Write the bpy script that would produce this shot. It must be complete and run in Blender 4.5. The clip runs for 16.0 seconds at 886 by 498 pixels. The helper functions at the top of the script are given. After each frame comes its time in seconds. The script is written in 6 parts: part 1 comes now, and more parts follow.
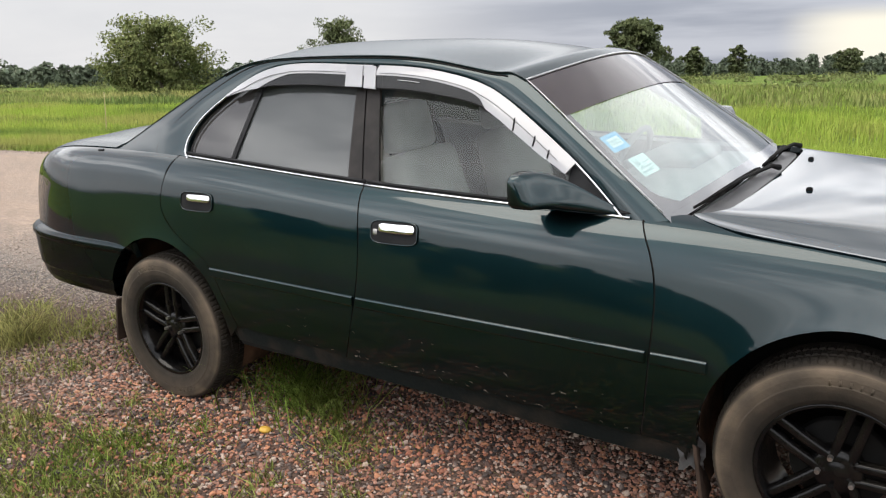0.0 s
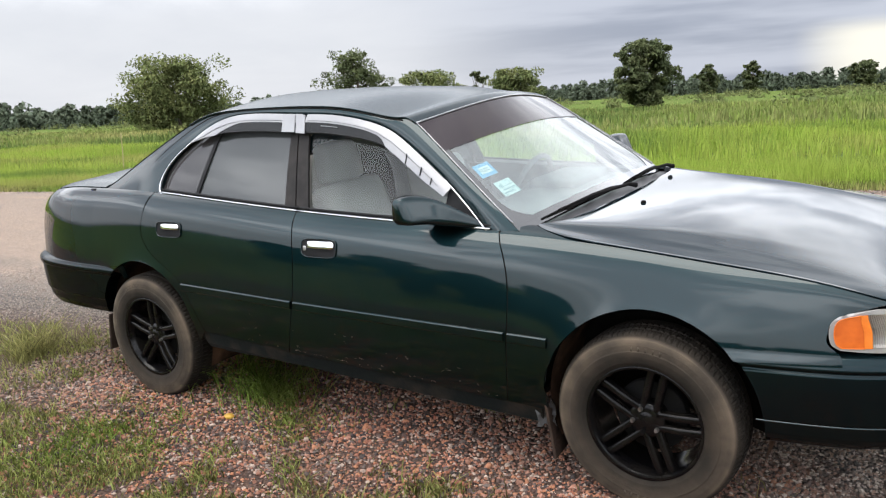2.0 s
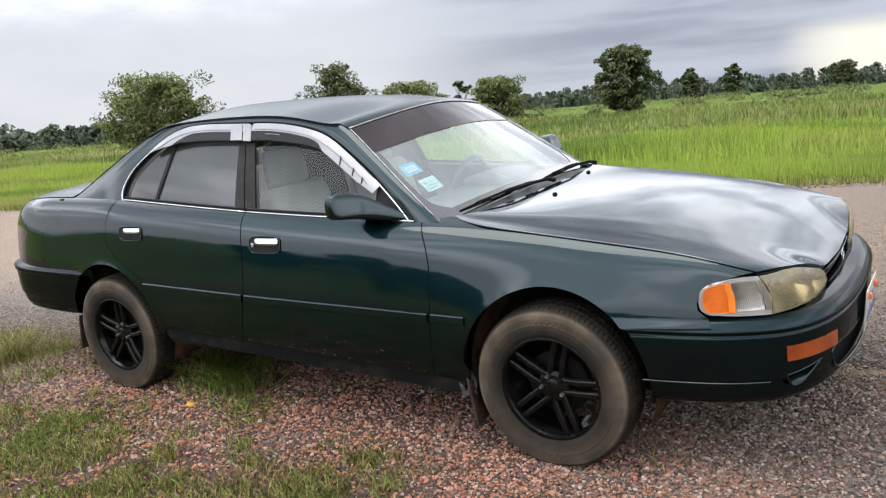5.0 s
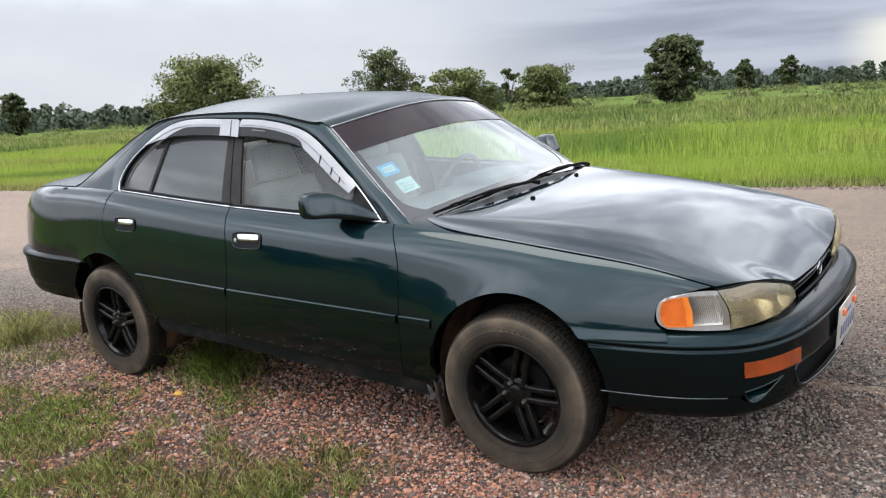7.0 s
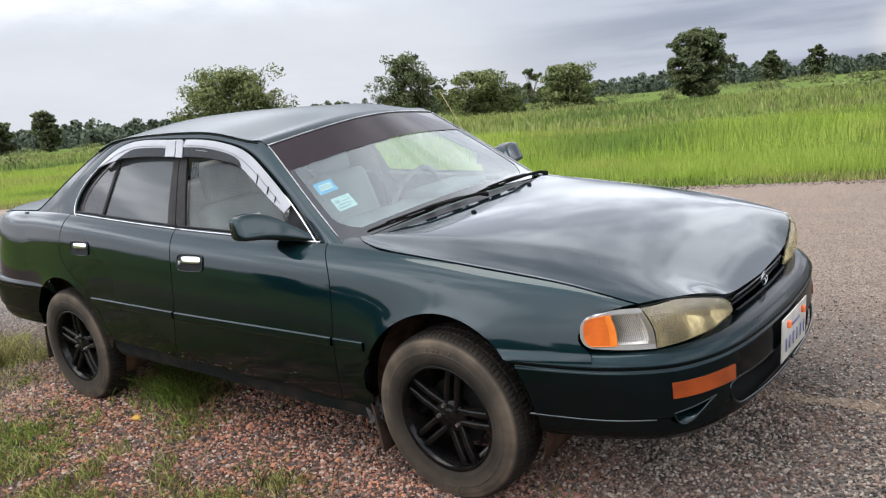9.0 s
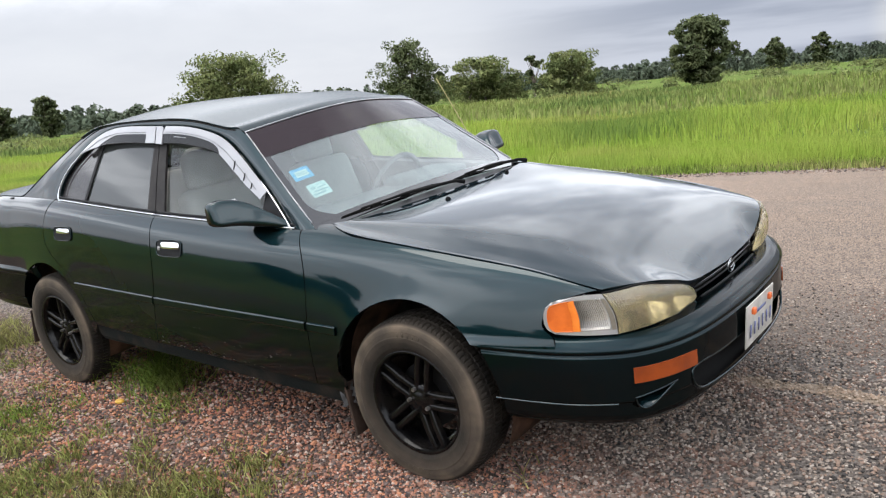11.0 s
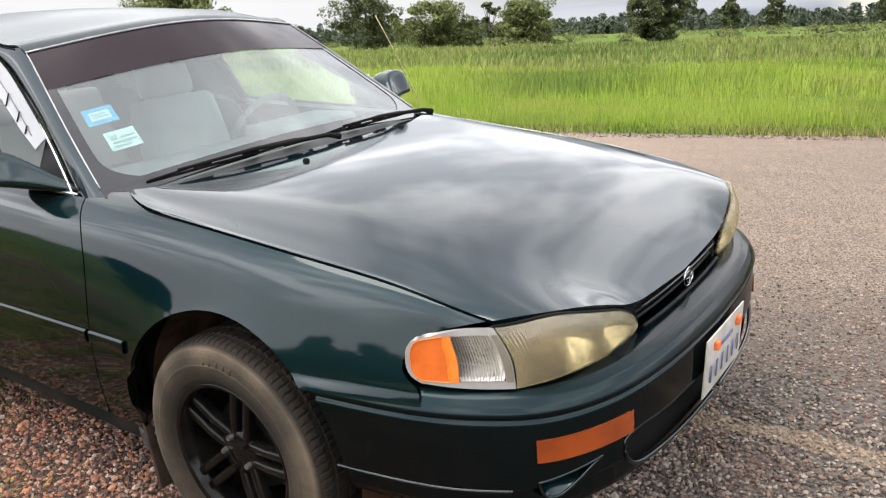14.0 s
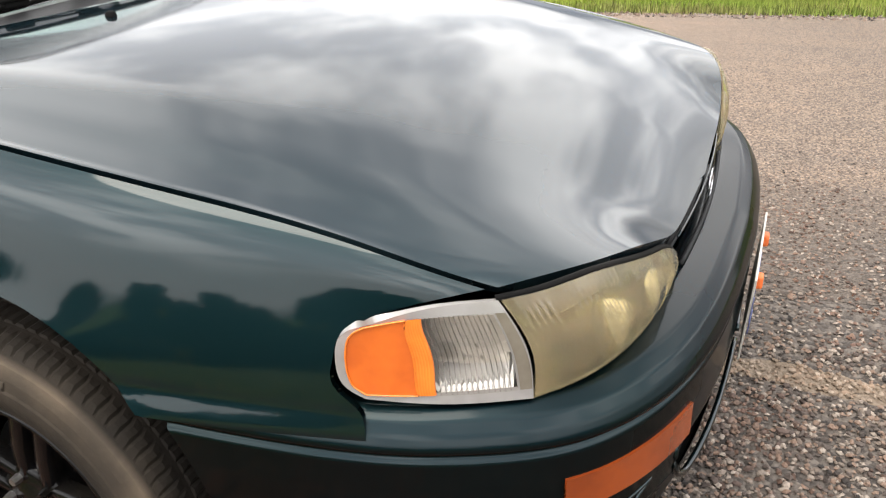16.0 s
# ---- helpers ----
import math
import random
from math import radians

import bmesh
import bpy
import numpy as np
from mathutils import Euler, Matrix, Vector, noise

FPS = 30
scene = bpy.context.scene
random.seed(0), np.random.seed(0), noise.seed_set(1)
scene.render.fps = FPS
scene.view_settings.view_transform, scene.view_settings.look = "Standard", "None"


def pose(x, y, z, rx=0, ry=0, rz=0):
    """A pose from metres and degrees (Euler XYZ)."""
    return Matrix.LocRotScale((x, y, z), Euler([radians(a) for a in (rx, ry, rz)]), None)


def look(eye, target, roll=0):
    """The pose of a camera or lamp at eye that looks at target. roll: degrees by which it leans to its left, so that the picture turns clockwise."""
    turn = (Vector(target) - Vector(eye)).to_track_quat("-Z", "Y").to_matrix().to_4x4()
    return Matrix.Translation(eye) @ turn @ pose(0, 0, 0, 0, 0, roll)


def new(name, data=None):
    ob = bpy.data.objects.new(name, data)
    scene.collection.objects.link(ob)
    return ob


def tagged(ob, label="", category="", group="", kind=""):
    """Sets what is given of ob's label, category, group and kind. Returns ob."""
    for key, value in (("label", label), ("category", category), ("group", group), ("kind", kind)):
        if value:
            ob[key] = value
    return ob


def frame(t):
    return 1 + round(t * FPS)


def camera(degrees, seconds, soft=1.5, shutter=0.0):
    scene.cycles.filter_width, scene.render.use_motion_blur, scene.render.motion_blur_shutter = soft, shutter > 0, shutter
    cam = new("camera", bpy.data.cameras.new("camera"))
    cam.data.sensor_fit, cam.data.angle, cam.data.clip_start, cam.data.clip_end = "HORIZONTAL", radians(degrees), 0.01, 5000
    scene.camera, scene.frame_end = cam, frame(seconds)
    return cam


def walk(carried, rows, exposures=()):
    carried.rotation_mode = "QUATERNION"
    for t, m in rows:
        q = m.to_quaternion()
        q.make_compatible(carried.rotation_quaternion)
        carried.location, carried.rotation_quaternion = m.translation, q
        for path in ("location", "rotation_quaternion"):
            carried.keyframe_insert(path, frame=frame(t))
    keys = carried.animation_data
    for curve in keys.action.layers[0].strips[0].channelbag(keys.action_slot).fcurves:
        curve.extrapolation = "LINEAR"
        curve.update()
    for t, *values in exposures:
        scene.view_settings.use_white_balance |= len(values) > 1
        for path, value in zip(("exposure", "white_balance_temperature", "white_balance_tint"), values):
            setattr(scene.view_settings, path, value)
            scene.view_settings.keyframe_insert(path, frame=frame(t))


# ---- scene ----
cam = camera(56.2, 16.0, 1.2)
PATH = [
    (0, (0.225, -2.996, 1.518), (-0.835, -1.38, 1.003), -2.9),
    (0.5, (0.347, -3.067, 1.525), (-0.822, -1.51, 1.067), -4.9),
    (1, (0.538, -3.123, 1.578), (-0.699, -1.612, 1.147), -5.5),
    (1.5, (0.742, -3.278, 1.596), (-0.393, -1.697, 1.133), -5.7),
    (2, (0.958, -3.318, 1.596), (-0.15, -1.715, 1.145), -5.1),
    (2.5, (1.139, -3.298, 1.602), (0.008, -1.704, 1.18), -4.6),
    (3, (1.227, -3.297, 1.598), (0.104, -1.702, 1.155), -6.3),
    (3.5, (1.267, -3.323, 1.592), (0.183, -1.715, 1.104), -7.9),
    (4, (1.255, -3.434, 1.593), (0.214, -1.792, 1.121), -7.6),
    (4.2, (1.262, -3.492, 1.56), (0.217, -1.844, 1.121), -7.0),
    (6.3, (1.597, -3.425, 1.619), (0.429, -1.861, 1.183), -6.8),
    (6.5, (1.618, -3.41, 1.624), (0.438, -1.856, 1.185), -6.6),
    (7, (1.604, -3.298, 1.6), (0.429, -1.743, 1.151), -5.7),
    (7.5, (1.579, -3.194, 1.594), (0.411, -1.636, 1.139), -5.6),
    (8, (1.623, -3.155, 1.591), (0.463, -1.588, 1.149), -6.2),
    (8.5, (1.727, -3.063, 1.599), (0.526, -1.523, 1.168), -7.4),
    (9, (1.845, -2.985, 1.595), (0.614, -1.47, 1.16), -7.8),
    (11.3, (1.96, -2.925, 1.581), (0.727, -1.424, 1.104), -7.8),
    (11.5, (1.937, -2.903, 1.57), (0.714, -1.4, 1.075), -8.2),
    (12, (1.865, -2.765, 1.528), (0.661, -1.258, 0.997), -6.5),
    (12.5, (1.777, -2.577, 1.488), (0.585, -1.067, 0.94), -5.1),
    (13, (1.806, -2.313, 1.447), (0.622, -0.815, 0.85), -6.7),
    (13.5, (1.808, -2.123, 1.447), (0.624, -0.632, 0.833), -5.1),
    (14, (1.59, -2.017, 1.441), (0.466, -0.475, 0.842), -4.5),
    (14.5, (1.451, -1.926, 1.432), (0.411, -0.33, 0.823), -5.1),
    (15, (1.346, -1.777, 1.367), (0.325, -0.195, 0.693), -4.8),
    (15.5, (1.187, -1.593, 1.281), (0.265, -0.014, 0.469), -3.1),
    (16, (1.009, -1.479, 1.238), (0.296, 0.174, 0.367), -2.1),
]
# the car stands on a shoulder that falls away from the road: its frame is tipped about its length
TIP = pose(0, 0, 0, 3.77, 0, 0)
# stops, kelvin and tint along the walk
EXPOSURE = [(0, 0.25, 6700, 10), (0.5, 0.195, 6650, 10), (1, 0.02, 6380, 10), (1.5, -0.085, 6280, 10), (2, 0.31, 6430, 10), (2.5, 0.158, 6280, 10), (3.3, 0.233, 6330, 10), (4, 0.27, 6430, 10), (6.5, 0.22, 6280, 10), (8, 0.22, 6280, 10), (9, 0.24, 6280, 10), (11.5, 0.35, 6400, 10), (12, 0.4, 6550, 10), (13.5, 0.54, 6650, 10), (14, 0.51, 6700, 10), (15, 0.46, 6800, 10), (15.5, 0.515, 6900, 10), (16, 0.6, 6900, 10)]
walk(cam, [(t, TIP @ look(eye, target, roll)) for t, eye, target, roll in PATH], EXPOSURE)

# ---- light ----
world = bpy.data.worlds.new("overcast_sky")
scene.world = world
world.use_nodes = True


def sky_nodes():
    nt = world.node_tree
    nt.nodes.clear()
    N, L = nt.nodes.new, nt.links.new

    def rng_node(src, a, b, c, d):
        m = N("ShaderNodeMapRange")
        m.interpolation_type = "SMOOTHSTEP"
        for k, v in zip(("From Min", "From Max", "To Min", "To Max"), (a, b, c, d)):
            m.inputs[k].default_value = v
        L(src, m.inputs["Value"])
        return m.outputs[0]

    def math_node(op, a, b):
        m = N("ShaderNodeMath")
        m.operation = op
        for k, v in enumerate((a, b)):
            if isinstance(v, float):
                m.inputs[k].default_value = v
            else:
                L(v, m.inputs[k])
        return m.outputs[0]

    def toward(v):
        d = N("ShaderNodeVectorMath")
        d.operation = "DOT_PRODUCT"
        d.inputs[1].default_value = Vector(v).normalized()
        L(co.outputs["Generated"], d.inputs[0])
        return d.outputs["Value"]

    def mix_node(f, a, b):
        m = N("ShaderNodeMix")
        m.data_type = "RGBA"
        for k, v in ((0, f), (6, a), (7, b)):
            if isinstance(v, (tuple, float)):
                m.inputs[k].default_value = v if k == 0 else (*v, 1)
            else:
                L(v, m.inputs[k])
        return m.outputs[2]

    out, bg, co, sky = N("ShaderNodeOutputWorld"), N("ShaderNodeBackground"), N("ShaderNodeTexCoord"), N("ShaderNodeTexSky")
    sky.sky_type, sky.sun_disc = "NISHITA", False
    sky.sun_elevation, sky.sun_rotation = radians(67), radians(211)
    sky.dust_density = 2.0
    sep = N("ShaderNodeSeparateXYZ")
    L(co.outputs["Generated"], sep.inputs[0])
    # clouds drawn on a flat layer overhead, so that they close up towards the horizon
    high = math_node("MAXIMUM", sep.outputs[2], 0.0)
    flat = N("ShaderNodeCombineXYZ")
    for k in (0, 1):
        L(math_node("DIVIDE", sep.outputs[k], math_node("ADD", high, 0.20)), flat.inputs[k])
    nz = N("ShaderNodeTexNoise")
    nz.inputs["Scale"].default_value, nz.inputs["Detail"].default_value, nz.inputs["Roughness"].default_value = 1.25, 7, 0.58
    nz.inputs["Distortion"].default_value = 0.25
    L(flat.outputs[0], nz.inputs["Vector"])
    cloud = rng_node(nz.outputs["Fac"], 0.41, 0.58, 0.0, 1.0)
    # an overcast sky is about three times as bright overhead as at the horizon
    lift = rng_node(sep.outputs[2], 0.10, 0.31, 0.0, 1.0)
    soft = rng_node(nz.outputs["Fac"], 0.18, 0.82, 0.0, 1.0)
    low = mix_node(soft, (0.640, 0.655, 0.695), (0.715, 0.725, 0.755))
    top = mix_node(cloud, (1.40, 1.47, 1.62), (3.0, 3.07, 3.2))
    # brighter where the hidden sun stands
    veil = math_node("ADD", rng_node(toward((-7, -13, 4)), 0.45, 1.0, 0.0, 0.35), 1.0)
    # the storm cloud is heaviest overhead
    veil = math_node("MULTIPLY", veil, rng_node(sep.outputs[2], 0.42, 0.85, 1.0, 0.62))
    bright = N("ShaderNodeVectorMath")
    bright.operation = "SCALE"
    L(top, bright.inputs[0])
    L(veil, bright.inputs["Scale"])
    near = N("ShaderNodeVectorMath")
    near.operation = "SCALE"
    L(low, near.inputs[0])
    L(math_node("ADD", rng_node(toward((-4, -14, 2)), 0.15, 0.95, 0.0, 1.3), 1.0), near.inputs["Scale"])
    grey = mix_node(lift, near.outputs[0], bright.outputs[0])
    # rain cloud over the field
    long = N("ShaderNodeMapping")
    long.inputs["Scale"].default_value = (1.6, 1.6, 15.0)
    streak = N("ShaderNodeTexNoise")
    streak.inputs["Scale"].default_value, streak.inputs["Detail"].default_value = 1.5, 5
    L(co.outputs["Generated"], long.inputs["Vector"])
    L(long.outputs[0], streak.inputs["Vector"])
    bank = rng_node(streak.outputs["Fac"], 0.40, 0.62, 0.0, 1.0)
    storm = math_node("MULTIPLY", rng_node(toward((-0.22, 0.95, 0.20)), 0.89, 0.99, 0.0, 0.9), rng_node(sep.outputs[2], 0.21, 0.12, 0.0, 1.0))
    grey = mix_node(storm, grey, mix_node(bank, (0.275, 0.305, 0.385), (0.48, 0.51, 0.59)))
    # clear gap under it
    gap = math_node("MULTIPLY", rng_node(toward((-0.06, 1.0, 0.03)), 0.990, 0.9985, 0.0, 0.9), rng_node(sep.outputs[2], 0.072, 0.050, 0.0, 1.0))
    grey = mix_node(gap, grey, (0.97, 0.93, 0.80))
    gain = N("ShaderNodeVectorMath")
    gain.operation = "SCALE"
    gain.inputs["Scale"].default_value = 10.0
    L(grey, gain.inputs[0])
    L(mix_node(0.93, sky.outputs[0], gain.outputs[0]), bg.inputs["Color"])
    bg.inputs["Strength"].default_value = 0.1
    L(bg.outputs[0], out.inputs[0])


sky_nodes()
lamp = bpy.data.lights.new("sun", "SUN")
lamp.energy, lamp.angle, lamp.color = 1.75, radians(40), (1.0, 0.945, 0.86)
sun = new("sun", lamp)
sun.matrix_world = look((-3, -5, 14), (0, 0, 0))

# ---- materials ----


def material(name, color, rough=0.5, metal=0.0, second=None, scale=8.0, bump=0.0, bump_scale=40.0, vary=0.0, detail=4.0, coat=0.0, coat_rough=0.05, spread=(0.4, 0.65), rough_vary=0.0):
    """A surface with colour varied at two scales and fine relief, in object space."""
    m = bpy.data.materials.new(name)
    m.use_nodes = True
    nt = m.node_tree
    p = nt.nodes["Principled BSDF"]
    N, L = nt.nodes.new, nt.links.new
    p.inputs["Base Color"].default_value = (*color, 1)
    p.inputs["Roughness"].default_value = rough
    p.inputs["Metallic"].default_value = metal
    p.inputs["Coat Weight"].default_value = coat
    p.inputs["Coat Roughness"].default_value = coat_rough
    co = N("ShaderNodeTexCoord")
    if second:
        a = N("ShaderNodeTexNoise")
        a.inputs["Scale"].default_value, a.inputs["Detail"].default_value = scale, detail
        L(co.outputs["Object"], a.inputs["Vector"])
        r = N("ShaderNodeMapRange")
        r.inputs["From Min"].default_value, r.inputs["From Max"].default_value = spread
        L(a.outputs["Fac"], r.inputs["Value"])
        mx = N("ShaderNodeMix")
        mx.data_type = "RGBA"
        mx.inputs[6].default_value, mx.inputs[7].default_value = (*color, 1), (*second, 1)
        L(r.outputs[0], mx.inputs[0])
        last = mx.outputs[2]
        if vary:
            info = N("ShaderNodeNewGeometry")
            hs = N("ShaderNodeHueSaturation")
            mr = N("ShaderNodeMapRange")
            mr.inputs["To Min"].default_value, mr.inputs["To Max"].default_value = 1 - vary, 1 + vary
            L(info.outputs["Random Per Island"], mr.inputs["Value"])
            L(mr.outputs[0], hs.inputs["Value"])
            L(last, hs.inputs["Color"])
            last = hs.outputs["Color"]
        L(last, p.inputs["Base Color"])
        if rough_vary:
            rr = N("ShaderNodeMapRange")
            rr.inputs["To Min"].default_value, rr.inputs["To Max"].default_value = max(rough - rough_vary, 0.02), min(rough + rough_vary, 1)
            L(a.outputs["Fac"], rr.inputs["Value"])
            L(rr.outputs[0], p.inputs["Roughness"])
    if bump:
        b = N("ShaderNodeTexNoise")
        b.inputs["Scale"].default_value, b.inputs["Detail"].default_value = bump_scale, 3
        L(co.outputs["Object"], b.inputs["Vector"])
        bp = N("ShaderNodeBump")
        bp.inputs["Strength"].default_value, bp.inputs["Distance"].default_value = bump, 0.01
        L(b.outputs["Fac"], bp.inputs["Height"])
        L(bp.outputs[0], p.inputs["Normal"])
    return m


def glass(name, tint, gloss=0.02, haze=None, haze_amount=0.0, face=0.08):
    """A thin pane: it lets light through by its tint and mirrors more at grazing angles; haze is a diffuse film mixed
    in.
    """
    m = bpy.data.materials.new(name)
    m.use_nodes = True
    nt = m.node_tree
    nt.nodes.clear()
    N, L = nt.nodes.new, nt.links.new
    out, mx, tr, gl, lw, pw, mr = (N("ShaderNode" + k) for k in ("OutputMaterial", "MixShader", "BsdfTransparent", "BsdfGlossy", "LayerWeight", "Math", "MapRange"))
    tr.inputs["Color"].default_value = (*tint, 1)
    gl.inputs["Roughness"].default_value = gloss
    lw.inputs["Blend"].default_value = 0.5
    pw.operation, pw.inputs[1].default_value = "POWER", 5.0
    mr.inputs["To Min"].default_value, mr.inputs["To Max"].default_value = face, 1.0
    L(lw.outputs["Facing"], pw.inputs[0])
    L(pw.outputs[0], mr.inputs["Value"])
    L(mr.outputs[0], mx.inputs[0])
    low = tr.outputs[0]
    if haze:
        df, hz = N("ShaderNodeBsdfDiffuse"), N("ShaderNodeMixShader")
        df.inputs["Color"].default_value = (*haze, 1)
        hz.inputs[0].default_value = haze_amount
        L(tr.outputs[0], hz.inputs[1])
        L(df.outputs[0], hz.inputs[2])
        low = hz.outputs[0]
    L(low, mx.inputs[1])
    L(gl.outputs[0], mx.inputs[2])
    L(mx.outputs[0], out.inputs[0])
    return m


def lacquered(m, ior=1.55):
    """Paint whose shine lies in its clear coat alone."""
    m.node_tree.nodes["Principled BSDF"].inputs["Specular IOR Level"].default_value = 0.0
    m.node_tree.nodes["Principled BSDF"].inputs["Coat IOR"].default_value = ior
    m.node_tree.nodes["Principled BSDF"].inputs["Specular Tint"].default_value = (0.10, 0.22, 0.27, 1)
    return m


PAINT = lacquered(material("green_paint", (0.0048, 0.0166, 0.0196), 0.46, 1.0, (0.0062, 0.0196, 0.0228), 3.0, coat=1.0, coat_rough=0.05), 1.47)
PAINT_BUMPER = lacquered(material("dull_green_paint", (0.0045, 0.0138, 0.0175), 0.42, 1.0, (0.0058, 0.0165, 0.0175), 3.0, coat=0.5, coat_rough=0.11), 1.41)
PAINT_TOP = lacquered(material("weathered_green_paint", (0.0105, 0.023, 0.029), 0.45, 0.8, (0.014, 0.028, 0.034), 2.5, coat=1.0, coat_rough=0.065))
PAINT_ROOF = lacquered(material("chalky_green_paint", (0.010, 0.018, 0.021), 0.5, 0.0, (0.016, 0.025, 0.028), 2.5, coat=0.6, coat_rough=0.2))
BLACK = material("black_plastic", (0.007, 0.007, 0.008), 0.6, 0, (0.016, 0.016, 0.017), 9.0, bump=0.1, bump_scale=200)
BLACK.node_tree.nodes["Principled BSDF"].inputs["Specular IOR Level"].default_value = 0.17
PILLAR = material("dull_pillar_vinyl", (0.020, 0.018, 0.018), 0.55, 0, (0.030, 0.027, 0.026), 12.0, bump=0.05, bump_scale=300)
SEAM = material("dark_underside", (0.006, 0.006, 0.006), 0.9, 0, (0.012, 0.011, 0.01), 6.0)


def dusty_tyre():
    """Brown dust clings to the sidewall; the tread is worn dark."""
    m = material("dusty_tyre_rubber", (0.041, 0.033, 0.025), 0.85, 0, (0.092, 0.071, 0.051), 7.0, bump=0.2, bump_scale=90, detail=7)
    nt = m.node_tree
    N, L = nt.nodes.new, nt.links.new
    p = nt.nodes["Principled BSDF"]
    p.inputs["Specular IOR Level"].default_value = 0.25
    last = p.inputs["Base Color"].links[0].from_socket
    co, flat, far, ring, mx = N("ShaderNodeTexCoord"), N("ShaderNodeVectorMath"), N("ShaderNodeVectorMath"), N("ShaderNodeMapRange"), N("ShaderNodeMix")
    flat.operation, flat.inputs[1].default_value = "MULTIPLY", (1, 0, 1)
    far.operation = "LENGTH"
    L(co.outputs["Object"], flat.inputs[0])
    L(flat.outputs[0], far.inputs[0])
    L(far.outputs["Value"], ring.inputs["Value"])
    ring.inputs["From Min"].default_value, ring.inputs["From Max"].default_value = 0.20, 0.33
    band = N("ShaderNodeValToRGB")
    r = band.color_ramp
    for k, (at, v) in enumerate(((0.0, 0.25), (0.22, 0.35), (0.42, 0.62), (0.52, 0.8), (0.70, 1.0), (0.80, 1.45), (0.87, 0.32), (1.0, 0.14))):
        e = r.elements[k] if k < 2 else r.elements.new(at)
        e.position, e.color = at, (v, v * 0.985, v * 0.97, 1)
    L(ring.outputs[0], band.inputs[0])
    mx.data_type, mx.blend_type = "RGBA", "MULTIPLY"
    mx.inputs[0].default_value = 1.0
    L(last, mx.inputs[6])
    L(band.outputs[0], mx.inputs[7])
    L(mx.outputs[2], p.inputs["Base Color"])
    return m


RUBBER = dusty_tyre()
RIM = material("black_rim_paint", (0.003, 0.003, 0.0035), 0.16, 0, (0.008, 0.007, 0.006), 12.0)
RIM.node_tree.nodes["Principled BSDF"].inputs["Specular IOR Level"].default_value = 0.18
STEEL = material("dull_steel", (0.35, 0.34, 0.33), 0.35, 0.9, (0.2, 0.19, 0.18), 20.0)
CHROME = material("chrome", (0.85, 0.85, 0.86), 0.08, 1.0)
BRIGHT = material("bright_trim", (0.62, 0.63, 0.65), 0.22, 1.0, (0.5, 0.5, 0.52), 14.0)
VISOR = material("silver_visor", (0.29, 0.288, 0.30), 0.3, 0.1, (0.24, 0.24, 0.252), 5.0, coat=0.4)
RUST = material("muddy_liner", (0.03, 0.018, 0.012), 0.9, 0, (0.10, 0.055, 0.035), 9.0, bump=0.3, bump_scale=60)
COWLING = material("grey_cowl_plastic", (0.035, 0.034, 0.036), 0.5, 0, (0.05, 0.048, 0.048), 12.0, bump=0.1, bump_scale=200)
FRIT = material("black_glass_border", (0.012, 0.011, 0.012), 0.15, 0, (0.018, 0.017, 0.018), 10.0, coat=1.0)
UNDER = material("muddy_sill", (0.006, 0.008, 0.008), 0.7, 0, (0.035, 0.026, 0.02), 7.0, bump=0.2, bump_scale=80, spread=(0.5, 0.8), detail=8)
CLOTH = material("grey_seat_cloth", (0.44, 0.43, 0.42), 0.95, 0, (0.38, 0.37, 0.36), 10.0)
DASH = material("grey_dashboard", (0.19, 0.19, 0.195), 0.7, 0, (0.14, 0.14, 0.145), 10.0)
SIDE_GLASS = glass("side_glass", (0.60, 0.64, 0.62), 0.0, (0.20, 0.21, 0.205), 0.065, 0.04)
CLEAR_PANE = glass("clear_side_glass", (0.82, 0.88, 0.85), 0.0, None, 0.0, 0.04)
TINTED_GLASS = glass("tinted_rear_glass", (0.045, 0.048, 0.048), 0.0, (0.12, 0.128, 0.128), 0.36, 0.06)
DARK_GLASS = glass("dark_quarter_glass", (0.05, 0.05, 0.055), 0.03, (0.07, 0.065, 0.065), 0.5, 0.06)
# the pale haze here stands in for sky mirrored in the screen
WINDSCREEN = glass("windscreen_glass", (0.74, 0.90, 0.87), 0.0, (0.52, 0.58, 0.58), 0.14, 0.16)
SUN_STRIP = glass("tinted_sun_strip", (0.10, 0.06, 0.07), 0.05, (0.045, 0.03, 0.035), 0.5, 0.03)
SMOKE = glass("smoked_visor_plastic", (0.13, 0.13, 0.135), 0.03, (0.02, 0.02, 0.021), 0.55, 0.03)
COVER = glass("clouded_lamp_cover", (0.88, 0.82, 0.66), 0.06, (0.45, 0.39, 0.26), 0.26, 0.07)
REFLECTOR = material("lamp_reflector", (0.80, 0.74, 0.56), 0.18, 1.0, (0.24, 0.21, 0.14), 9.0, bump=0.5, bump_scale=11)
REFLECTOR_CLEAR = material("corner_lamp_reflector", (0.82, 0.75, 0.68), 0.25, 0.15, (0.68, 0.62, 0.55), 18.0, bump=0.5, bump_scale=30)
AMBER_PALE = material("pale_amber_lens", (0.82, 0.22, 0.028), 0.22, 0, (0.74, 0.18, 0.022), 30.0, coat=0.8, coat_rough=0.06)
AMBER = material("amber_lens", (0.68, 0.14, 0.018), 0.22, 0, (0.50, 0.09, 0.012), 14.0, coat=0.8, coat_rough=0.06)
CLEAR = glass("clear_ribbed_lens", (0.95, 0.94, 0.92), 0.03, (0.72, 0.70, 0.66), 0.03, 0.06)
DEEP_AMBER = material("dull_amber_lens", (0.27, 0.048, 0.006), 0.25, 0, (0.20, 0.034, 0.005), 14.0, coat=0.3)
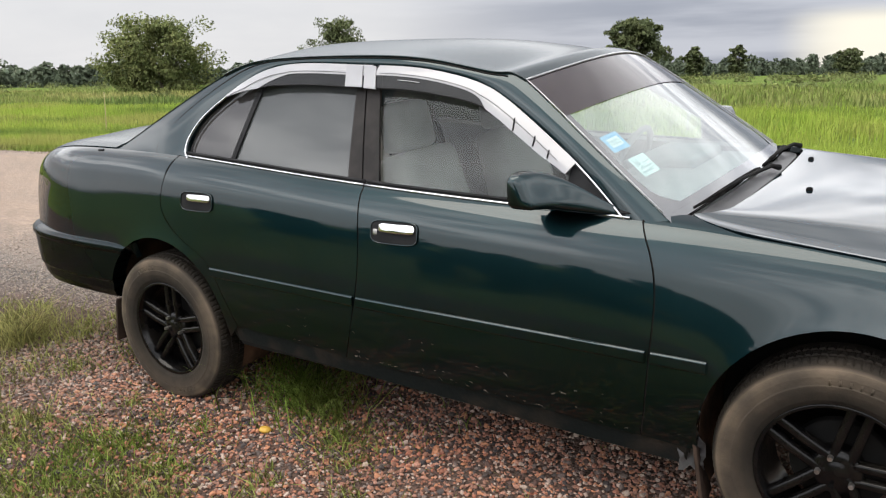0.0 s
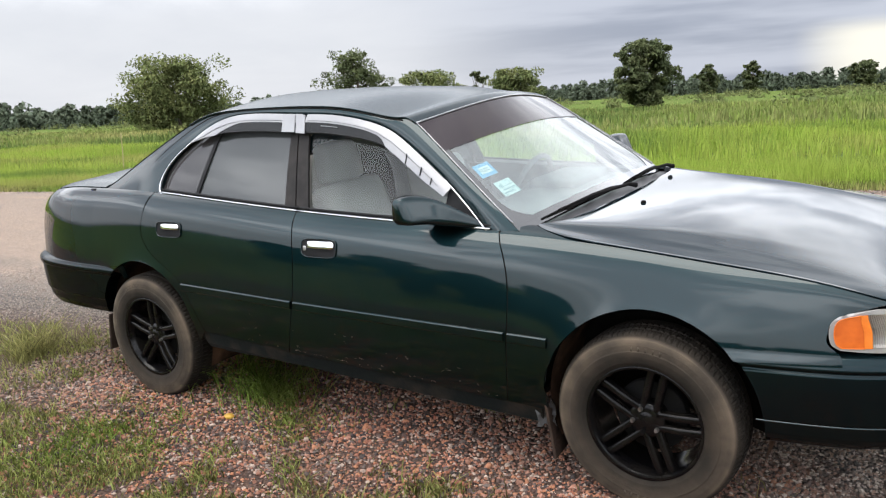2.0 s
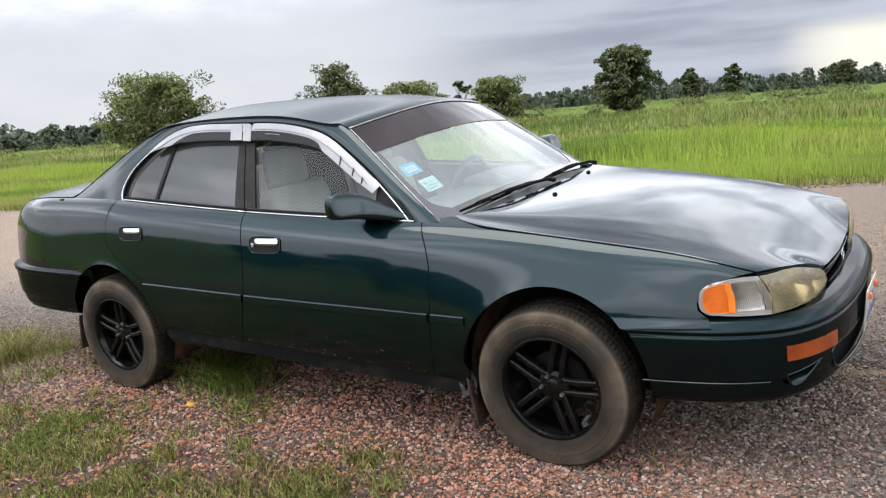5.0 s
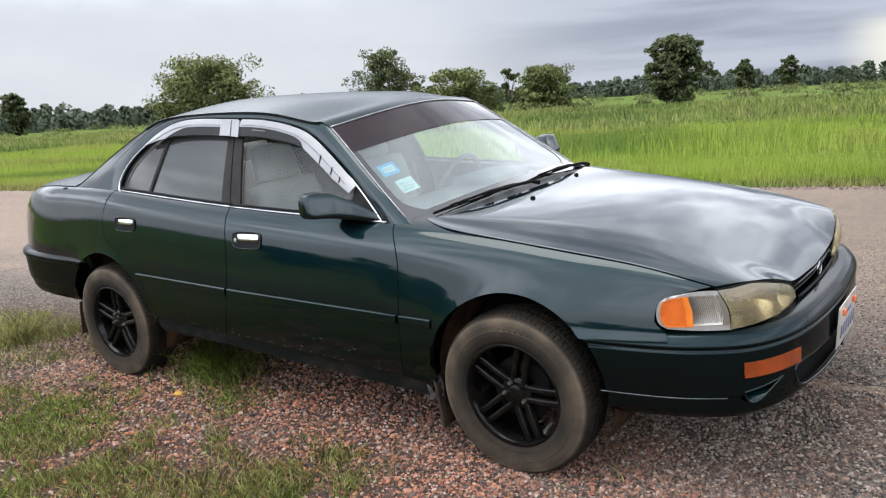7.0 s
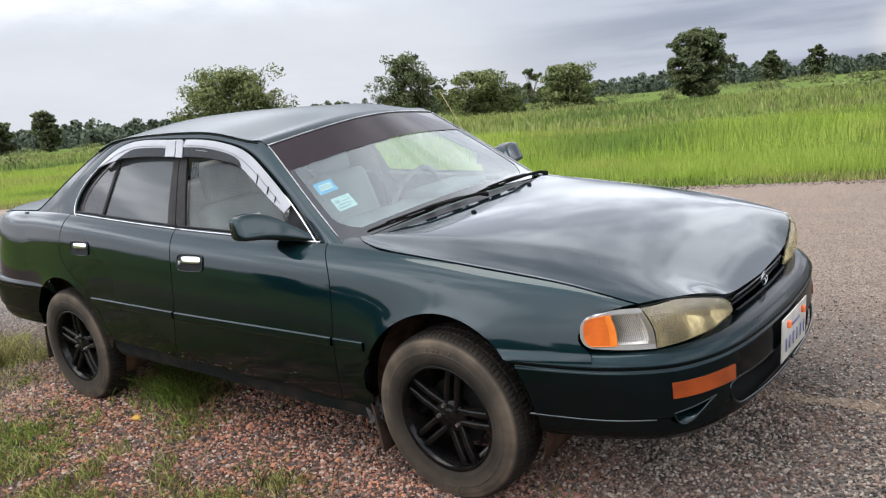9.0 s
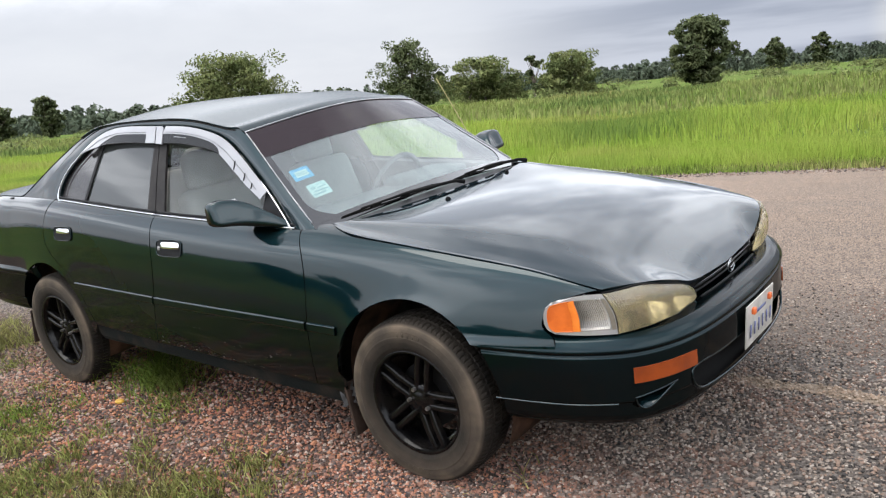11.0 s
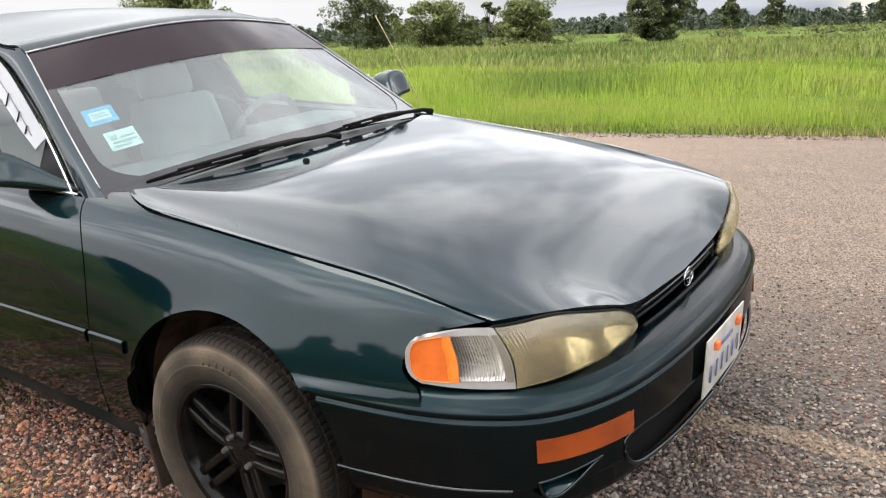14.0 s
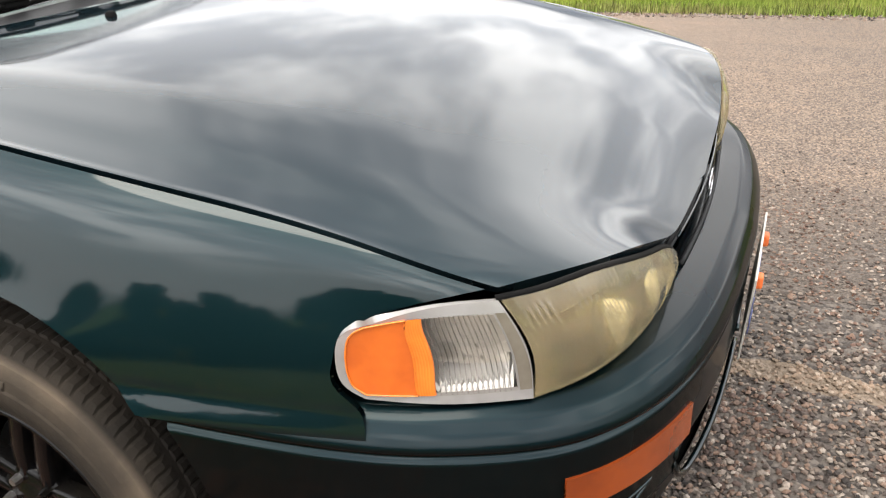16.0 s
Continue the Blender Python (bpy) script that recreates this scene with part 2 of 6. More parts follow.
LAMP_RIM = material("silvery_lamp_rim", (0.40, 0.385, 0.375), 0.2, 0.2, (0.33, 0.315, 0.305), 20.0)
LENS_EDGE = material("dull_lens_edge", (0.20, 0.175, 0.14), 0.2, 0, (0.15, 0.13, 0.10), 24.0)
RIBBED = material("bright_ribbed_reflector", (0.80, 0.77, 0.75), 0.25, 0.2, (0.72, 0.69, 0.67), 20.0)
TRIM = material("dull_bright_trim", (0.35, 0.35, 0.36), 0.3, 1.0, (0.25, 0.25, 0.26), 20.0)
SPECK = material("bare_speck", (0.26, 0.24, 0.22), 0.8, 0, (0.14, 0.12, 0.10), 40.0)
FLAP = material("muddy_flap", (0.018, 0.013, 0.011), 0.9, 0, (0.05, 0.034, 0.026), 9.0, bump=0.3, bump_scale=60)
PLATE = material("white_plate", (0.52, 0.50, 0.46), 0.4, 0, (0.38, 0.36, 0.32), 15.0)
for dull in (SEAM, UNDER, RUST, FLAP, PILLAR):
    dull.node_tree.nodes["Principled BSDF"].inputs["Specular IOR Level"].default_value = 0.12
RED = material("red_tail_lens", (0.25, 0.01, 0.012), 0.15, 0, (0.18, 0.006, 0.01), 9.0, coat=0.8)

def cubic(ts, ps):
    """Natural cubic spline through ps at ts; a function of an array."""
    ts, ps = np.array(ts, float), np.array(ps, float)
    flat = ps.ndim == 1
    if flat:
        ps = ps[:, None]
    n, h = len(ts), np.diff(ts)
    A, B = np.eye(n), np.zeros_like(ps)
    for i in range(1, n - 1):
        A[i, i - 1 : i + 2] = h[i - 1], 2 * (h[i - 1] + h[i]), h[i]
        B[i] = 6 * ((ps[i + 1] - ps[i]) / h[i] - (ps[i] - ps[i - 1]) / h[i - 1])
    m = np.linalg.solve(A, B)

    def f(t):
        t = np.asarray(t, float)
        i = np.clip(np.searchsorted(ts, t) - 1, 0, n - 2)
        a, b, w = (ts[i + 1] - t)[..., None], (t - ts[i])[..., None], h[i][..., None]
        r = (m[i] * a**3 + m[i + 1] * b**3) / (6 * w) + (ps[i] / w - m[i] * w / 6) * a + (ps[i + 1] / w - m[i + 1] * w / 6) * b
        return r[..., 0] if flat else r

    return f


# the body's long curves, over x from the front axle: half width, seam or belt (y, z), height on the middle line
XK = [-3.78, -3.45, -3.0, -2.62, -2.2, -1.5, -0.8, -0.4, 0.0, 0.3, 0.55, 0.75, 0.92]
body_w = cubic(XK, [0.66, 0.79, 0.836, 0.85, 0.856, 0.86, 0.857, 0.855, 0.85, 0.833, 0.793, 0.737, 0.64])
seam_y = cubic(XK, [0.55, 0.67, 0.715, 0.74, 0.755, 0.76, 0.752, 0.745, 0.738, 0.73, 0.715, 0.688, 0.60])
seam_z = cubic(XK, [0.98, 1.055, 1.075, 1.07, 1.045, 0.997, 0.965, 0.945, 0.905, 0.868, 0.828, 0.776, 0.722])
mid_z = cubic(XK, [1.02, 1.10, 1.12, 1.11, 1.09, 1.05, 1.01, 1.0, 0.975, 0.945, 0.905, 0.848, 0.755])


def section(x):
    """Nine points (y, z) of the half section at x, from the sill to the middle."""
    w, sy, sz, mz = (f(x) for f in (body_w, seam_y, seam_z, mid_z))
    # the front wings and, less, the quarters are rounder than the doors
    round_off = np.maximum(np.clip((x + 0.7) / 0.7, 0, 1), 0.5 * np.clip((-2.5 - x) / 0.5, 0, 1))
    z4 = sz - 0.07 + 0.016 * round_off
    k4 = 0.44 + 0.18 * round_off
    d3 = 0.013 * (1 - round_off) + 0.42 * k4 * (w - sy) * round_off
    ys = [w - 0.055, w - 0.015, w, w - d3, w - k4 * (w - sy), sy, 0.72 * sy, 0.38 * sy, 0 * sy]
    zs = [0.21 + 0 * w, 0.38 + 0 * w, 0.58 + 0 * w, 0.58 + 0.55 * (z4 - 0.58), z4, sz, sz + 0.62 * (mz - sz), sz + 0.9 * (mz - sz), mz]
    return np.stack([np.stack(ys, -1), np.stack(zs, -1)], -1)


KNOTS = np.array([0, 0.17, 0.37, 0.525, 0.645, 0.735, 0.945, 1.205, 1.485])


def along(v):
    """Way along the section for v, which counts its nine points."""
    return np.interp(v, np.arange(9), KNOTS)


def body(x, v):
    """The outer skin: places for arrays x and v (v 0 sill, 5 seam or belt, 8 middle line), on the +y side."""
    x, v = np.asarray(x, float), np.asarray(v, float)
    sec = section(x.ravel())
    out = np.array([cubic(KNOTS, s)(t) for s, t in zip(sec, along(v.ravel()))])
    return np.concatenate([x.ravel()[:, None], out], 1).reshape(*x.shape, 3)


def v_at(x, z):
    """The v at which the side of the body is z high."""
    vs = np.linspace(0, 5.6, 90)
    out = []
    for a, b in zip(np.ravel(x), np.ravel(z)):
        zz = cubic(KNOTS, section(np.array([a]))[0])(along(vs))[:, 1]
        out.append(np.interp(b, zz, vs))
    return np.array(out)


def glass_y(x, z):
    """Half width of the cabin's side above the belt."""
    up = np.asarray(z) - seam_z(x)
    return seam_y(x) - 0.006 - 0.40 * up - 0.16 * up**2

# ---- building helpers ----
CAR_MID = np.array([-1.4, 0.0, 0.45])


def put_mesh(name, verts, faces, mat, parent=None, label="", smooth=True, sharp=()):
    me = bpy.data.meshes.new(name)
    me.from_pydata([tuple(map(float, v)) for v in verts], [], [tuple(map(int, f)) for f in faces])
    me.materials.append(mat)
    if smooth:
        me.shade_smooth()
    if len(sharp):
        ring = set(sharp)
        for e in me.edges:
            a, b = e.vertices
            if a in ring and b in ring:
                e.use_edge_sharp = True
    me.update()
    ob = new(name, me)
    ob.parent = parent
    return tagged(ob, label)


def part(name, bm, mat, parent, label="", smooth=True):
    me = bpy.data.meshes.new(name)
    bm.to_mesh(me)
    bm.free()
    me.materials.append(mat)
    if smooth:
        me.shade_smooth()
    ob = new(name, me)
    ob.parent = parent
    return tagged(ob, label)


def line(pts, n, bend=True):
    """n points along a curve through pts, spaced by length."""
    pts = np.array(pts, float)
    t = np.r_[0, np.cumsum(np.linalg.norm(np.diff(pts, axis=0), axis=1))]
    u = np.linspace(0, t[-1], n)
    if bend and len(pts) > 2:
        return cubic(t, pts)(u)
    return np.stack([np.interp(u, t, pts[:, k]) for k in range(pts.shape[1])], -1)


def coons(b, t, l, r):
    n, m = len(b), len(l)
    s, w = np.linspace(0, 1, n)[None, :, None], np.linspace(0, 1, m)[:, None, None]
    return (1 - w) * b[None] + w * t[None] + (1 - s) * l[:, None] + s * r[:, None] - ((1 - s) * (1 - w) * b[0] + s * (1 - w) * b[-1] + (1 - s) * w * t[0] + s * w * t[-1])


def normals(P, mid=CAR_MID):
    nn = np.cross(np.gradient(P, axis=1), np.gradient(P, axis=0))
    nn /= np.linalg.norm(nn, axis=-1, keepdims=True) + 1e-12
    return nn * (1 if (nn * (P - mid)).sum() >= 0 else -1)


def sheet(name, P, mat, parent, label="", lip=0.0, lift=0.0, mid=CAR_MID, keep=None):
    """A grid of places as a smooth skin, facing away from mid, its rim turned inward by lip."""
    m, n, _ = P.shape
    nn = normals(P, mid)
    P = P + nn * lift
    verts = list(P.reshape(-1, 3))
    i, j = (m - 1) // 2, (n - 1) // 2
    a = np.cross(P[i, j + 1] - P[i, j], P[i + 1, j] - P[i, j])
    out = (a * nn[i, j]).sum() > 0
    faces = []
    for i in range(m - 1):
        for j in range(n - 1):
            if keep is not None and not keep(P[i : i + 2, j : j + 2].mean((0, 1))):
                continue
            q = (i * n + j, i * n + j + 1, (i + 1) * n + j + 1, (i + 1) * n + j)
            faces.append(q if out else q[::-1])
    rim = []
    if lip:
        rim = [j for j in range(n)] + [i * n + n - 1 for i in range(1, m)] + [(m - 1) * n + j for j in range(n - 2, -1, -1)] + [i * n for i in range(m - 2, 0, -1)]
        flat = nn.reshape(-1, 3)
        base = len(verts)
        verts += [verts[k] - flat[k] * lip for k in rim]
        for k in range(len(rim)):
            c = (k + 1) % len(rim)
            q = (rim[c], rim[k], base + k, base + c)
            faces.append(q if out else q[::-1])
    return put_mesh(name, verts, faces, mat, parent, label, sharp=rim)


def both(make):
    """Builds a part on the right (-1) and on the left (+1)."""
    return [make(-1), make(1)]


def flip(P, side):
    return P * np.array([1, side, 1])


ARCH_F, ARCH_R, ARCH_RAD = (0.01, 0.36), (-2.61, 0.36), 0.375


def skin(P):
    """Flares the sides out to the wheel arches."""
    for c in (ARCH_F, ARCH_R):
        d = np.hypot(P[..., 0] - c[0], P[..., 2] - c[1]) - ARCH_RAD
        up = (P[..., 2] - c[1]) / ARCH_RAD
        w = np.where(P[..., 0] < c[0], np.clip((up - 0.05) / 0.5, 0, 1), np.clip((up - 0.55) / 0.4, 0, 1))
        P[..., 1] += 0.008 * np.exp(-np.clip(d, 0, None) / 0.05) * w * w * (3 - 2 * w)
    return P


def xv(pts):
    """(x, z) to (x, v); a z above 9 stands for v = z - 10."""
    pts = np.array(pts, float)
    flat = pts[:, 1] < 9
    v = pts[:, 1] - 10
    if flat.any():
        v[flat] = v_at(pts[flat, 0], pts[flat, 1])
    return np.stack([pts[:, 0], v], -1)


def side_grid(b, t, l, r, n, m, bends=(True, True, True, True)):
    q = [line(xv(p), k, w) for p, k, w in zip((b, t, l, r), (n, n, m, m), bends)]
    g = coons(*q)
    return skin(body(g[..., 0], g[..., 1]))


def by_x(pts, n):
    """n points along a polyline, spaced mostly by their way in x."""
    pts = np.array(pts, float)
    d = np.diff(pts, axis=0)
    t = np.r_[0, np.cumsum(0.85 * np.abs(d[:, 0]) + 0.15 * np.linalg.norm(d, axis=1))]
    u = np.linspace(0, t[-1], n)
    return np.stack([np.interp(u, t, pts[:, k]) for k in range(2)], -1)


def wing_grid(b, t, l, r, n, m):
    """As side_grid, with the columns kept upright over the wheel arch."""
    g = coons(xv(by_x(b, n)), xv(by_x(t, n)), line(xv(l), m), line(xv(r), m))
    # even out the columns that crowd at the foot of the arch
    for _ in range(60):
        g[1:-1, 1:-1] = 0.25 * (g[2:, 1:-1] + g[:-2, 1:-1] + g[1:-1, 2:] + g[1:-1, :-2])
    return skin(body(g[..., 0], g[..., 1]))


def arc(c, a0, a1, n, rad=ARCH_RAD):
    a = np.radians(np.linspace(a0, a1, n))
    return [(c[0] + rad * math.cos(k), c[1] + rad * math.sin(k)) for k in a]


def tube(name, pts, rad, mat, parent, label="", n=8, ends=True):
    """A round bar along places; rad may be a list."""
    pts = np.array(pts, float)
    rads = np.broadcast_to(rad, len(pts))
    tang = np.gradient(pts, axis=0)
    tang /= np.linalg.norm(tang, axis=1, keepdims=True)
    up = np.array([0.0, 0, 1]) if abs(tang[:, 2]).mean() < 0.9 else np.array([1.0, 0, 0])
    verts, faces = [], []
    for p, t, r in zip(pts, tang, rads):
        a = np.cross(t, up)
        a /= np.linalg.norm(a)
        b = np.cross(t, a)
        verts += [p + r * (math.cos(k) * a + math.sin(k) * b) for k in np.linspace(0, 2 * math.pi, n, endpoint=False)]
    for i in range(len(pts) - 1):
        for k in range(n):
            faces.append((i * n + k, (i + 1) * n + k, (i + 1) * n + (k + 1) % n, i * n + (k + 1) % n))
    if ends:
        faces += [tuple(range(n)), tuple(range(len(verts) - 1, len(verts) - n - 1, -1))]
    return put_mesh(name, verts, faces, mat, parent, label)


def revolve(prof, n, wave=None):
    """Verts and faces of a profile (radius, offset) turned round the y axis; outward offset is -y."""
    verts, faces = [], []
    k = len(prof)
    for i in range(n):
        a = 2 * math.pi * i / n
        for j, (r, o) in enumerate(prof):
            if wave:
                r = wave(i, j, r)
            verts.append((r * math.cos(a), -o, r * math.sin(a)))
    for i in range(n):
        for j in range(k - 1):
            c = (i + 1) % n
            faces.append((i * k + j, i * k + j + 1, c * k + j + 1, c * k + j))
    return verts, faces


def loft(rings):
    """Verts and faces of closed rings of equal count, capped at both ends."""
    n = len(rings[0])
    verts = [p for r in rings for p in r]
    faces = [(i * n + k, (i + 1) * n + k, (i + 1) * n + (k + 1) % n, i * n + (k + 1) % n) for i in range(len(rings) - 1) for k in range(n)]
    faces += [tuple(range(n - 1, -1, -1)), tuple(range(len(verts) - n, len(verts)))]
    return verts, faces


def mended(name, verts, faces, mat, parent, label="", smooth=True, bevel=0.0):
    """put_mesh with normals made to agree, and edges rounded where bevel is given."""
    bm = bmesh.new()
    vs = [bm.verts.new(tuple(map(float, v))) for v in verts]
    for f in faces:
        bm.faces.new([vs[k] for k in f])
    bmesh.ops.recalc_face_normals(bm, faces=bm.faces)
    if bevel:
        bmesh.ops.bevel(bm, geom=list(bm.edges), offset=bevel, segments=2, affect="EDGES", profile=0.6)
    ob = part(name, bm, mat, parent, label, smooth)
    return ob


def block(name, c, size, mat, parent, label="", bevel=0.01, turn=(0, 0, 0), taper=1.0):
    """A rounded block, its top scaled by taper."""
    bm = bmesh.new()
    bmesh.ops.create_cube(bm, size=1)
    for v in bm.verts:
        if v.co.z > 0:
            v.co.x *= taper
            v.co.y *= taper
    bmesh.ops.transform(bm, matrix=pose(*c, *turn) @ Matrix.Diagonal((*size, 1)), verts=bm.verts)
    if bevel:
        bmesh.ops.bevel(bm, geom=list(bm.edges), offset=bevel, segments=3, affect="EDGES", profile=0.6)
    return part(name, bm, mat, parent, label)


# ---- the car ----
car = new("sedan_car")
car.empty_display_size = 0.3
car.matrix_world = TIP
tagged(car, "dark green four-door sedan with black wheels, parked on the gravel shoulder", "car")

F_SEAM = [(-0.53, 0.325), (-0.518, 0.40), (-0.50, 0.60), (-0.503, 0.83), (-0.53, 0.90), (-0.56, 15)]
B_SEAM = [(-1.628, 0.378), (-1.556, 0.625), (-1.537, 0.822), (-1.545, 0.93), (-1.555, 15)]
R_SEAM = [(-2.175, 0.415), (-2.215, 0.50), (-2.27, 0.61), (-2.34, 0.69), (-2.45, 0.75), (-2.545, 0.83), (-2.565, 0.90), (-2.545, 0.99), (-2.515, 15)]
GAP = 0.0028


def shift(pts, dx):
    return [(x + dx, z) for x, z in pts]


def door_bottom(x):
    return 0.325 + (-0.53 - x) * 0.0555


def front_door(side):
    l, r = shift(B_SEAM, GAP), shift(F_SEAM, -GAP)
    b = [(x, door_bottom(x)) for x in np.linspace(l[0][0], r[0][0], 9)]
    b[0], b[-1] = l[0], r[0]
    t = [(x, 15) for x in np.linspace(l[-1][0], r[-1][0], 9)]
    g = side_grid(b, t, l, r, 34, 30)
    return sheet("front_door", flip(g, side), PAINT, car, lip=0.014)


def rear_door(side):
    l, r = shift(R_SEAM, GAP), shift(B_SEAM, -GAP)
    b = [(x, door_bottom(x)) for x in np.linspace(l[0][0], r[0][0], 9)]
    b[0], b[-1] = l[0], r[0]
    t = [(x, 15) for x in np.linspace(l[-1][0], r[-1][0], 9)]
    g = side_grid(b, t, l, r, 30, 34)
    return sheet("rear_door", flip(g, side), PAINT, car, lip=0.014)


def front_fender(side):
    l = shift(F_SEAM, GAP)
    r = [(0.600, 0.599), (0.597, 0.620), (0.585, 0.640), (0.563, 0.657), (0.5545, 0.695), (0.565, 0.729), (0.600, 0.7475), (0.652, 0.767), (0.722, 15 - 0.03)]
    b = [l[0], (-0.38, 0.315)] + arc(ARCH_F, 186, 39.5, 24) + [(0.36, 0.598), (0.50, 0.598), r[0]]
    # its top edge runs up round the hood's rounded rear corner
    corner = cubic([-0.56, -0.52, -0.475, -0.447, -0.40, -0.36, -0.31, -0.26, -0.20], [4.97, 5.10, 5.25, 5.31, 5.21, 5.12, 5.04, 4.985, 4.97])
    t = [(x, 10 + float(corner(np.array(x)))) for x in np.linspace(l[-1][0], -0.20, 26)] + [(x, 15 - 0.03) for x in np.linspace(-0.15, r[-1][0], 10)]
    l[-1] = (l[-1][0], 15 - 0.03)
    g = wing_grid(b, t, l, r, 110, 60)
    # the lower edge rolls out towards the bumper
    w = np.clip((0.630 - g[..., 2]) / 0.027, 0, 1) * np.clip((g[..., 0] - 0.20) / 0.08, 0, 1)
    g[..., 1] += 0.010 * w * (1 - 0.55 * np.clip((g[..., 0] - 0.30) / 0.3, 0, 1))
    return sheet("front_fender", flip(g, side), PAINT, car, lip=0.012)


ARCH_TOP = (-2.655, 0.7323)  # where the two pieces of the quarter panel meet over the arch


def quarter_panel(side):
    seam = shift(R_SEAM, -GAP)
    r = [ARCH_TOP, seam[6], seam[7], seam[8]]
    l = [(-3.66, 0.69), (-3.67, 0.82), (-3.68, 0.95), (-3.68, 15)]
    b = [l[0], (-3.2, 0.672), (-2.88, 0.656)] + arc(ARCH_R, 128, 97, 10)
    b[-1] = ARCH_TOP
    t = [(x, 15) for x in np.linspace(l[-1][0], r[-1][0], 14)]
    g = coons(xv(by_x(b, 70)), xv(by_x(t, 70)), line(xv(l), 34), line(xv(r), 34, False))
    return sheet("quarter_panel", flip(skin(body(g[..., 0], g[..., 1])), side), PAINT, car)


def arch_panel(side):
    """The strip of the quarter panel between the wheel arch and the rear door."""
    seam = shift(R_SEAM, -GAP)[:7][::-1]
    b = arc(ARCH_R, 97, 0, 30)
    b[0] = ARCH_TOP
    g = side_grid(b, seam, [b[0], seam[0]], [b[-1], seam[-1]], 60, 12, (False, True, False, False))
    return sheet("arch_panel", flip(g, side), PAINT, car)


def sill(side):
    xs = np.linspace(-2.2, -0.40, 20)
    t = [(x, door_bottom(x) - 0.006) for x in xs]
    b = [(x, door_bottom(x) - 0.075) for x in xs]
    g = side_grid(b, t, [b[0], t[0]], [b[-1], t[-1]], 30, 6)
    return sheet("sill", flip(g, side), UNDER, car, "mud-stained dark sill", lip=0.05, lift=-0.012)


def inner_side(side):
    xs = np.linspace(-3.5, 0.5, 30)
    l, r = [(-3.5, 0.70), (-3.55, 15)], [(0.53, 0.62), (0.53, 14.7)]
    b = [l[0], (-2.90, 0.67)] + arc(ARCH_R, 128, 5, 16, 0.385) + [(-2.2, 0.33), (-0.40, 0.28)] + arc(ARCH_F, 186, 42, 16, 0.385) + [r[0]]
    t = [(x, 15) for x in np.linspace(-3.55, 0.40, 12)] + [r[-1]]
    g = coons(xv(by_x(b, 120)), xv(by_x(t, 120)), line(xv(l), 16), line(xv(r), 16))
    g = body(g[..., 0], g[..., 1]) - np.array([0, 0.015, 0.004])
    return sheet("inner_panel", flip(g, side), SEAM, car)


def moulding(side, a, b, z0, z1):
    xs = np.linspace(a, b, 8)
    hi = [(x, z0 + (z1 - z0) * k) for k, x in zip(np.linspace(0, 1, 8), xs)]
    lo = [(x, z - 0.034) for x, z in hi]
    g = side_grid(lo, hi, [lo[0], hi[0]], [lo[-1], hi[-1]], 16, 21)
    g[:, :, 1] += 0.007 * np.r_[0.1, 0.9, np.ones(17), 0.9, 0.1][:, None]
    return sheet("side_moulding", flip(g, side), PAINT, car, lip=0.004, lift=0.002)


def seam_fill(side, pts, name="door_gap"):
    # a dark tube laid in the gap stands in for its shade
    p = line(xv(pts), 40)
    P = skin(body(p[:, 0], p[:, 1])) - np.array([0, 0.0065, 0])
    return tube(name, flip(P, side), 0.0046, SEAM, car, "dark fill for the shade in the door gap", n=6)


doors_f, doors_r = both(front_door), both(rear_door)
for s in (-1, 1):
    for seam in (F_SEAM, B_SEAM, R_SEAM):
        seam_fill(s, seam)
both(front_fender), both(quarter_panel), both(arch_panel), both(sill), both(inner_side)
for s in (-1, 1):
    moulding(s, -2.285, -1.565, 0.645, 0.625)
    moulding(s, -1.548, -0.512, 0.624, 0.603)
    moulding(s, -0.495, -0.338, 0.603, 0.601)


# hood: its front edge runs over the lamps
hood_front = cubic([5, 5.5, 6, 7, 8], [0.728, 0.825, 0.868, 0.887, 0.893])
hood_rear = cubic([5.03, 5.08, 5.14, 5.20, 5.28, 5.37, 5.48, 5.6, 5.75, 6.1, 7, 8], [-0.20, -0.305, -0.356, -0.392, -0.422, -0.436, -0.408, -0.385, -0.368, -0.357, -0.350, -0.345])


def fair(Z, pull=2e-4):
    """The smoothest height field with the edges of Z, drawn weakly towards Z inside."""
    m, n = Z.shape
    at = np.arange(m * n).reshape(m, n)
    rows = []
    for a, b, c in ((at[:-2], at[1:-1], at[2:]), (at[:, :-2], at[:, 1:-1], at[:, 2:])):
        rows += [((p, 1.0), (q, -2.0), (r, 1.0)) for p, q, r in zip(a.ravel(), b.ravel(), c.ravel())]
    rows += [((p, 1.4), (q, -1.4), (r, -1.4), (w, 1.4)) for p, q, r, w in zip(at[:-1, :-1].ravel(), at[:-1, 1:].ravel(), at[1:, :-1].ravel(), at[1:, 1:].ravel())]
    A = np.zeros((m * n, m * n))
    for r in rows:
        k, v = np.array([q[0] for q in r]), np.array([q[1] for q in r])
        A[np.ix_(k, k)] += np.outer(v, v)
    inside = at[1:-1, 1:-1].ravel()
    edge_at = np.setdiff1d(at.ravel(), inside)
    z = Z.ravel().copy()
    B = A[np.ix_(inside, inside)] + pull * np.eye(len(inside))
    z[inside] = np.linalg.solve(B, pull * z[inside] - A[np.ix_(inside, edge_at)] @ z[edge_at])
    return z.reshape(m, n)


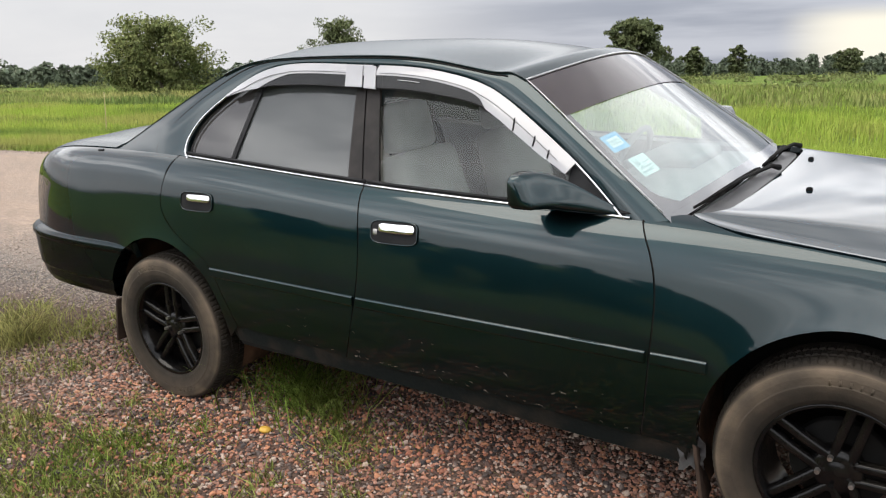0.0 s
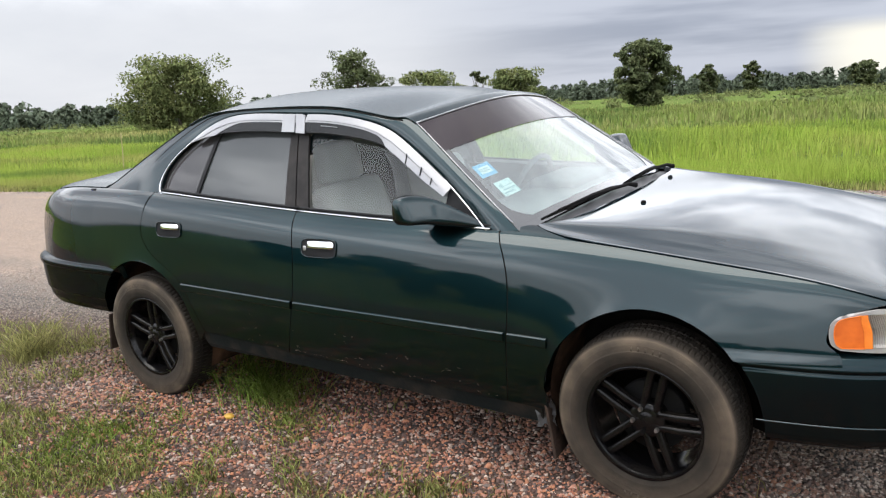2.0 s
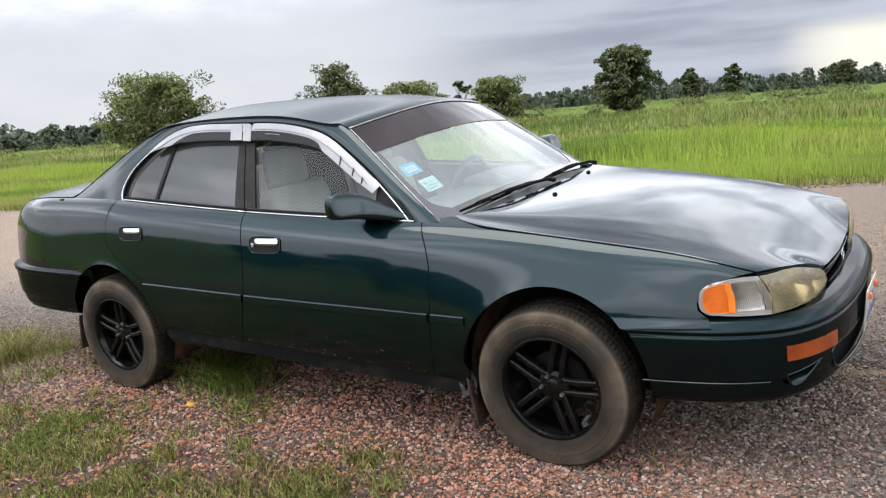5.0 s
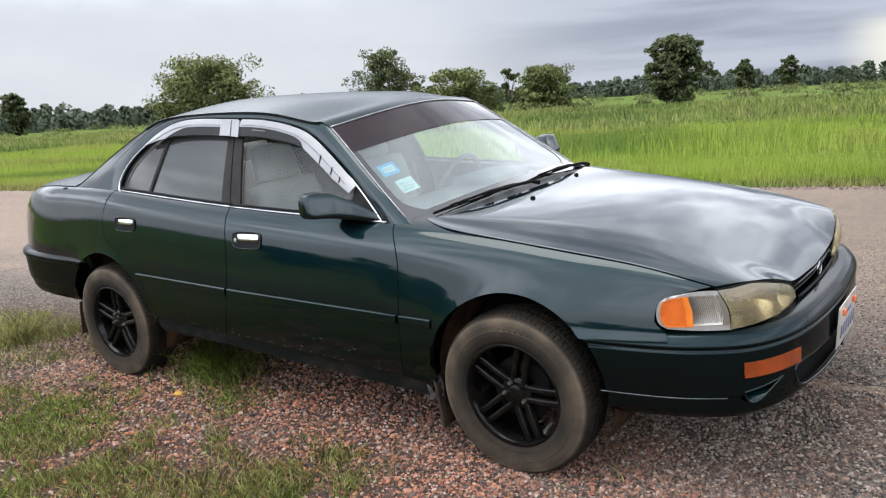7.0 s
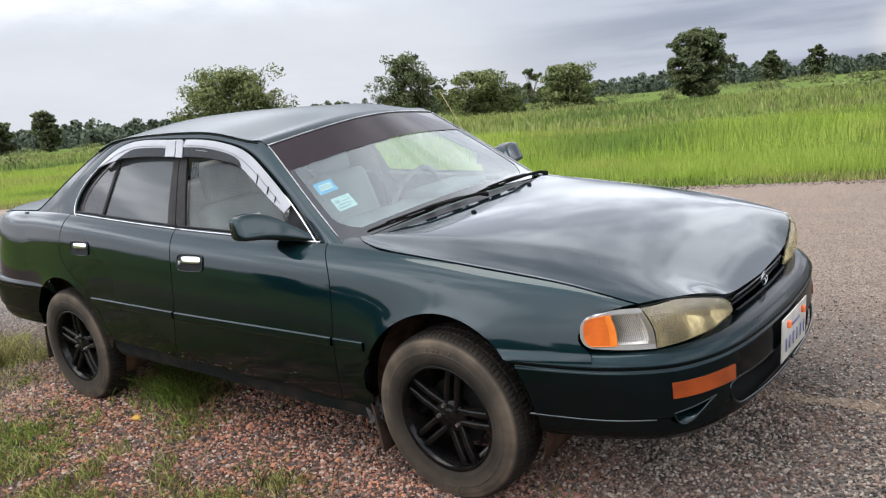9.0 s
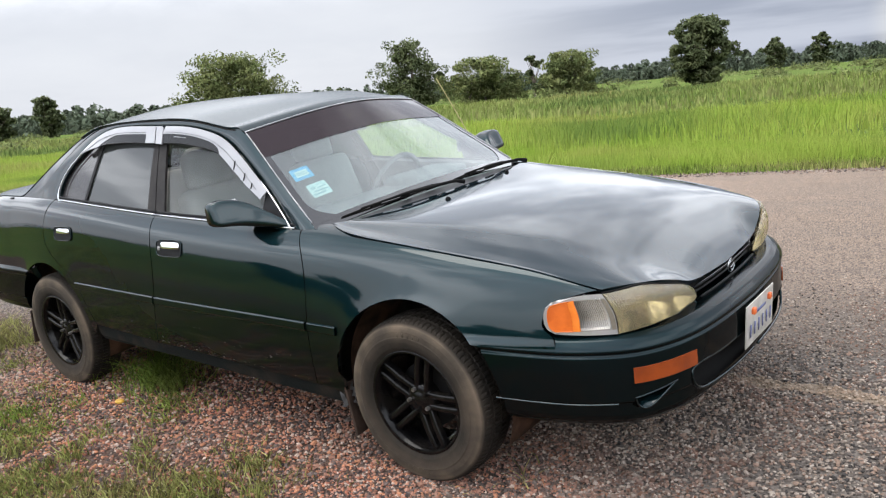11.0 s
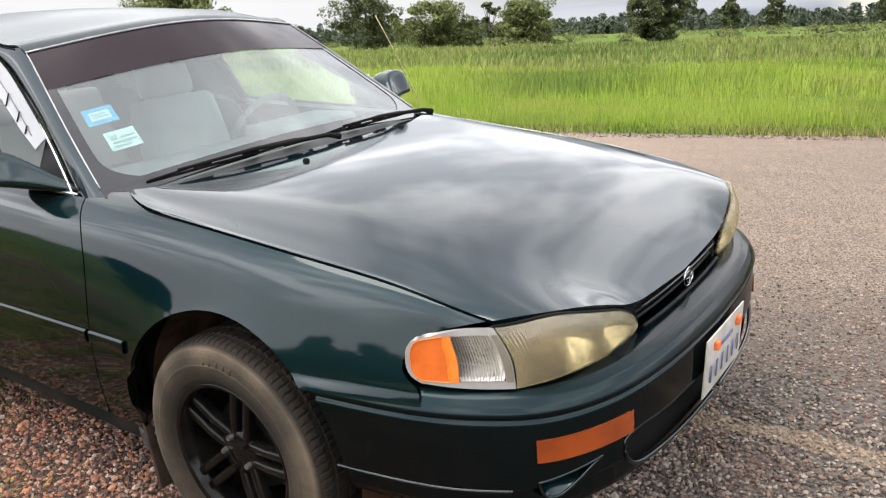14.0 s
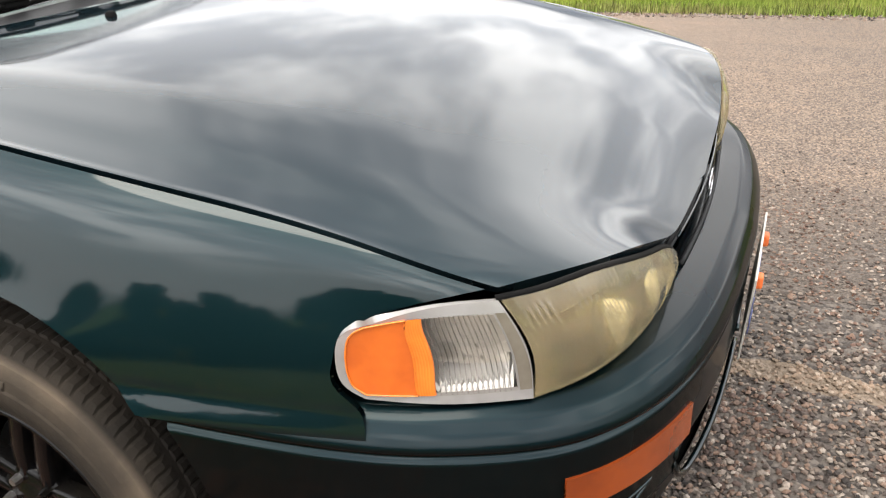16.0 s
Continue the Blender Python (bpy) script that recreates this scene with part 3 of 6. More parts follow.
def hood_grid():
    v = np.interp(along(5.03) + (along(8.0) - along(5.03)) * np.linspace(0, 1, 34) ** 1.5, KNOTS, np.arange(9))
    s = np.linspace(0, 1, 40)[:, None]
    x = hood_rear(v)[None] * (1 - s) + hood_front(v)[None] * s
    right = body(x, np.broadcast_to(v, x.shape))
    P = np.concatenate([flip(right, -1), right[:, -2::-1]], 1)
    # the rear edge lies nearly level between its corners
    wide = np.abs(P[0, :, 1])
    level = 0.958 + 0.008 * (wide / 0.7) ** 4
    P[0, :, 2] = np.where(wide < 0.683, level + np.clip((wide - 0.60) / 0.083, 0, 1) ** 2 * 0.004, P[0, :, 2])
    P[..., 2] = fair(P[..., 2])
    # the middle stands a little proud behind a soft crease on each side
    k = np.clip((0.705 - 0.22 * s - np.abs(P[..., 1])) / 0.09, 0, 1)
    P[..., 2] += 0.009 * k * k * (3 - 2 * k) * (1 - s) ** 1.2
    # the leading edge rolls down
    drop = cubic([5, 5.5, 6, 6.4, 7, 8], [0.0, 0.002, 0.014, 0.042, 0.068, 0.078])(v)
    P[..., 2] -= np.r_[drop, drop[-2::-1]][None] * np.clip((s - 0.66) / 0.34, 0, 1) ** 3.4
    return P


HOOD = hood_grid()
hood = sheet("hood", HOOD, PAINT_TOP, car, "faded dark green hood", lip=0.02)


def deck_grid():
    v = np.linspace(5.06, 8.0, 20)
    s = np.linspace(0, 1, 20)[:, None]
    a, b = np.interp(v, [5, 8], [-2.97, -2.93]), np.interp(v, [5, 8], [-3.60, -3.74])
    x = a[None] * (1 - s) + b[None] * s
    right = body(x, np.broadcast_to(v, x.shape))
    return np.concatenate([flip(right, -1), right[:, -2::-1]], 1)


sheet("boot_lid", deck_grid(), PAINT_ROOF, car, lip=0.03)

# cabin: window opening and outer edge of the side, both from the front foot round to the rear foot
INNER = cubic(range(11), [(-0.615, 0.953), (-0.797, 1.108), (-1.027, 1.264), (-1.193, 1.341), (-1.431, 1.386), (-1.716, 1.402), (-2.06, 1.402), (-2.285, 1.310), (-2.428, 1.205), (-2.484, 1.105), (-2.462, 1.058)])
OUTER = cubic(range(11), [(-0.47, 0.945), (-0.735, 1.141), (-1.012, 1.341), (-1.12, 1.368), (-1.36, 1.410), (-1.686, 1.433), (-2.10, 1.430), (-2.33, 1.385), (-2.60, 1.255), (-2.85, 1.125), (-2.97, 1.072)])


def on_glass(xz, lift=0.0):
    """Places on the cabin's side, +y."""
    xz = np.asarray(xz)
    return np.stack([xz[..., 0], glass_y(xz[..., 0], xz[..., 1]) + lift, xz[..., 1]], -1)


def pillar_frame(side):
    s = np.linspace(0, 10, 90)
    w = np.linspace(0, 1, 9)[:, None, None]
    g = on_glass((1 - w) * INNER(s)[None] + w * OUTER(s)[None])
    g[..., 1] += 0.008 * np.sin(np.pi * w[..., 0]) - 0.004
    return sheet("pillar_frame", flip(g, side), PAINT, car, lip=0.02)



def frame_seam(side):
    """Dark gap round the doors' window frames."""
    s = np.linspace(2.5, 9.8, 70)
    w = np.interp(s, [2.5, 6.0, 7.5, 9.8], [0.80, 0.80, 0.62, 0.40])[:, None]
    return tube("frame_seam", flip(on_glass((1 - w) * INNER(s) + w * OUTER(s), 0.0005), side), 0.0034, SEAM, car, "dark gap round the door frames", n=6)


both(pillar_frame), both(frame_seam)


def edge(s, side):
    return flip(on_glass(OUTER(np.asarray(s))), side)


def glass_patch(s0, s1, low_mid, high_mid, n=24, m=20):
    """A pane across the cabin between the outer edges from s0 to s1, with its lower and upper middles."""
    t = np.linspace(s0, s1, m)
    l, r = edge(t, -1), edge(t, 1)
    b = line([l[0], low_mid, r[0]], n)
    h = line([l[-1], high_mid, r[-1]], n)
    return coons(b, h, l, r)


def cut(P, a, b, c=0.0, d=1.0):
    """The stretch a..b of the rows and c..d of the columns of a grid."""
    m, n, _ = P.shape
    rows, cols = np.linspace(a, b, max(3, round((b - a) * m)) + 1) * (m - 1), np.linspace(c, d, max(3, round((d - c) * n)) + 1) * (n - 1)
    f = cubic(range(m), P.reshape(m, -1))(rows).reshape(len(rows), n, 3)
    return cubic(range(n), f.transpose(1, 0, 2).reshape(n, -1))(cols).reshape(len(cols), len(rows), 3).transpose(1, 0, 2)


WIND = glass_patch(0.0, 2.0, (-0.408, 0, 0.981), (-0.935, 0, 1.392))
windscreen = sheet("windscreen", WIND, WINDSCREEN, car, "windscreen with a tinted sun strip")
windscreen.visible_shadow = False
# the sun strip's lower edge sags towards the sides
strip = cut(WIND, 0.70, 1.0)
sheet("sun_strip", strip, SUN_STRIP, windscreen, "dark purple-tinted film", lift=0.003)
sheet("lower_border", cut(WIND, 0.0, 0.09), FRIT, windscreen, "black band", lift=0.002)
# the side bands widen into rounded lower corners
band = cut(WIND, 0.06, 0.72)
band_w = 0.026 + 0.085 * np.clip(1 - np.linspace(0, 1, 60) / 0.32, 0, 1) ** 2.6
band = np.stack([line(band[:, k], 60, False) for k in range(band.shape[1])], 1)
for side in (-1, 1):
    left = np.stack([cubic(np.linspace(0, 1, band.shape[1]), r)(np.linspace(0, w, 6) if side < 0 else 1 - np.linspace(0, w, 6)) for r, w in zip(band, band_w)])
    sheet("side_border", left, FRIT, windscreen, "black band", lift=0.0025)
BACK = glass_patch(9.9, 7.1, (-3.02, 0, 1.10), (-2.40, 0, 1.43))
back_pane = sheet("rear_window", BACK, TINTED_GLASS, car)
back_pane.visible_shadow = False


def roof_grid():
    t = np.linspace(2.0, 7.1, 40)
    l, r = edge(t, -1), edge(t, 1)
    f, k = line([l[0], (-0.935, 0, 1.392), r[0]], 30), line([l[-1], (-2.40, 0, 1.43), r[-1]], 30)
    P = coons(f, k, l, r)
    s, w = np.linspace(0, 1, 30)[None, :], np.linspace(0, 1, 40)[:, None]
    P[..., 2] -= 0.018 * np.sin(np.pi * s) ** 0.8 * np.sin(np.pi * w)
    return P


sheet("roof", roof_grid(), PAINT_ROOF, car, "faded dark green roof", lip=0.012, lift=0.004)
for side in (-1, 1):
    tube("windscreen_trim", edge(np.linspace(0.18, 2.0, 24), side) + [0.006, 0, 0.003], 0.0022, TRIM, car, "thin bright trim")
    tube("drip_rail", edge(np.linspace(2.1, 7.1, 40), side) + np.array([0, side * 0.002, 0.002]), 0.0028, PAINT, car)
tube("windscreen_trim", WIND[-1] + [0.004, 0, 0.004], 0.004, TRIM, car, "thin bright trim")


# side glass, belt trim and door frames
def side_pane(side, name, pts_b, pts_t, mat, parent, label=""):
    b, t = line(pts_b, 16), line(pts_t, 16)
    w = np.linspace(0, 1, 12)[:, None, None]
    ob = sheet(name, flip(on_glass((1 - w) * b[None] + w * t[None], -0.022), side), mat, parent, label)
    ob.visible_shadow = False
    return ob


for k, side in enumerate((-1, 1)):
    front, rear = doors_f[k], doors_r[k]
    side_pane(side, "window_pane", [(-1.50, 0.985), (-1.1, 0.96), (-0.62, 0.945)], [INNER(s) for s in (4.55, 4.0, 3.2, 2.4, 1.6, 0.8, 0.1)], SIDE_GLASS if side < 0 else CLEAR_PANE, front)
    side_pane(side, "window_pane", [(-2.225, 1.045), (-1.9, 1.02), (-1.60, 0.99)], [INNER(s) for s in (6.42, 6.1, 5.8, 5.3, 4.7)], TINTED_GLASS, rear)
    side_pane(side, "quarter_pane", [(-2.478, 1.05), (-2.35, 1.05), (-2.215, 1.04)], [INNER(s) for s in (9.3, 8.4, 7.6, 6.40)], DARK_GLASS, rear, "dark fixed quarter pane")
    # black pillar between the doors, split by the gap, and the bar of the quarter pane
    for parent, xa, xb, ta, tb in ((front, -1.566, -1.498, -1.645, -1.592), (rear, -1.636, -1.573, -1.686, -1.651)):
        w = np.linspace(0, 1, 8)
        l = np.stack([xa + (ta - xa) * w, 0.985 + (1.397 - 0.985) * w], -1)
        r = np.stack([xb + (tb - xb) * w, 0.985 + (1.397 - 0.985) * w], -1)
        sheet("pillar_cover", flip(on_glass(coons(line([l[0], r[0]], 4), line([l[-1], r[-1]], 4), l, r), -0.006), side), PILLAR, parent, "dull black pillar cover", lip=0.012)
    w = np.linspace(0, 1, 8)
    l = np.stack([-2.240 + 0.092 * w, 1.042 + 0.315 * w], -1)
    sheet("divider_bar", flip(on_glass(np.stack([l, l + [0.022, 0]], 1), -0.014), side), BLACK, rear, "black divider", lip=0.01)
    # belt trim
    for parent, a, b in ((front, -1.553, -0.60), (rear, -2.478, -1.56)):
        xs = np.linspace(a, b, 20)
        tube("belt_trim", flip(on_glass(np.stack([xs, seam_z(xs) + 0.004], -1), 0.006), side), 0.0045, BRIGHT, parent, "thin chrome belt trim")
        tube("window_seal", flip(on_glass(np.stack([xs, seam_z(xs) + 0.014], -1), -0.004), side), 0.006, BLACK, parent, "black rubber seal")
    tube("window_trim", flip(on_glass(INNER(np.linspace(0, 1.2, 12)), 0.005), side), 0.0042, BRIGHT, front, "thin chrome trim")
    tube("window_trim", flip(on_glass(INNER(np.linspace(7.0, 10, 24)), 0.005), side), 0.0042, BRIGHT, rear, "thin chrome trim")
    # rain visors: a silver band with a smoked strip inside it
    for parent, s0, s1 in ((front, 4.58, 0.97), (rear, 4.68, 7.08)):
        s = np.linspace(s0, s1, 60)
        edge_in = INNER(s)
        tang = np.gradient(edge_in, axis=0)
        nrm = np.stack([tang[:, 1], -tang[:, 0]], -1)
        nrm /= np.linalg.norm(nrm, axis=1, keepdims=True)
        nrm *= np.sign((nrm * (np.array([-1.55, 1.1]) - edge_in)).sum(1))[:, None]
        f = np.linspace(0, 1, 60)[:, None]
        if s1 > 5:
            total = np.interp(f, [0, 0.46, 0.69, 1], [0.072, 0.072, 0.056, 0.006])
            wide = np.minimum(np.interp(f, [0, 0.46, 0.56, 0.69, 0.85, 1], [0.030, 0.031, 0.043, 0.056, 0.040, 0.006]), total)
        else:
            total = np.interp(f, [0, 0.3, 0.43, 0.59, 1], [0.072, 0.067, 0.060, 0.052, 0.0])
            wide = np.interp(f, [0, 0.40, 0.47, 0.53, 0.59, 0.76, 0.89, 1], [0.028, 0.028, 0.030, 0.036, 0.053, 0.054, 0.050, 0.036])
        outer, inner, dark = edge_in - nrm * 0.004, edge_in + nrm * wide, edge_in + nrm * np.maximum(total, wide + 0.001)
        w = np.linspace(0, 1, 7)[:, None, None]
        g = on_glass((1 - w) * outer[None] + w * inner[None])
        g[..., 1] += 0.012 + 0.012 * np.sin(np.pi / 2 * w[..., 0])
        visor = sheet("rain_visor", flip(g, side), VISOR, parent, "silver plastic rain visor", lip=0.004)
        w = np.linspace(0, 1, 4)[:, None, None]
        strip_end = 36 if s1 < 5 else 44
        smoked = sheet("smoked_strip", flip(on_glass((1 - w) * inner[None, :strip_end] + w * dark[None, :strip_end], 0.021), side), SMOKE, visor, "smoked plastic strip", lip=0.003)
        tube("strip_edge", flip(on_glass(dark[1:strip_end], 0.019), side), 0.0035, BLACK, smoked, "dark lower edge", n=6)
        tube("visor_line", flip(on_glass((edge_in + nrm * np.minimum(wide, 0.034) * 0.74)[1:-3], 0.0245), side), 0.0013, DASH, visor, "thin grey line", n=5)
        if s1 < 5:
            tube("visor_mark", flip(on_glass((edge_in + nrm * (wide + 0.013))[6:13], 0.0235), side), 0.0022, TRIM, visor, "small pale bar of writing", n=5)
            for a0, a1 in (((-1.012, 1.232), (-1.011, 1.194)), ((-0.931, 1.180), (-0.934, 1.150)), ((-0.876, 1.141), (-0.879, 1.117))):
                tube("visor_slot", flip(on_glass(line([a0, a1], 5), 0.0255), side), 0.0024, BLACK, visor, "dark slot line")
            tab = [(-1.642, 1.402), (-1.592, 1.398), (-1.626, 1.326), (-1.574, 1.322)]
        else:
            tab = [(-1.724, 1.406), (-1.651, 1.402), (-1.710, 1.332), (-1.634, 1.329)]
        tab = np.stack([line([tab[k], tab[k + 2]], 6) for k in (0, 1)], 1)
        sheet("visor_tab", flip(on_glass(tab, 0.026), side), VISOR, visor, lip=0.006)
    # handles
    for parent, x0, x1, z0, z1 in ((front, -1.480, -1.292, 0.827, 0.903), (rear, -2.432, -2.255, 0.867, 0.940)):
        def oval(x0, x1, z0, z1, lift, dome=0.0):
            th, rr = np.linspace(0, 2 * math.pi, 33), np.linspace(0.02, 1, 6)
            c, s = np.cos(th), np.sin(th)
            k = 1 / (np.abs(c) ** 5 + np.abs(s) ** 5) ** 0.2
            x = (x0 + x1) / 2 + (x1 - x0) / 2 * rr[:, None] * (c * k)[None]
            z = (z0 + z1) / 2 + (z1 - z0) / 2 * rr[:, None] * (s * k)[None]
            P = body(x, v_at(x, z).reshape(x.shape))
            P[..., 1] += lift + dome * np.sqrt(np.clip(1 - rr[:, None] ** 4, 0, 1))
            return P

        cup = sheet("handle_cup", flip(oval(x0, x1, z0, z1, 0.0035), side), BLACK, parent, "black handle recess", lip=0.004)
        rim_at = oval(x0, x1, z0, z1, 0.0045)[-1]
        tube("cup_rim", flip(rim_at, side), 0.0024, PAINT, cup, "dark green rim", n=6, ends=False)
        sheet("door_handle", flip(oval(x0 + 0.034, x1 - 0.011, z0 + 0.036, z1 - 0.008, 0.008, 0.010), side), CHROME, parent, "chrome door handle", lip=0.005)
        if x0 > -2:
            sheet("key_hole", flip(oval(x0 + 0.010, x0 + 0.028, z0 + 0.026, z0 + 0.046, 0.006, 0.002), side), STEEL, parent, "keyhole", lip=0.004)

# bumpers: a profile (outward, height) carried round the plan
PLAN_F = cubic(np.linspace(0, 8, 9), [(0.352, 0.816), (0.50, 0.80), (0.63, 0.775), (0.735, 0.735), (0.83, 0.675), (0.903, 0.574), (0.952, 0.43), (0.978, 0.23), (0.987, 0.0)])
PROF_F = np.array([(-0.125, 0.640), (-0.07, 0.637), (-0.032, 0.632), (-0.012, 0.621), (0.000, 0.605), (0.008, 0.590), (0.007, 0.583), (-0.004, 0.579), (-0.004, 0.572), (0.003, 0.567), (0.003, 0.52), (0.001, 0.48), (-0.002, 0.44), (-0.004, 0.408), (-0.014, 0.400), (-0.016, 0.385), (-0.018, 0.37), (-0.02, 0.355), (-0.03, 0.335), (-0.06, 0.31), (-0.12, 0.29)])


def bumper_at(u, o, z, plan=PLAN_F):
    """Places on the front bumper: u along its half (8 the middle), o outward."""
    p, q = plan(u), plan(u + 0.01) - plan(u - 0.01)
    n = np.stack([-q[..., 1], q[..., 0]], -1) * -1
    n = np.where((u > 7.99)[..., None], np.array([1.0, 0.0]), n / np.linalg.norm(n, axis=-1, keepdims=True))
    n *= np.sign(n[..., :1] * 1 + n[..., 1:] * 0.5)
    return np.stack([p[..., 0] + n[..., 0] * o, p[..., 1] + n[..., 1] * o, z], -1)


def bumper_grid(prof, plan, n=50):
    u = np.linspace(0, 8, n)
    half = np.stack([bumper_at(u, np.full(n, o), np.full(n, z), plan) for o, z in prof])
    # its rear edge follows the wheel arch
    to = ARCH_F[0] + np.sqrt(np.clip(ARCH_RAD**2 - (half[..., 2] - ARCH_F[1]) ** 2, 0.02, 1))
    to += 0.05 * np.clip((half[..., 2] - 0.605) / 0.02, 0, 1)  # the top shelf ends inside the wing
    half[..., 0] += (to - PLAN_F(np.array(0.0))[0]) * np.exp(-2.2 * u)[None]
    return np.concatenate([flip(half, -1), half[:, -2::-1]], 1)


def intake_u(y):
    return np.interp(y, PLAN_F(np.linspace(8, 0, 200))[:, 1], np.linspace(8, 0, 200))


def scoop_edges(u):
    """Upper and lower edge of the scoop under the indicator, which narrows inward to a point."""
    k = np.clip((np.asarray(u, float) - SCOOP[0]) / (SCOOP[1] - SCOOP[0]), 0, 1)
    top = 0.420 + 0.026 * k
    return top, top - 0.046 * np.clip(np.sin(np.pi * (1 - (1 - k) ** 2.2)), 0, 1) ** 0.55


SCOOP = (3.90, 5.15)


def not_intake(c):
    u = float(intake_u(abs(c[1])))
    top, low = scoop_edges(u)
    scoop = SCOOP[0] < u < SCOOP[1] and low < c[2] < top
    end = 0.495 - max(0.0, 0.41 - c[2]) * 1.3
    slot = abs(c[1]) < end and 0.372 < c[2] < 0.468
    return not scoop and not slot


bumper = sheet("front_bumper", bumper_grid(line(PROF_F, 110, False), PLAN_F, 150), PAINT_BUMPER, car, "dark green bumper", lip=0.05, keep=not_intake, mid=np.array([0, 0, 0.3]))
sheet("air_intake", bumper_grid(np.array([(-0.012, 0.49), (-0.055, 0.47), (-0.06, 0.40), (-0.055, 0.36), (-0.03, 0.34)]), PLAN_F), SEAM, bumper, "black air intake", mid=np.array([0, 0, 0.3]))
for side in (-1, 1):
    su = np.linspace(*SCOOP, 24)
    st, sl = scoop_edges(su)
    tube("scoop_lip", flip(bumper_at(np.r_[su, su[::-1]], np.full(48, -0.003), np.r_[st, sl[::-1]]), side), 0.0035, PAINT, bumper, ends=False)
    floor_rows = np.stack([bumper_at(su, np.full(24, -0.004 - 0.045 * k), sl + (st - sl) * k * 0.9) for k in np.linspace(0, 1, 6)])
    sheet("scoop_floor", flip(floor_rows, side), PAINT, bumper, mid=np.array([0, 0, 0.3]))
    yy = np.array([0.02, 0.2, 0.38, 0.46, 0.488, 0.488, 0.46, 0.40, 0.2, 0.02])
    zz = np.array([0.470, 0.470, 0.470, 0.468, 0.455, 0.42, 0.385, 0.374, 0.370, 0.370])
    tube("intake_lip", flip(line(bumper_at(intake_u(yy), np.full(10, -0.004), zz), 60), side), 0.0055, PAINT, bumper)
    u = np.linspace(3.88, 5.75, 16)
    P = np.stack([bumper_at(u, np.full(16, 0.004), np.full(16, z)) for z in (0.474, 0.490, 0.510, 0.527)])
    sheet("indicator_lamp", flip(P, side), DEEP_AMBER, bumper, "amber indicator lens", lip=0.012, lift=0.003, mid=np.array([0, 0, 0.3]))
    P = np.stack([bumper_at(np.linspace(0.05, 3.4, 30), np.full(30, o), np.full(30, z)) for o, z in ((-0.006, 0.399), (-0.002, 0.400), (-0.002, 0.403), (-0.005, 0.405))])
    sheet("bumper_strip", flip(P, side), PAINT, bumper, mid=np.array([0, 0, 0.3]))
PLAN_T = cubic(np.linspace(0, 8, 9), [(-2.965, 0.838), (-3.15, 0.828), (-3.35, 0.805), (-3.52, 0.765), (-3.63, 0.70), (-3.71, 0.58), (-3.76, 0.42), (-3.79, 0.22), (-3.80, 0.0)])
PLAN_R = cubic(np.linspace(0, 8, 9), [(-2.965, 0.838), (-3.15, 0.832), (-3.35, 0.816), (-3.53, 0.785), (-3.67, 0.728), (-3.765, 0.63), (-3.815, 0.455), (-3.84, 0.24), (-3.85, 0.0)])


def rear_bumper_grid():
    prof = line([(-0.03, 0.692), (0.0, 0.684), (0.013, 0.670), (0.014, 0.650), (0.004, 0.642), (0.004, 0.60), (0.002, 0.54), (-0.001, 0.498), (-0.009, 0.493), (-0.011, 0.484), (-0.016, 0.45), (-0.035, 0.415), (-0.10, 0.40)], 70, False)
    u = np.linspace(0, 8, 40)
    p = PLAN_R(u)
    q = np.gradient(p, axis=0)
    n = np.stack([q[:, 1], -q[:, 0]], -1)
    n /= np.linalg.norm(n, axis=1, keepdims=True)
    half = np.stack([np.stack([p[:, 0] + n[:, 0] * o, p[:, 1] + n[:, 1] * o, np.full(40, z)], -1) for o, z in prof])
    to = ARCH_R[0] - np.sqrt(np.clip(ARCH_RAD**2 - (half[..., 2] - ARCH_R[1]) ** 2, 0.02, 1))
    half[..., 0] += (to + 2.965) * np.exp(-2.2 * u)[None]
    return np.concatenate([flip(half, -1), half[:, -2::-1]], 1)


sheet("rear_bumper", rear_bumper_grid(), PAINT_BUMPER, car, "dark green bumper", lip=0.07, mid=np.array([-3.0, 0, 0.4]))


def tail_grid():
    """The upright tail between the boot lid and the bumper."""
    u = np.linspace(3.9, 8, 24)
    p = PLAN_T(u)
    top = np.stack([p[:, 0] + 0.05, p[:, 1] * 0.90, np.interp(u, [3.9, 8], [1.0, 1.045])], -1)
    low = np.stack([p[:, 0] + 0.02, p[:, 1] * 0.985, np.full(24, 0.68)], -1)
    half = np.stack([low + (top - low) * k for k in np.linspace(0, 1, 8)])
    return np.concatenate([flip(half, -1), half[:, -2::-1]], 1)


tail = sheet("tail_panel", tail_grid(), PAINT, car, mid=np.array([-3.0, 0, 0.8]))
for side in (-1, 1):
    u = np.linspace(3.75, 6.0, 14)
    p = PLAN_T(u)
    P = np.stack([np.stack([p[:, 0] + 0.03 + 0.02 * k, p[:, 1] * (0.965 - 0.03 * k), np.full(14, 0.74 + 0.18 * k)], -1) for k in np.linspace(0, 1, 5)])
    sheet("tail_lamp", flip(P, side), RED, tail, "dark red tail lamp", lip=0.02, lift=0.006, mid=np.array([-3.0, 0, 0.8]))

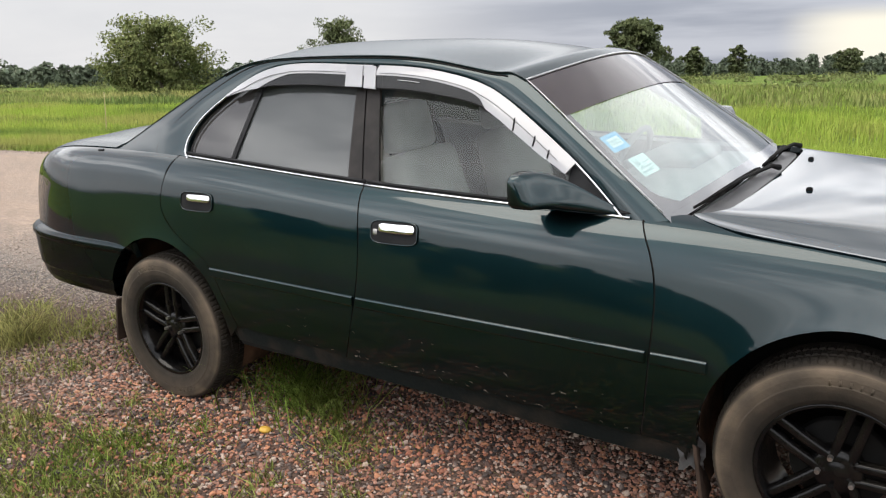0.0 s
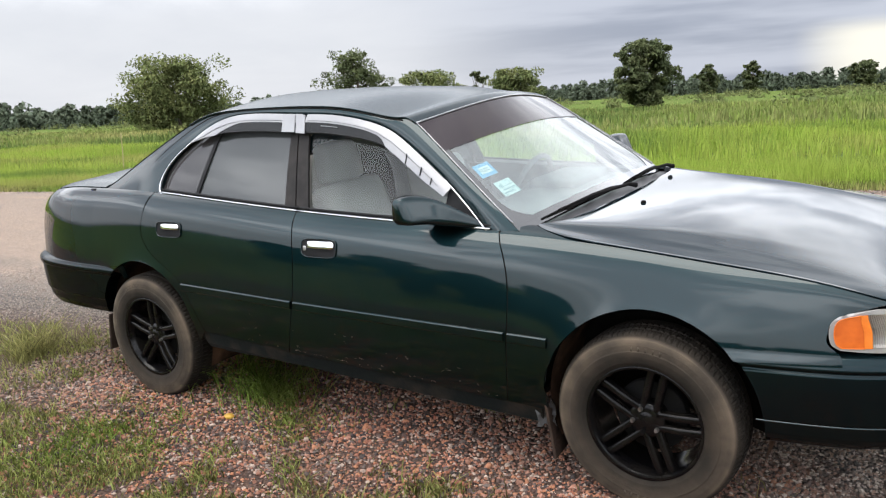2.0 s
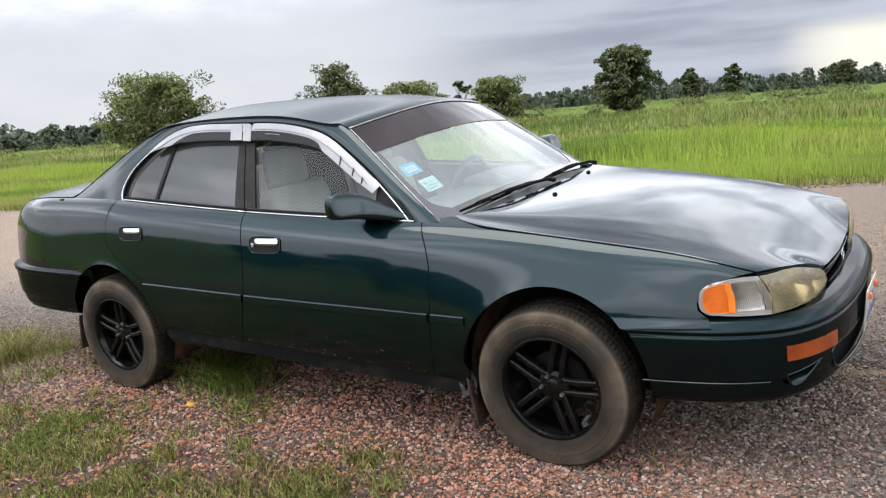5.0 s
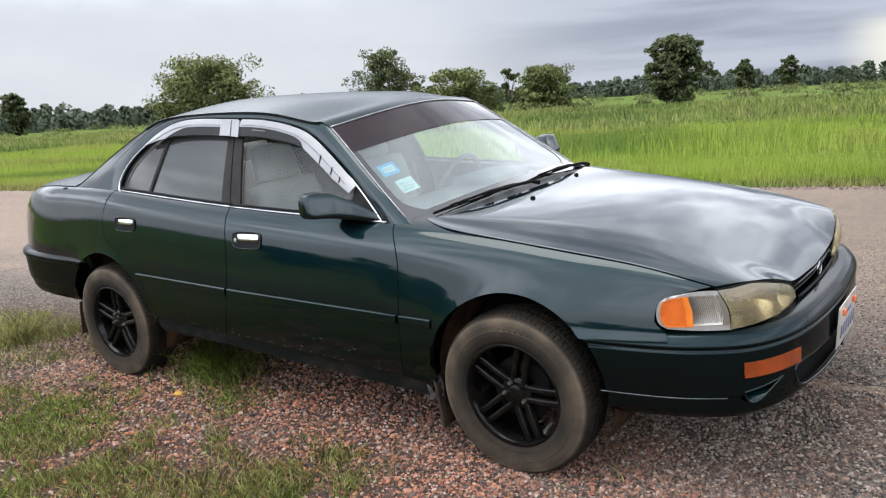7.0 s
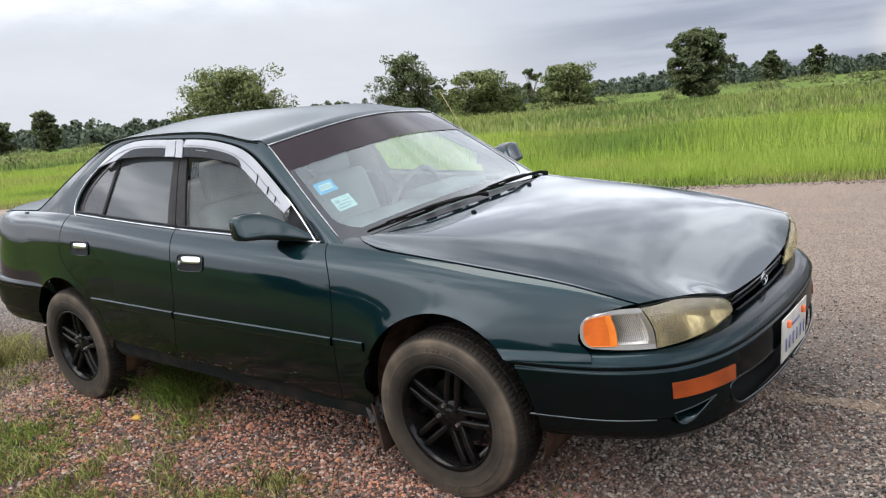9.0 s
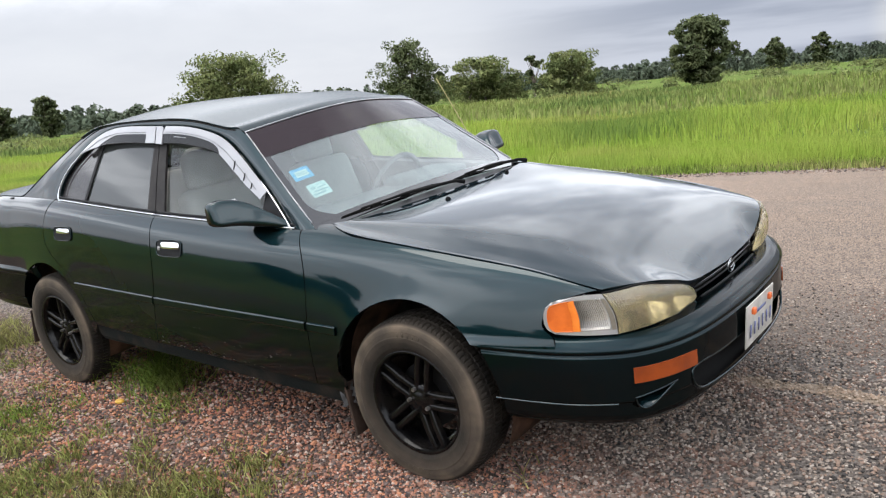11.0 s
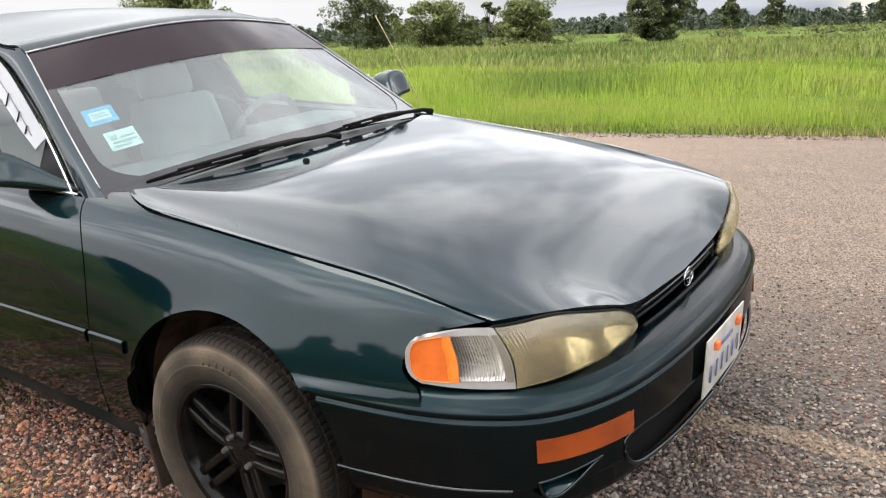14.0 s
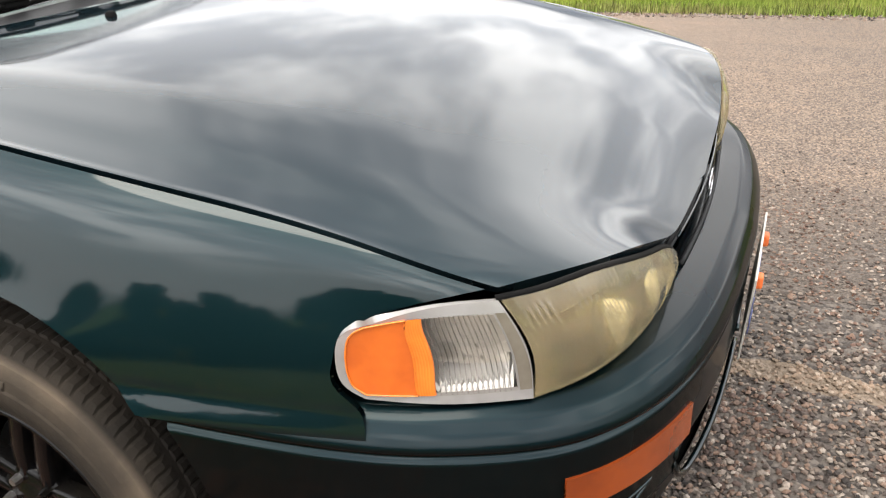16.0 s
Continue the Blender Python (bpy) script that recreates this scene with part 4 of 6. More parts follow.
# front lamps
for side in (-1, 1):
    mid = np.array([0.3, side * 0.3, 0.6])
    tl, tr, br, bl = (0.600, 0.760, 0.746), (0.738, 0.697, 0.771), (0.778, 0.684, 0.636), (0.592, 0.763, 0.643)
    C = coons(line([bl, (0.68, 0.735, 0.638), br], 70), line([tl, (0.655, 0.738, 0.764), tr], 70), line([bl, (0.566, 0.768, 0.660), (0.558, 0.769, 0.695), (0.567, 0.767, 0.729), tl], 44), line([br, (0.772, 0.690, 0.705), tr], 44))
    border = 0.43 + 0.075 * np.sin(np.pi * np.linspace(0.12, 0.95, 24))  # the amber ends in a curve
    rows_c = cut(C, 0.12, 0.885)
    rows_c = np.stack([line(rows_c[:, k], 24, False) for k in range(rows_c.shape[1])], 1)

    def stretch(a, b, n):
        """n places of each row of the lamp between the fractions a and b."""
        return np.stack([cubic(np.linspace(0, 1, len(r)), r)(np.linspace(a if np.isscalar(a) else a[k], b if np.isscalar(b) else b[k], n)) for k, r in enumerate(rows_c)])

    inside = np.array([0.3, 0.3, 0.6])
    fine = stretch(border + 0.006, 0.905, 91)
    hole = flip(fine, side)[1:-1].reshape(-1, 3)
    lamp_c = sheet("corner_lamp", flip(C, side), LAMP_RIM, car, "corner lamp, amber and clear, bright rim", lip=0.008, mid=mid, keep=lambda c: ((hole - c) ** 2).sum(1).min() > 0.0026**2)
    sheet("lens_edge", flip(stretch(0.925, 0.992, 8), side), LENS_EDGE, lamp_c, "dull clear edge of the lens", lift=0.003, mid=mid)
    amber = stretch(0.06, border - 0.09, 30)
    sheet("amber_lens", flip(amber, side), AMBER, lamp_c, "amber lens", lip=0.006, lift=0.003, mid=mid)
    bead = np.concatenate([amber[0, 2:], amber[1:-1, -1], amber[-1, :1:-1], amber[-3:2:-1, 0], amber[0, 2:3]]) + normals(amber, inside)[0, 0] * 0.0045
    tube("lens_bead", flip(bead, side), 0.0011, AMBER_PALE, lamp_c, "pale rim of the amber lens", n=5, ends=False)
    fluted = stretch(border - 0.088, border, 41)
    fluted += normals(fluted, inside) * (0.0012 * np.abs(np.sin(np.linspace(0, 1, 41) * 6 * math.pi)))[None, :, None]
    sheet("amber_band", flip(fluted, side), AMBER_PALE, lamp_c, "paler fluted amber", lift=0.003, mid=mid)
    fine += normals(fine, inside) * (0.0016 * np.abs(np.sin(np.linspace(0, 1, 91) * 15 * math.pi)))[None, :, None]
    kx, kz = np.linspace(0, 1, 91)[None, :, None], np.linspace(0, 1, 24)[:, None, None]
    bowl_c = fine - normals(fine, inside) * (0.004 + 0.050 * np.sin(np.pi * kz) * (1 - 0.6 * kx) + 0.002 * np.abs(np.sin(7 * np.pi * kz)))
    sheet("lamp_bowl", flip(bowl_c[6:], side), REFLECTOR_CLEAR, lamp_c, "silvery stepped reflector", mid=mid)
    sheet("bowl_floor", flip(bowl_c[:7], side), RIBBED, lamp_c, "bright ribbed lower reflector", mid=mid)
    clear = sheet("clear_lens", flip(fine, side), CLEAR, lamp_c, "clear ribbed lens", lift=0.003, mid=mid)
    clear.visible_shadow = False
    top = line([np.array(tr) + [0.002, -0.002, 0], (0.785, 0.662, 0.776), (0.820, 0.622, 0.780), (0.858, 0.533, 0.762), (0.876, 0.45, 0.738), (0.886, 0.37, 0.710), (0.891, 0.325, 0.680), (0.889, 0.300, 0.652)], 330)
    low = line([np.array(br) + [0.001, -0.002, 0], (0.818, 0.640, 0.640), (0.860, 0.55, 0.640), (0.884, 0.40, 0.634), (0.885, 0.34, 0.635), (0.886, 0.305, 0.642)], 330)
    Hh = coons(low, top, line([low[0], (0.776, 0.688, 0.705), top[0]], 16), line([low[-1], (low[-1] + top[-1]) / 2, top[-1]], 16))
    bulge = np.sin(np.pi * np.linspace(0, 1, 16))[:, None] * np.sin(np.pi * np.linspace(0, 1, 330))[None] ** 0.5
    Hh += normals(Hh, np.array([0.3, 0.3, 0.6])) * (0.008 * bulge)[..., None]
    smooth_lens = Hh.copy()
    # moulded flutes in blocks
    k = np.linspace(0, 1, 330)
    Hh += normals(Hh, np.array([0.3, 0.3, 0.6])) * (0.0016 * np.abs(np.sin(k * 55 * math.pi)) * np.where((k * 4.3 + 0.2) % 1 < 0.68, 1.0, 0.25))[None, :, None] * np.clip(bulge * 4 - 0.3, 0, 1)[..., None]
    deep = normals(smooth_lens, np.array([0.3, 0.3, 0.6]))
    kx, kz = np.linspace(0, 1, 330)[None], np.linspace(0, 1, 16)[:, None]
    bowl = smooth_lens - deep * (0.004 + 0.05 * np.sin(np.pi * kx) ** 0.5 * np.sin(np.pi * kz) * (0.72 + 0.28 * np.cos(5 * np.pi * kx)) + 0.0030 * np.abs(np.sin(55 * np.pi * kx)) * np.sin(np.pi * kz) * np.where(np.sin(9.5 * kx + 5 * kz) > -0.1, 1.0, 0.12))[..., None]
    head = sheet("headlamp", flip(bowl, side), REFLECTOR, car, "headlamp with a clouded yellow cover", mid=mid)
    cover = sheet("lamp_cover", flip(Hh, side), COVER, head, "yellowed clouded lens", lip=0.012, mid=mid)
    cover.visible_shadow = False
    if side < 0:
        tube("lamp_seal", flip(smooth_lens[-1][:-6:6] + [-0.006, 0, 0.001], side), 0.0042, SEAM, head, "black gap above the lamp", n=6)

for side in (-1, 1):
    block("lamp_bracket", (0.842, side * 0.285, 0.672), (0.05, 0.07, 0.075), SEAM, car, "dark bracket between lamp and grille", bevel=0.008)

# grille
yy = np.linspace(0.275, 0, 14)
g_top = np.stack([0.893 - 0.16 * yy**2, yy, 0.692 + 0 * yy], -1)
g_all = np.concatenate([flip(g_top, -1), g_top[-2::-1]])
grille = sheet("grille", np.stack([g_all + [-0.045, 0, -0.075], g_all + [-0.045, 0, 0.01]]), SEAM, car, "black grille slot", mid=np.array([0.3, 0, 0.6]))
tube("grille_bar", g_all + [0.004, 0, -0.006], 0.0022, PAINT, grille, "thin dark grille edge")
for dz in (-0.022, -0.038):
    tube("grille_bar", g_all + [-0.012, 0, dz], 0.004, BLACK, grille)
tube("grille_bar", g_all + [0.012, 0, -0.052], 0.0045, BLACK, grille)


def badge():
    th = np.linspace(0, 2 * math.pi, 40)
    ring = np.stack([np.full(40, 0.905), 0.034 * np.cos(th), 0.676 + 0.024 * np.sin(th)], -1)
    b = tube("badge", ring, 0.0014, BRIGHT, car, "oval chrome badge", ends=False)
    for a, c in ((0.013, 0.022), (0.026, 0.009)):
        tube("badge_oval", np.stack([np.full(40, 0.905), a * np.cos(th), 0.680 + c * np.sin(th)], -1), 0.0010, BRIGHT, b, ends=False)


badge()

# number plate with bars for its writing
plate = block("number_plate", (1.000, 0.0, 0.488), (0.004, 0.305, 0.160), PLATE, car, "white number plate with blue bars", bevel=0.001, turn=(0, 4, 0))
BLUE = material("plate_blue", (0.09, 0.11, 0.26), 0.5, 0, (0.16, 0.17, 0.30), 30.0)
ORANGE = material("orange_bolt_cap", (0.75, 0.16, 0.04), 0.5, 0, (0.6, 0.12, 0.03), 30.0)
for k in range(6):
    block("plate_bar", (1.0045, -0.112 + 0.045 * k, 0.465), (0.002, 0.010, 0.048), BLUE, plate, "dark blue bar", bevel=0, turn=(0, 4, 0))
block("plate_bar", (1.0070, 0.0, 0.520), (0.002, 0.11, 0.010), BLUE, plate, "dark blue bar", bevel=0, turn=(0, 4, 0))
for y in (-0.085, 0.095):
    block("plate_bolt", (1.010, y, 0.535), (0.014, 0.024, 0.024), ORANGE, plate, "orange bolt cap", bevel=0.005)


# wheels
def spoke_mesh():
    """One tapered spoke along +x."""
    verts, faces = [], []
    for r, w, o in ((0.035, 0.0125, 0.060), (0.11, 0.0125, 0.070), (0.192, 0.0135, 0.071)):
        verts += [(r, -oo, lat) for lat, oo in ((-w, o - 0.03), (-w, o - 0.006), (-w + 0.005, o), (w - 0.005, o), (w, o - 0.006), (w, o - 0.03))]
    faces = [(i * 6 + j, i * 6 + j + 1, i * 6 + j + 7, i * 6 + j + 6) for i in range(2) for j in range(5)]
    return verts, faces


def wheel(x, side, turn):
    verts, faces = revolve([(0.196, 0.088), (0.206, 0.092), (0.208, 0.086), (0.198, 0.076), (0.190, 0.05), (0.184, 0.0), (0.182, -0.08)], 72)
    rim = mended("wheel", verts, faces, RIM, car, "black double-spoke alloy wheel")
    rim.matrix_local = pose(x, side * 0.742, 0.327, 0, turn, 0) @ (Matrix.Identity(4) if side < 0 else pose(0, 0, 0, 0, 0, 180))
    sv, sf = spoke_mesh()
    first = None
    for i in range(5):
        for off in (-0.023, 0.023):
            if first is None:
                sp = first = mended("spoke", sv, sf, RIM, rim)
            else:
                sp = new("spoke", first.data)
                sp.parent = rim
            a = math.radians(90 + 72 * i)
            sp.matrix_local = pose(-off * math.sin(a), 0, off * math.cos(a), 0, -(90 + 72 * i), 0)
    hv, hf = revolve([(0.001, 0.066), (0.028, 0.066), (0.032, 0.062), (0.036, 0.062), (0.060, 0.060), (0.066, 0.05), (0.066, 0.0)], 40)
    mended("hub_cap", hv, hf, RIM, rim)
    prof = [(0.200, 0.075), (0.208, 0.090), (0.222, 0.098), (0.245, 0.103), (0.262, 0.1045), (0.266, 0.1025), (0.285, 0.101), (0.303, 0.095), (0.314, 0.086), (0.321, 0.074), (0.3245, 0.058), (0.322, 0.044), (0.322, 0.038), (0.326, 0.036), (0.327, 0.006), (0.322, 0.004), (0.322, -0.004), (0.327, -0.006), (0.326, -0.036), (0.322, -0.038), (0.3245, -0.058), (0.314, -0.086), (0.285, -0.101), (0.245, -0.103), (0.205, -0.09)]

    def tread(i, j, r):
        return r - 0.004 if (i + (j > 14) * 2) % 4 == 0 and j in (9, 10, 13, 14, 17, 18) else r

    tv, tf = revolve(prof, 384, tread)
    mended("tyre", tv, tf, RUBBER, rim, "dusty worn black tyre", smooth=False)
    # bars of raised writing on the sidewall
    for a0, nb in ((118, 5), (-62, 5)):
        for q in range(nb):
            a = math.radians(a0 + 5.2 * (q - nb / 2) - turn)
            block("sidewall_bar", (0.272 * math.cos(a), -0.1025, 0.272 * math.sin(a)), (0.006, 0.002, 0.016), RUBBER, rim, bevel=0, turn=(0, -math.degrees(a) + 90, 0))
    for i in range(5):
        a = math.radians(90 + 36 + 72 * i)
        bm = bmesh.new()
        bmesh.ops.create_cone(bm, cap_ends=True, segments=6, radius1=0.009, radius2=0.007, depth=0.02)
        bmesh.ops.transform(bm, matrix=pose(0.046 * math.cos(a), -0.066, 0.046 * math.sin(a), 90, 0, 0), verts=bm.verts)
        part("lug_nut", bm, STEEL if i in (0, 1, 3) else RIM, rim, "bright worn wheel nut" if i in (0, 1, 3) else "black wheel nut", smooth=False)
    dv, df = revolve([(0.02, 0.01), (0.125, 0.01), (0.128, 0.005), (0.128, -0.02)], 40)
    mended("brake_disc", dv, df, SEAM, rim, "dark dusty brake disc")
    return rim


for x in (0.0, -2.62):
    for side in (-1, 1):
        wheel(x + (-0.002 if x else -0.004), side, (4 if x else 15) * -side)

# wheel wells, mud flaps, underbody
for c in (ARCH_F, ARCH_R):
    for side in (-1, 1):
        a = np.radians(np.linspace(-25, 205, 40))
        P = np.stack([np.stack([c[0] + 0.385 * np.cos(a), np.full(40, side * y), c[1] + 0.385 * np.sin(a)], -1) for y in (0.775, 0.70, 0.50)])
        sheet("wheel_well", P, RUST, car, "muddy wheel well", mid=np.array([c[0], side * 0.6, 4.0]))
        inner = np.stack([P[-1], np.broadcast_to([c[0], side * 0.50, 0.3], P[-1].shape)])
        sheet("well_wall", inner, SEAM, car, mid=np.array([c[0], 0, 0.4]))
for side in (-1, 1):
    block("mud_flap", (-0.365, side * 0.77, 0.235), (0.012, 0.13, 0.22), FLAP, car, "muddy bent mud flap", bevel=0.003, turn=(0, -8, side * -6), taper=0.9)
    block("mud_flap", (-2.985, side * 0.76, 0.31), (0.012, 0.14, 0.20), FLAP, car, "muddy mud flap", bevel=0.003, turn=(0, 8, 0), taper=0.9)
block("underbody", (-1.32, 0, 0.30), (1.7, 1.5, 0.04), SEAM, car, "dark underbody", bevel=0.01)
block("underbody", (0.15, 0, 0.27), (1.0, 0.96, 0.05), SEAM, car, "dark underbody", bevel=0.01)
block("underbody", (-2.9, 0, 0.30), (1.5, 0.96, 0.05), SEAM, car, "dark underbody", bevel=0.01)
tube("exhaust_pipe", [(-2.0, 0.3, 0.24), (-3.0, 0.35, 0.26), (-3.72, 0.42, 0.27)], 0.025, STEEL, car)


# mirrors
def side_mirror(side):
    rings = []
    th = np.linspace(0, 2 * math.pi, 40, endpoint=False)
    # back edge, front edge, underside and top of the housing, from its foot outward
    shape = cubic([0.725, 0.755, 0.79, 0.822, 0.862, 0.905, 0.930, 0.943, 0.950], [(-0.815, -0.622, 0.955, 0.985), (-0.850, -0.655, 0.963, 1.018), (-0.876, -0.698, 0.973, 1.060), (-0.890, -0.735, 0.983, 1.088), (-0.893, -0.768, 0.994, 1.104), (-0.893, -0.792, 1.001, 1.108), (-0.893, -0.806, 1.004, 1.104), (-0.892, -0.822, 1.010, 1.097), (-0.890, -0.842, 1.020, 1.086)])
    for y in np.r_[np.linspace(0.725, 0.93, 13), 0.938, 0.944, 0.948, 0.950]:
        back, fore, under, top = shape(y)
        c, s = np.cos(th), np.sin(th)
        k = 1 / (np.abs(c) ** 5.5 + np.abs(s) ** 5.5) ** (1 / 5.5)
        p, q = (back + fore) / 2 + (fore - back) / 2 * c * k, (under + top) / 2 + (top - under) / 2 * s * k
        # the front leans back towards its top
        p -= 0.42 * (q - under) * np.clip((p - back) / (fore - back), 0, 1)
        # the far one is folded out further
        rings.append([(a + (0.10 if side > 0 else 0.0) * (y - 0.725) / 0.2, side * (y + (0.05 if side > 0 else 0.0)), b) for a, b in zip(p, q)])
    v, f = loft(rings)
    m = mended("side_mirror", v, f, PAINT, car, "dark green door mirror")
    tri = coons(line([(-0.815, 0.972), (-0.632, 0.965)], 6), line([(-0.804, 1.098), (-0.798, 1.100)], 6), line([(-0.815, 0.972), (-0.804, 1.098)], 6), line([(-0.632, 0.965), (-0.798, 1.100)], 6))
    sheet("mirror_foot", flip(on_glass(tri, 0.001), side), BLACK, m, "black mirror foot", lip=0.012)
    block("mirror_glass", (-0.893, side * 0.855, 1.052), (0.006, 0.14, 0.080), CHROME, m, "mirror glass", bevel=0.002)


both(side_mirror)

# wipers, washers, cowl
cowl_y = np.linspace(-0.69, 0.69, 60)
cowl_front = np.stack([np.interp(cowl_y, HOOD[0, :, 1], HOOD[0, :, k]) + d for k, d in ((0, 0.02), (2, -0.022))], -1)
cowl_back = np.stack([np.interp(cowl_y, WIND[0, :, 1], WIND[0, :, k]) + d for k, d in ((0, 0.004), (2, -0.004))], -1)


def cowl_row(k, drop=0.0):
    """A row of the cowl, from under the hood's edge (0) to the foot of the windscreen (1)."""
    r = cowl_front * (1 - k) + cowl_back * k
    return np.stack([r[:, 0], cowl_y, r[:, 1] - drop], -1)


cowl = sheet("cowl", np.stack([cowl_row(k) for k in np.linspace(0.42, 1, 6)]), COWLING, car, "dull dark grey wiper cowl", lip=0.012)
sheet("cowl_gutter", np.stack([cowl_row(k, d) for k, d in ((0, 0.0), (0.15, 0.014), (0.32, 0.014), (0.46, 0.004))]), SEAM, cowl, "black gap behind the hood")
for ya, yb in ((-0.62, 0.02), (0.10, 0.62)):
    ys = np.linspace(ya, yb, 8)
    blade = np.stack([-0.416 - 0.045 * (ys / 0.7) ** 2, ys, 0.986 - 0.012 * (ys / 0.7) ** 2], -1)
    wp = tube("wiper_blade", blade, 0.0045, SEAM, car, "black wiper")
    tube("wiper_arm", [blade[1] + [0.018, 0, 0.016], blade[4] + [0.022, 0, 0.018], blade[7] + [0.035, 0.05, 0.004], blade[7] + [0.055, 0.09, -0.008]], [0.004, 0.006, 0.008, 0.011], SEAM, wp)
    tube("blade_frame", [blade[0] + [0.006, 0, 0.004], blade[2] + [0.010, 0, 0.014], blade[4] + [0.014, 0, 0.020], blade[6] + [0.010, 0, 0.014], blade[7] + [0.006, 0, 0.004]], 0.0035, SEAM, wp)
    for k in (2, 4, 6):
        block("wiper_clip", tuple(blade[k] + [0.008, 0, 0.006]), (0.016, 0.060, 0.011), SEAM, wp, bevel=0.003)
hood_places = HOOD.reshape(-1, 3)
for x, y in ((-0.205, -0.225), (-0.300, 0.375)):
    at = hood_places[np.argmin(np.hypot(hood_places[:, 0] - x, hood_places[:, 1] - y))]
    block("washer_jet", (x, y, at[2] + 0.004), (0.022, 0.017, 0.012), SEAM, car, "black washer jet", bevel=0.004, taper=0.7)
block("boot_rubber", (-3.05, -0.722, 1.062), (0.035, 0.02, 0.022), BLACK, car, "small black rubber clip", bevel=0.005)
# windscreen stickers
STICK_B = material("blue_sticker", (0.015, 0.24, 0.46), 0.5, 0, (0.03, 0.30, 0.52), 20.0)
STICK_W = material("pale_sticker", (0.50, 0.60, 0.58), 0.5, 0, (0.30, 0.42, 0.44), 60.0)
sheet("blue_sticker", cut(WIND, 0.455, 0.550, 0.050, 0.122), STICK_B, windscreen, "blue and white permit sticker", lift=-0.004)
sheet("sticker_panel", cut(WIND, 0.478, 0.527, 0.062, 0.110), STICK_W, windscreen, "white panel", lift=-0.0028)
sheet("pale_sticker", cut(WIND, 0.285, 0.40, 0.068, 0.138), STICK_W, windscreen, "pale green permit sticker", lift=-0.004)
INK = material("faded_ink", (0.20, 0.29, 0.31), 0.7, 0, (0.26, 0.35, 0.37), 60.0)
for lo, hi, a, b in ((0.30, 0.312, 0.075, 0.115), (0.325, 0.335, 0.078, 0.13), (0.35, 0.372, 0.076, 0.092), (0.352, 0.36, 0.10, 0.132), (0.490, 0.497, 0.068, 0.105), (0.507, 0.514, 0.066, 0.10)):
    sheet("sticker_bar", cut(WIND, lo, hi, a, b), INK, windscreen, "faded bar of writing", lift=-0.0018)

# door cards and head lining
for k, side in enumerate((-1, 1)):
    for parent, xa, xb in ((doors_f[k], -1.50, -0.60), (doors_r[k], -2.20, -1.62)):
        b, t = [(x, 0.42) for x in np.linspace(xa, xb, 5)], [(x, 14.95) for x in np.linspace(xa, xb, 5)]
        g = side_grid(b, t, [b[0], t[0]], [b[-1], t[-1]], 10, 10) - np.array([0, 0.05, 0])
        sheet("door_card", flip(g, side), DASH, parent, "grey inner door trim", lip=0.02, mid=np.array([(xa + xb) / 2, side * 3, 0.7]))
sheet("head_lining", roof_grid()[3:-3, 2:-2] - np.array([0, 0, 0.03]), DASH, car, "grey head lining", mid=np.array([-1.6, 0, 3.0]))


# seats, dashboard, wheel
def seat(y, x=-1.18, wide=0.50):
    s = block("seat_cushion", (x, y, 0.42), (0.52, wide, 0.20), CLOTH, car, "grey cloth seat", bevel=0.05, turn=(0, -8, 0))
    block("seat_back", (x - 0.34, y, 0.77), (0.16, wide * 0.96, 0.62), CLOTH, s, bevel=0.06, turn=(0, -16, 0), taper=0.86)
    block("headrest", (x - 0.455, y, 1.16), (0.10, 0.27, 0.19), CLOTH, s, bevel=0.045, turn=(0, -10, 0), taper=0.9)
    for dy in (-0.05, 0.05):
        tube("headrest_post", [(x - 0.43, y + dy, 1.0), (x - 0.45, y + dy, 1.10)], 0.006, STEEL, s)


seat(-0.37), seat(0.37)
bench = block("rear_bench", (-2.2, 0, 0.45), (0.5, 1.30, 0.2), CLOTH, car, "grey cloth rear bench", bevel=0.05)
block("bench_back", (-2.52, 0, 0.78), (0.16, 1.30, 0.6), CLOTH, bench, bevel=0.05, turn=(0, -22, 0))
for y in (-0.37, 0.37):
    block("headrest", (-2.66, y, 1.12), (0.10, 0.26, 0.12), CLOTH, bench, bevel=0.04)
block("parcel_shelf", (-2.8, 0, 1.04), (0.34, 1.2, 0.03), DASH, car, "grey parcel shelf", bevel=0.008)
dash = block("dashboard", (-0.72, 0, 0.83), (0.46, 1.36, 0.24), DASH, car, "grey dashboard", bevel=0.06)
block("dash_hood", (-0.80, 0.37, 0.955), (0.24, 0.42, 0.07), DASH, dash, bevel=0.03)
th = np.linspace(0, 2 * math.pi, 40)
steer = tube("steering_wheel", np.stack([-1.02 + 0.07 * np.sin(th), 0.37 + 0.185 * np.cos(th), 0.90 + 0.172 * np.sin(th)], -1), 0.014, DASH, car, "grey steering wheel", ends=False)
block("wheel_hub", (-1.01, 0.37, 0.89), (0.06, 0.16, 0.11), DASH, steer, bevel=0.025, turn=(0, 22, 0))
block("cabin_floor", (-1.5, 0, 0.345), (2.0, 1.4, 0.03), SEAM, car, bevel=0)
block("firewall", (-0.50, 0, 0.60), (0.04, 1.40, 0.6), SEAM, car, "dark bulkhead", bevel=0)
block("rear_view_mirror", (-0.93, 0.0, 1.285), (0.03, 0.22, 0.065), BLACK, car, "black inner mirror", bevel=0.015)


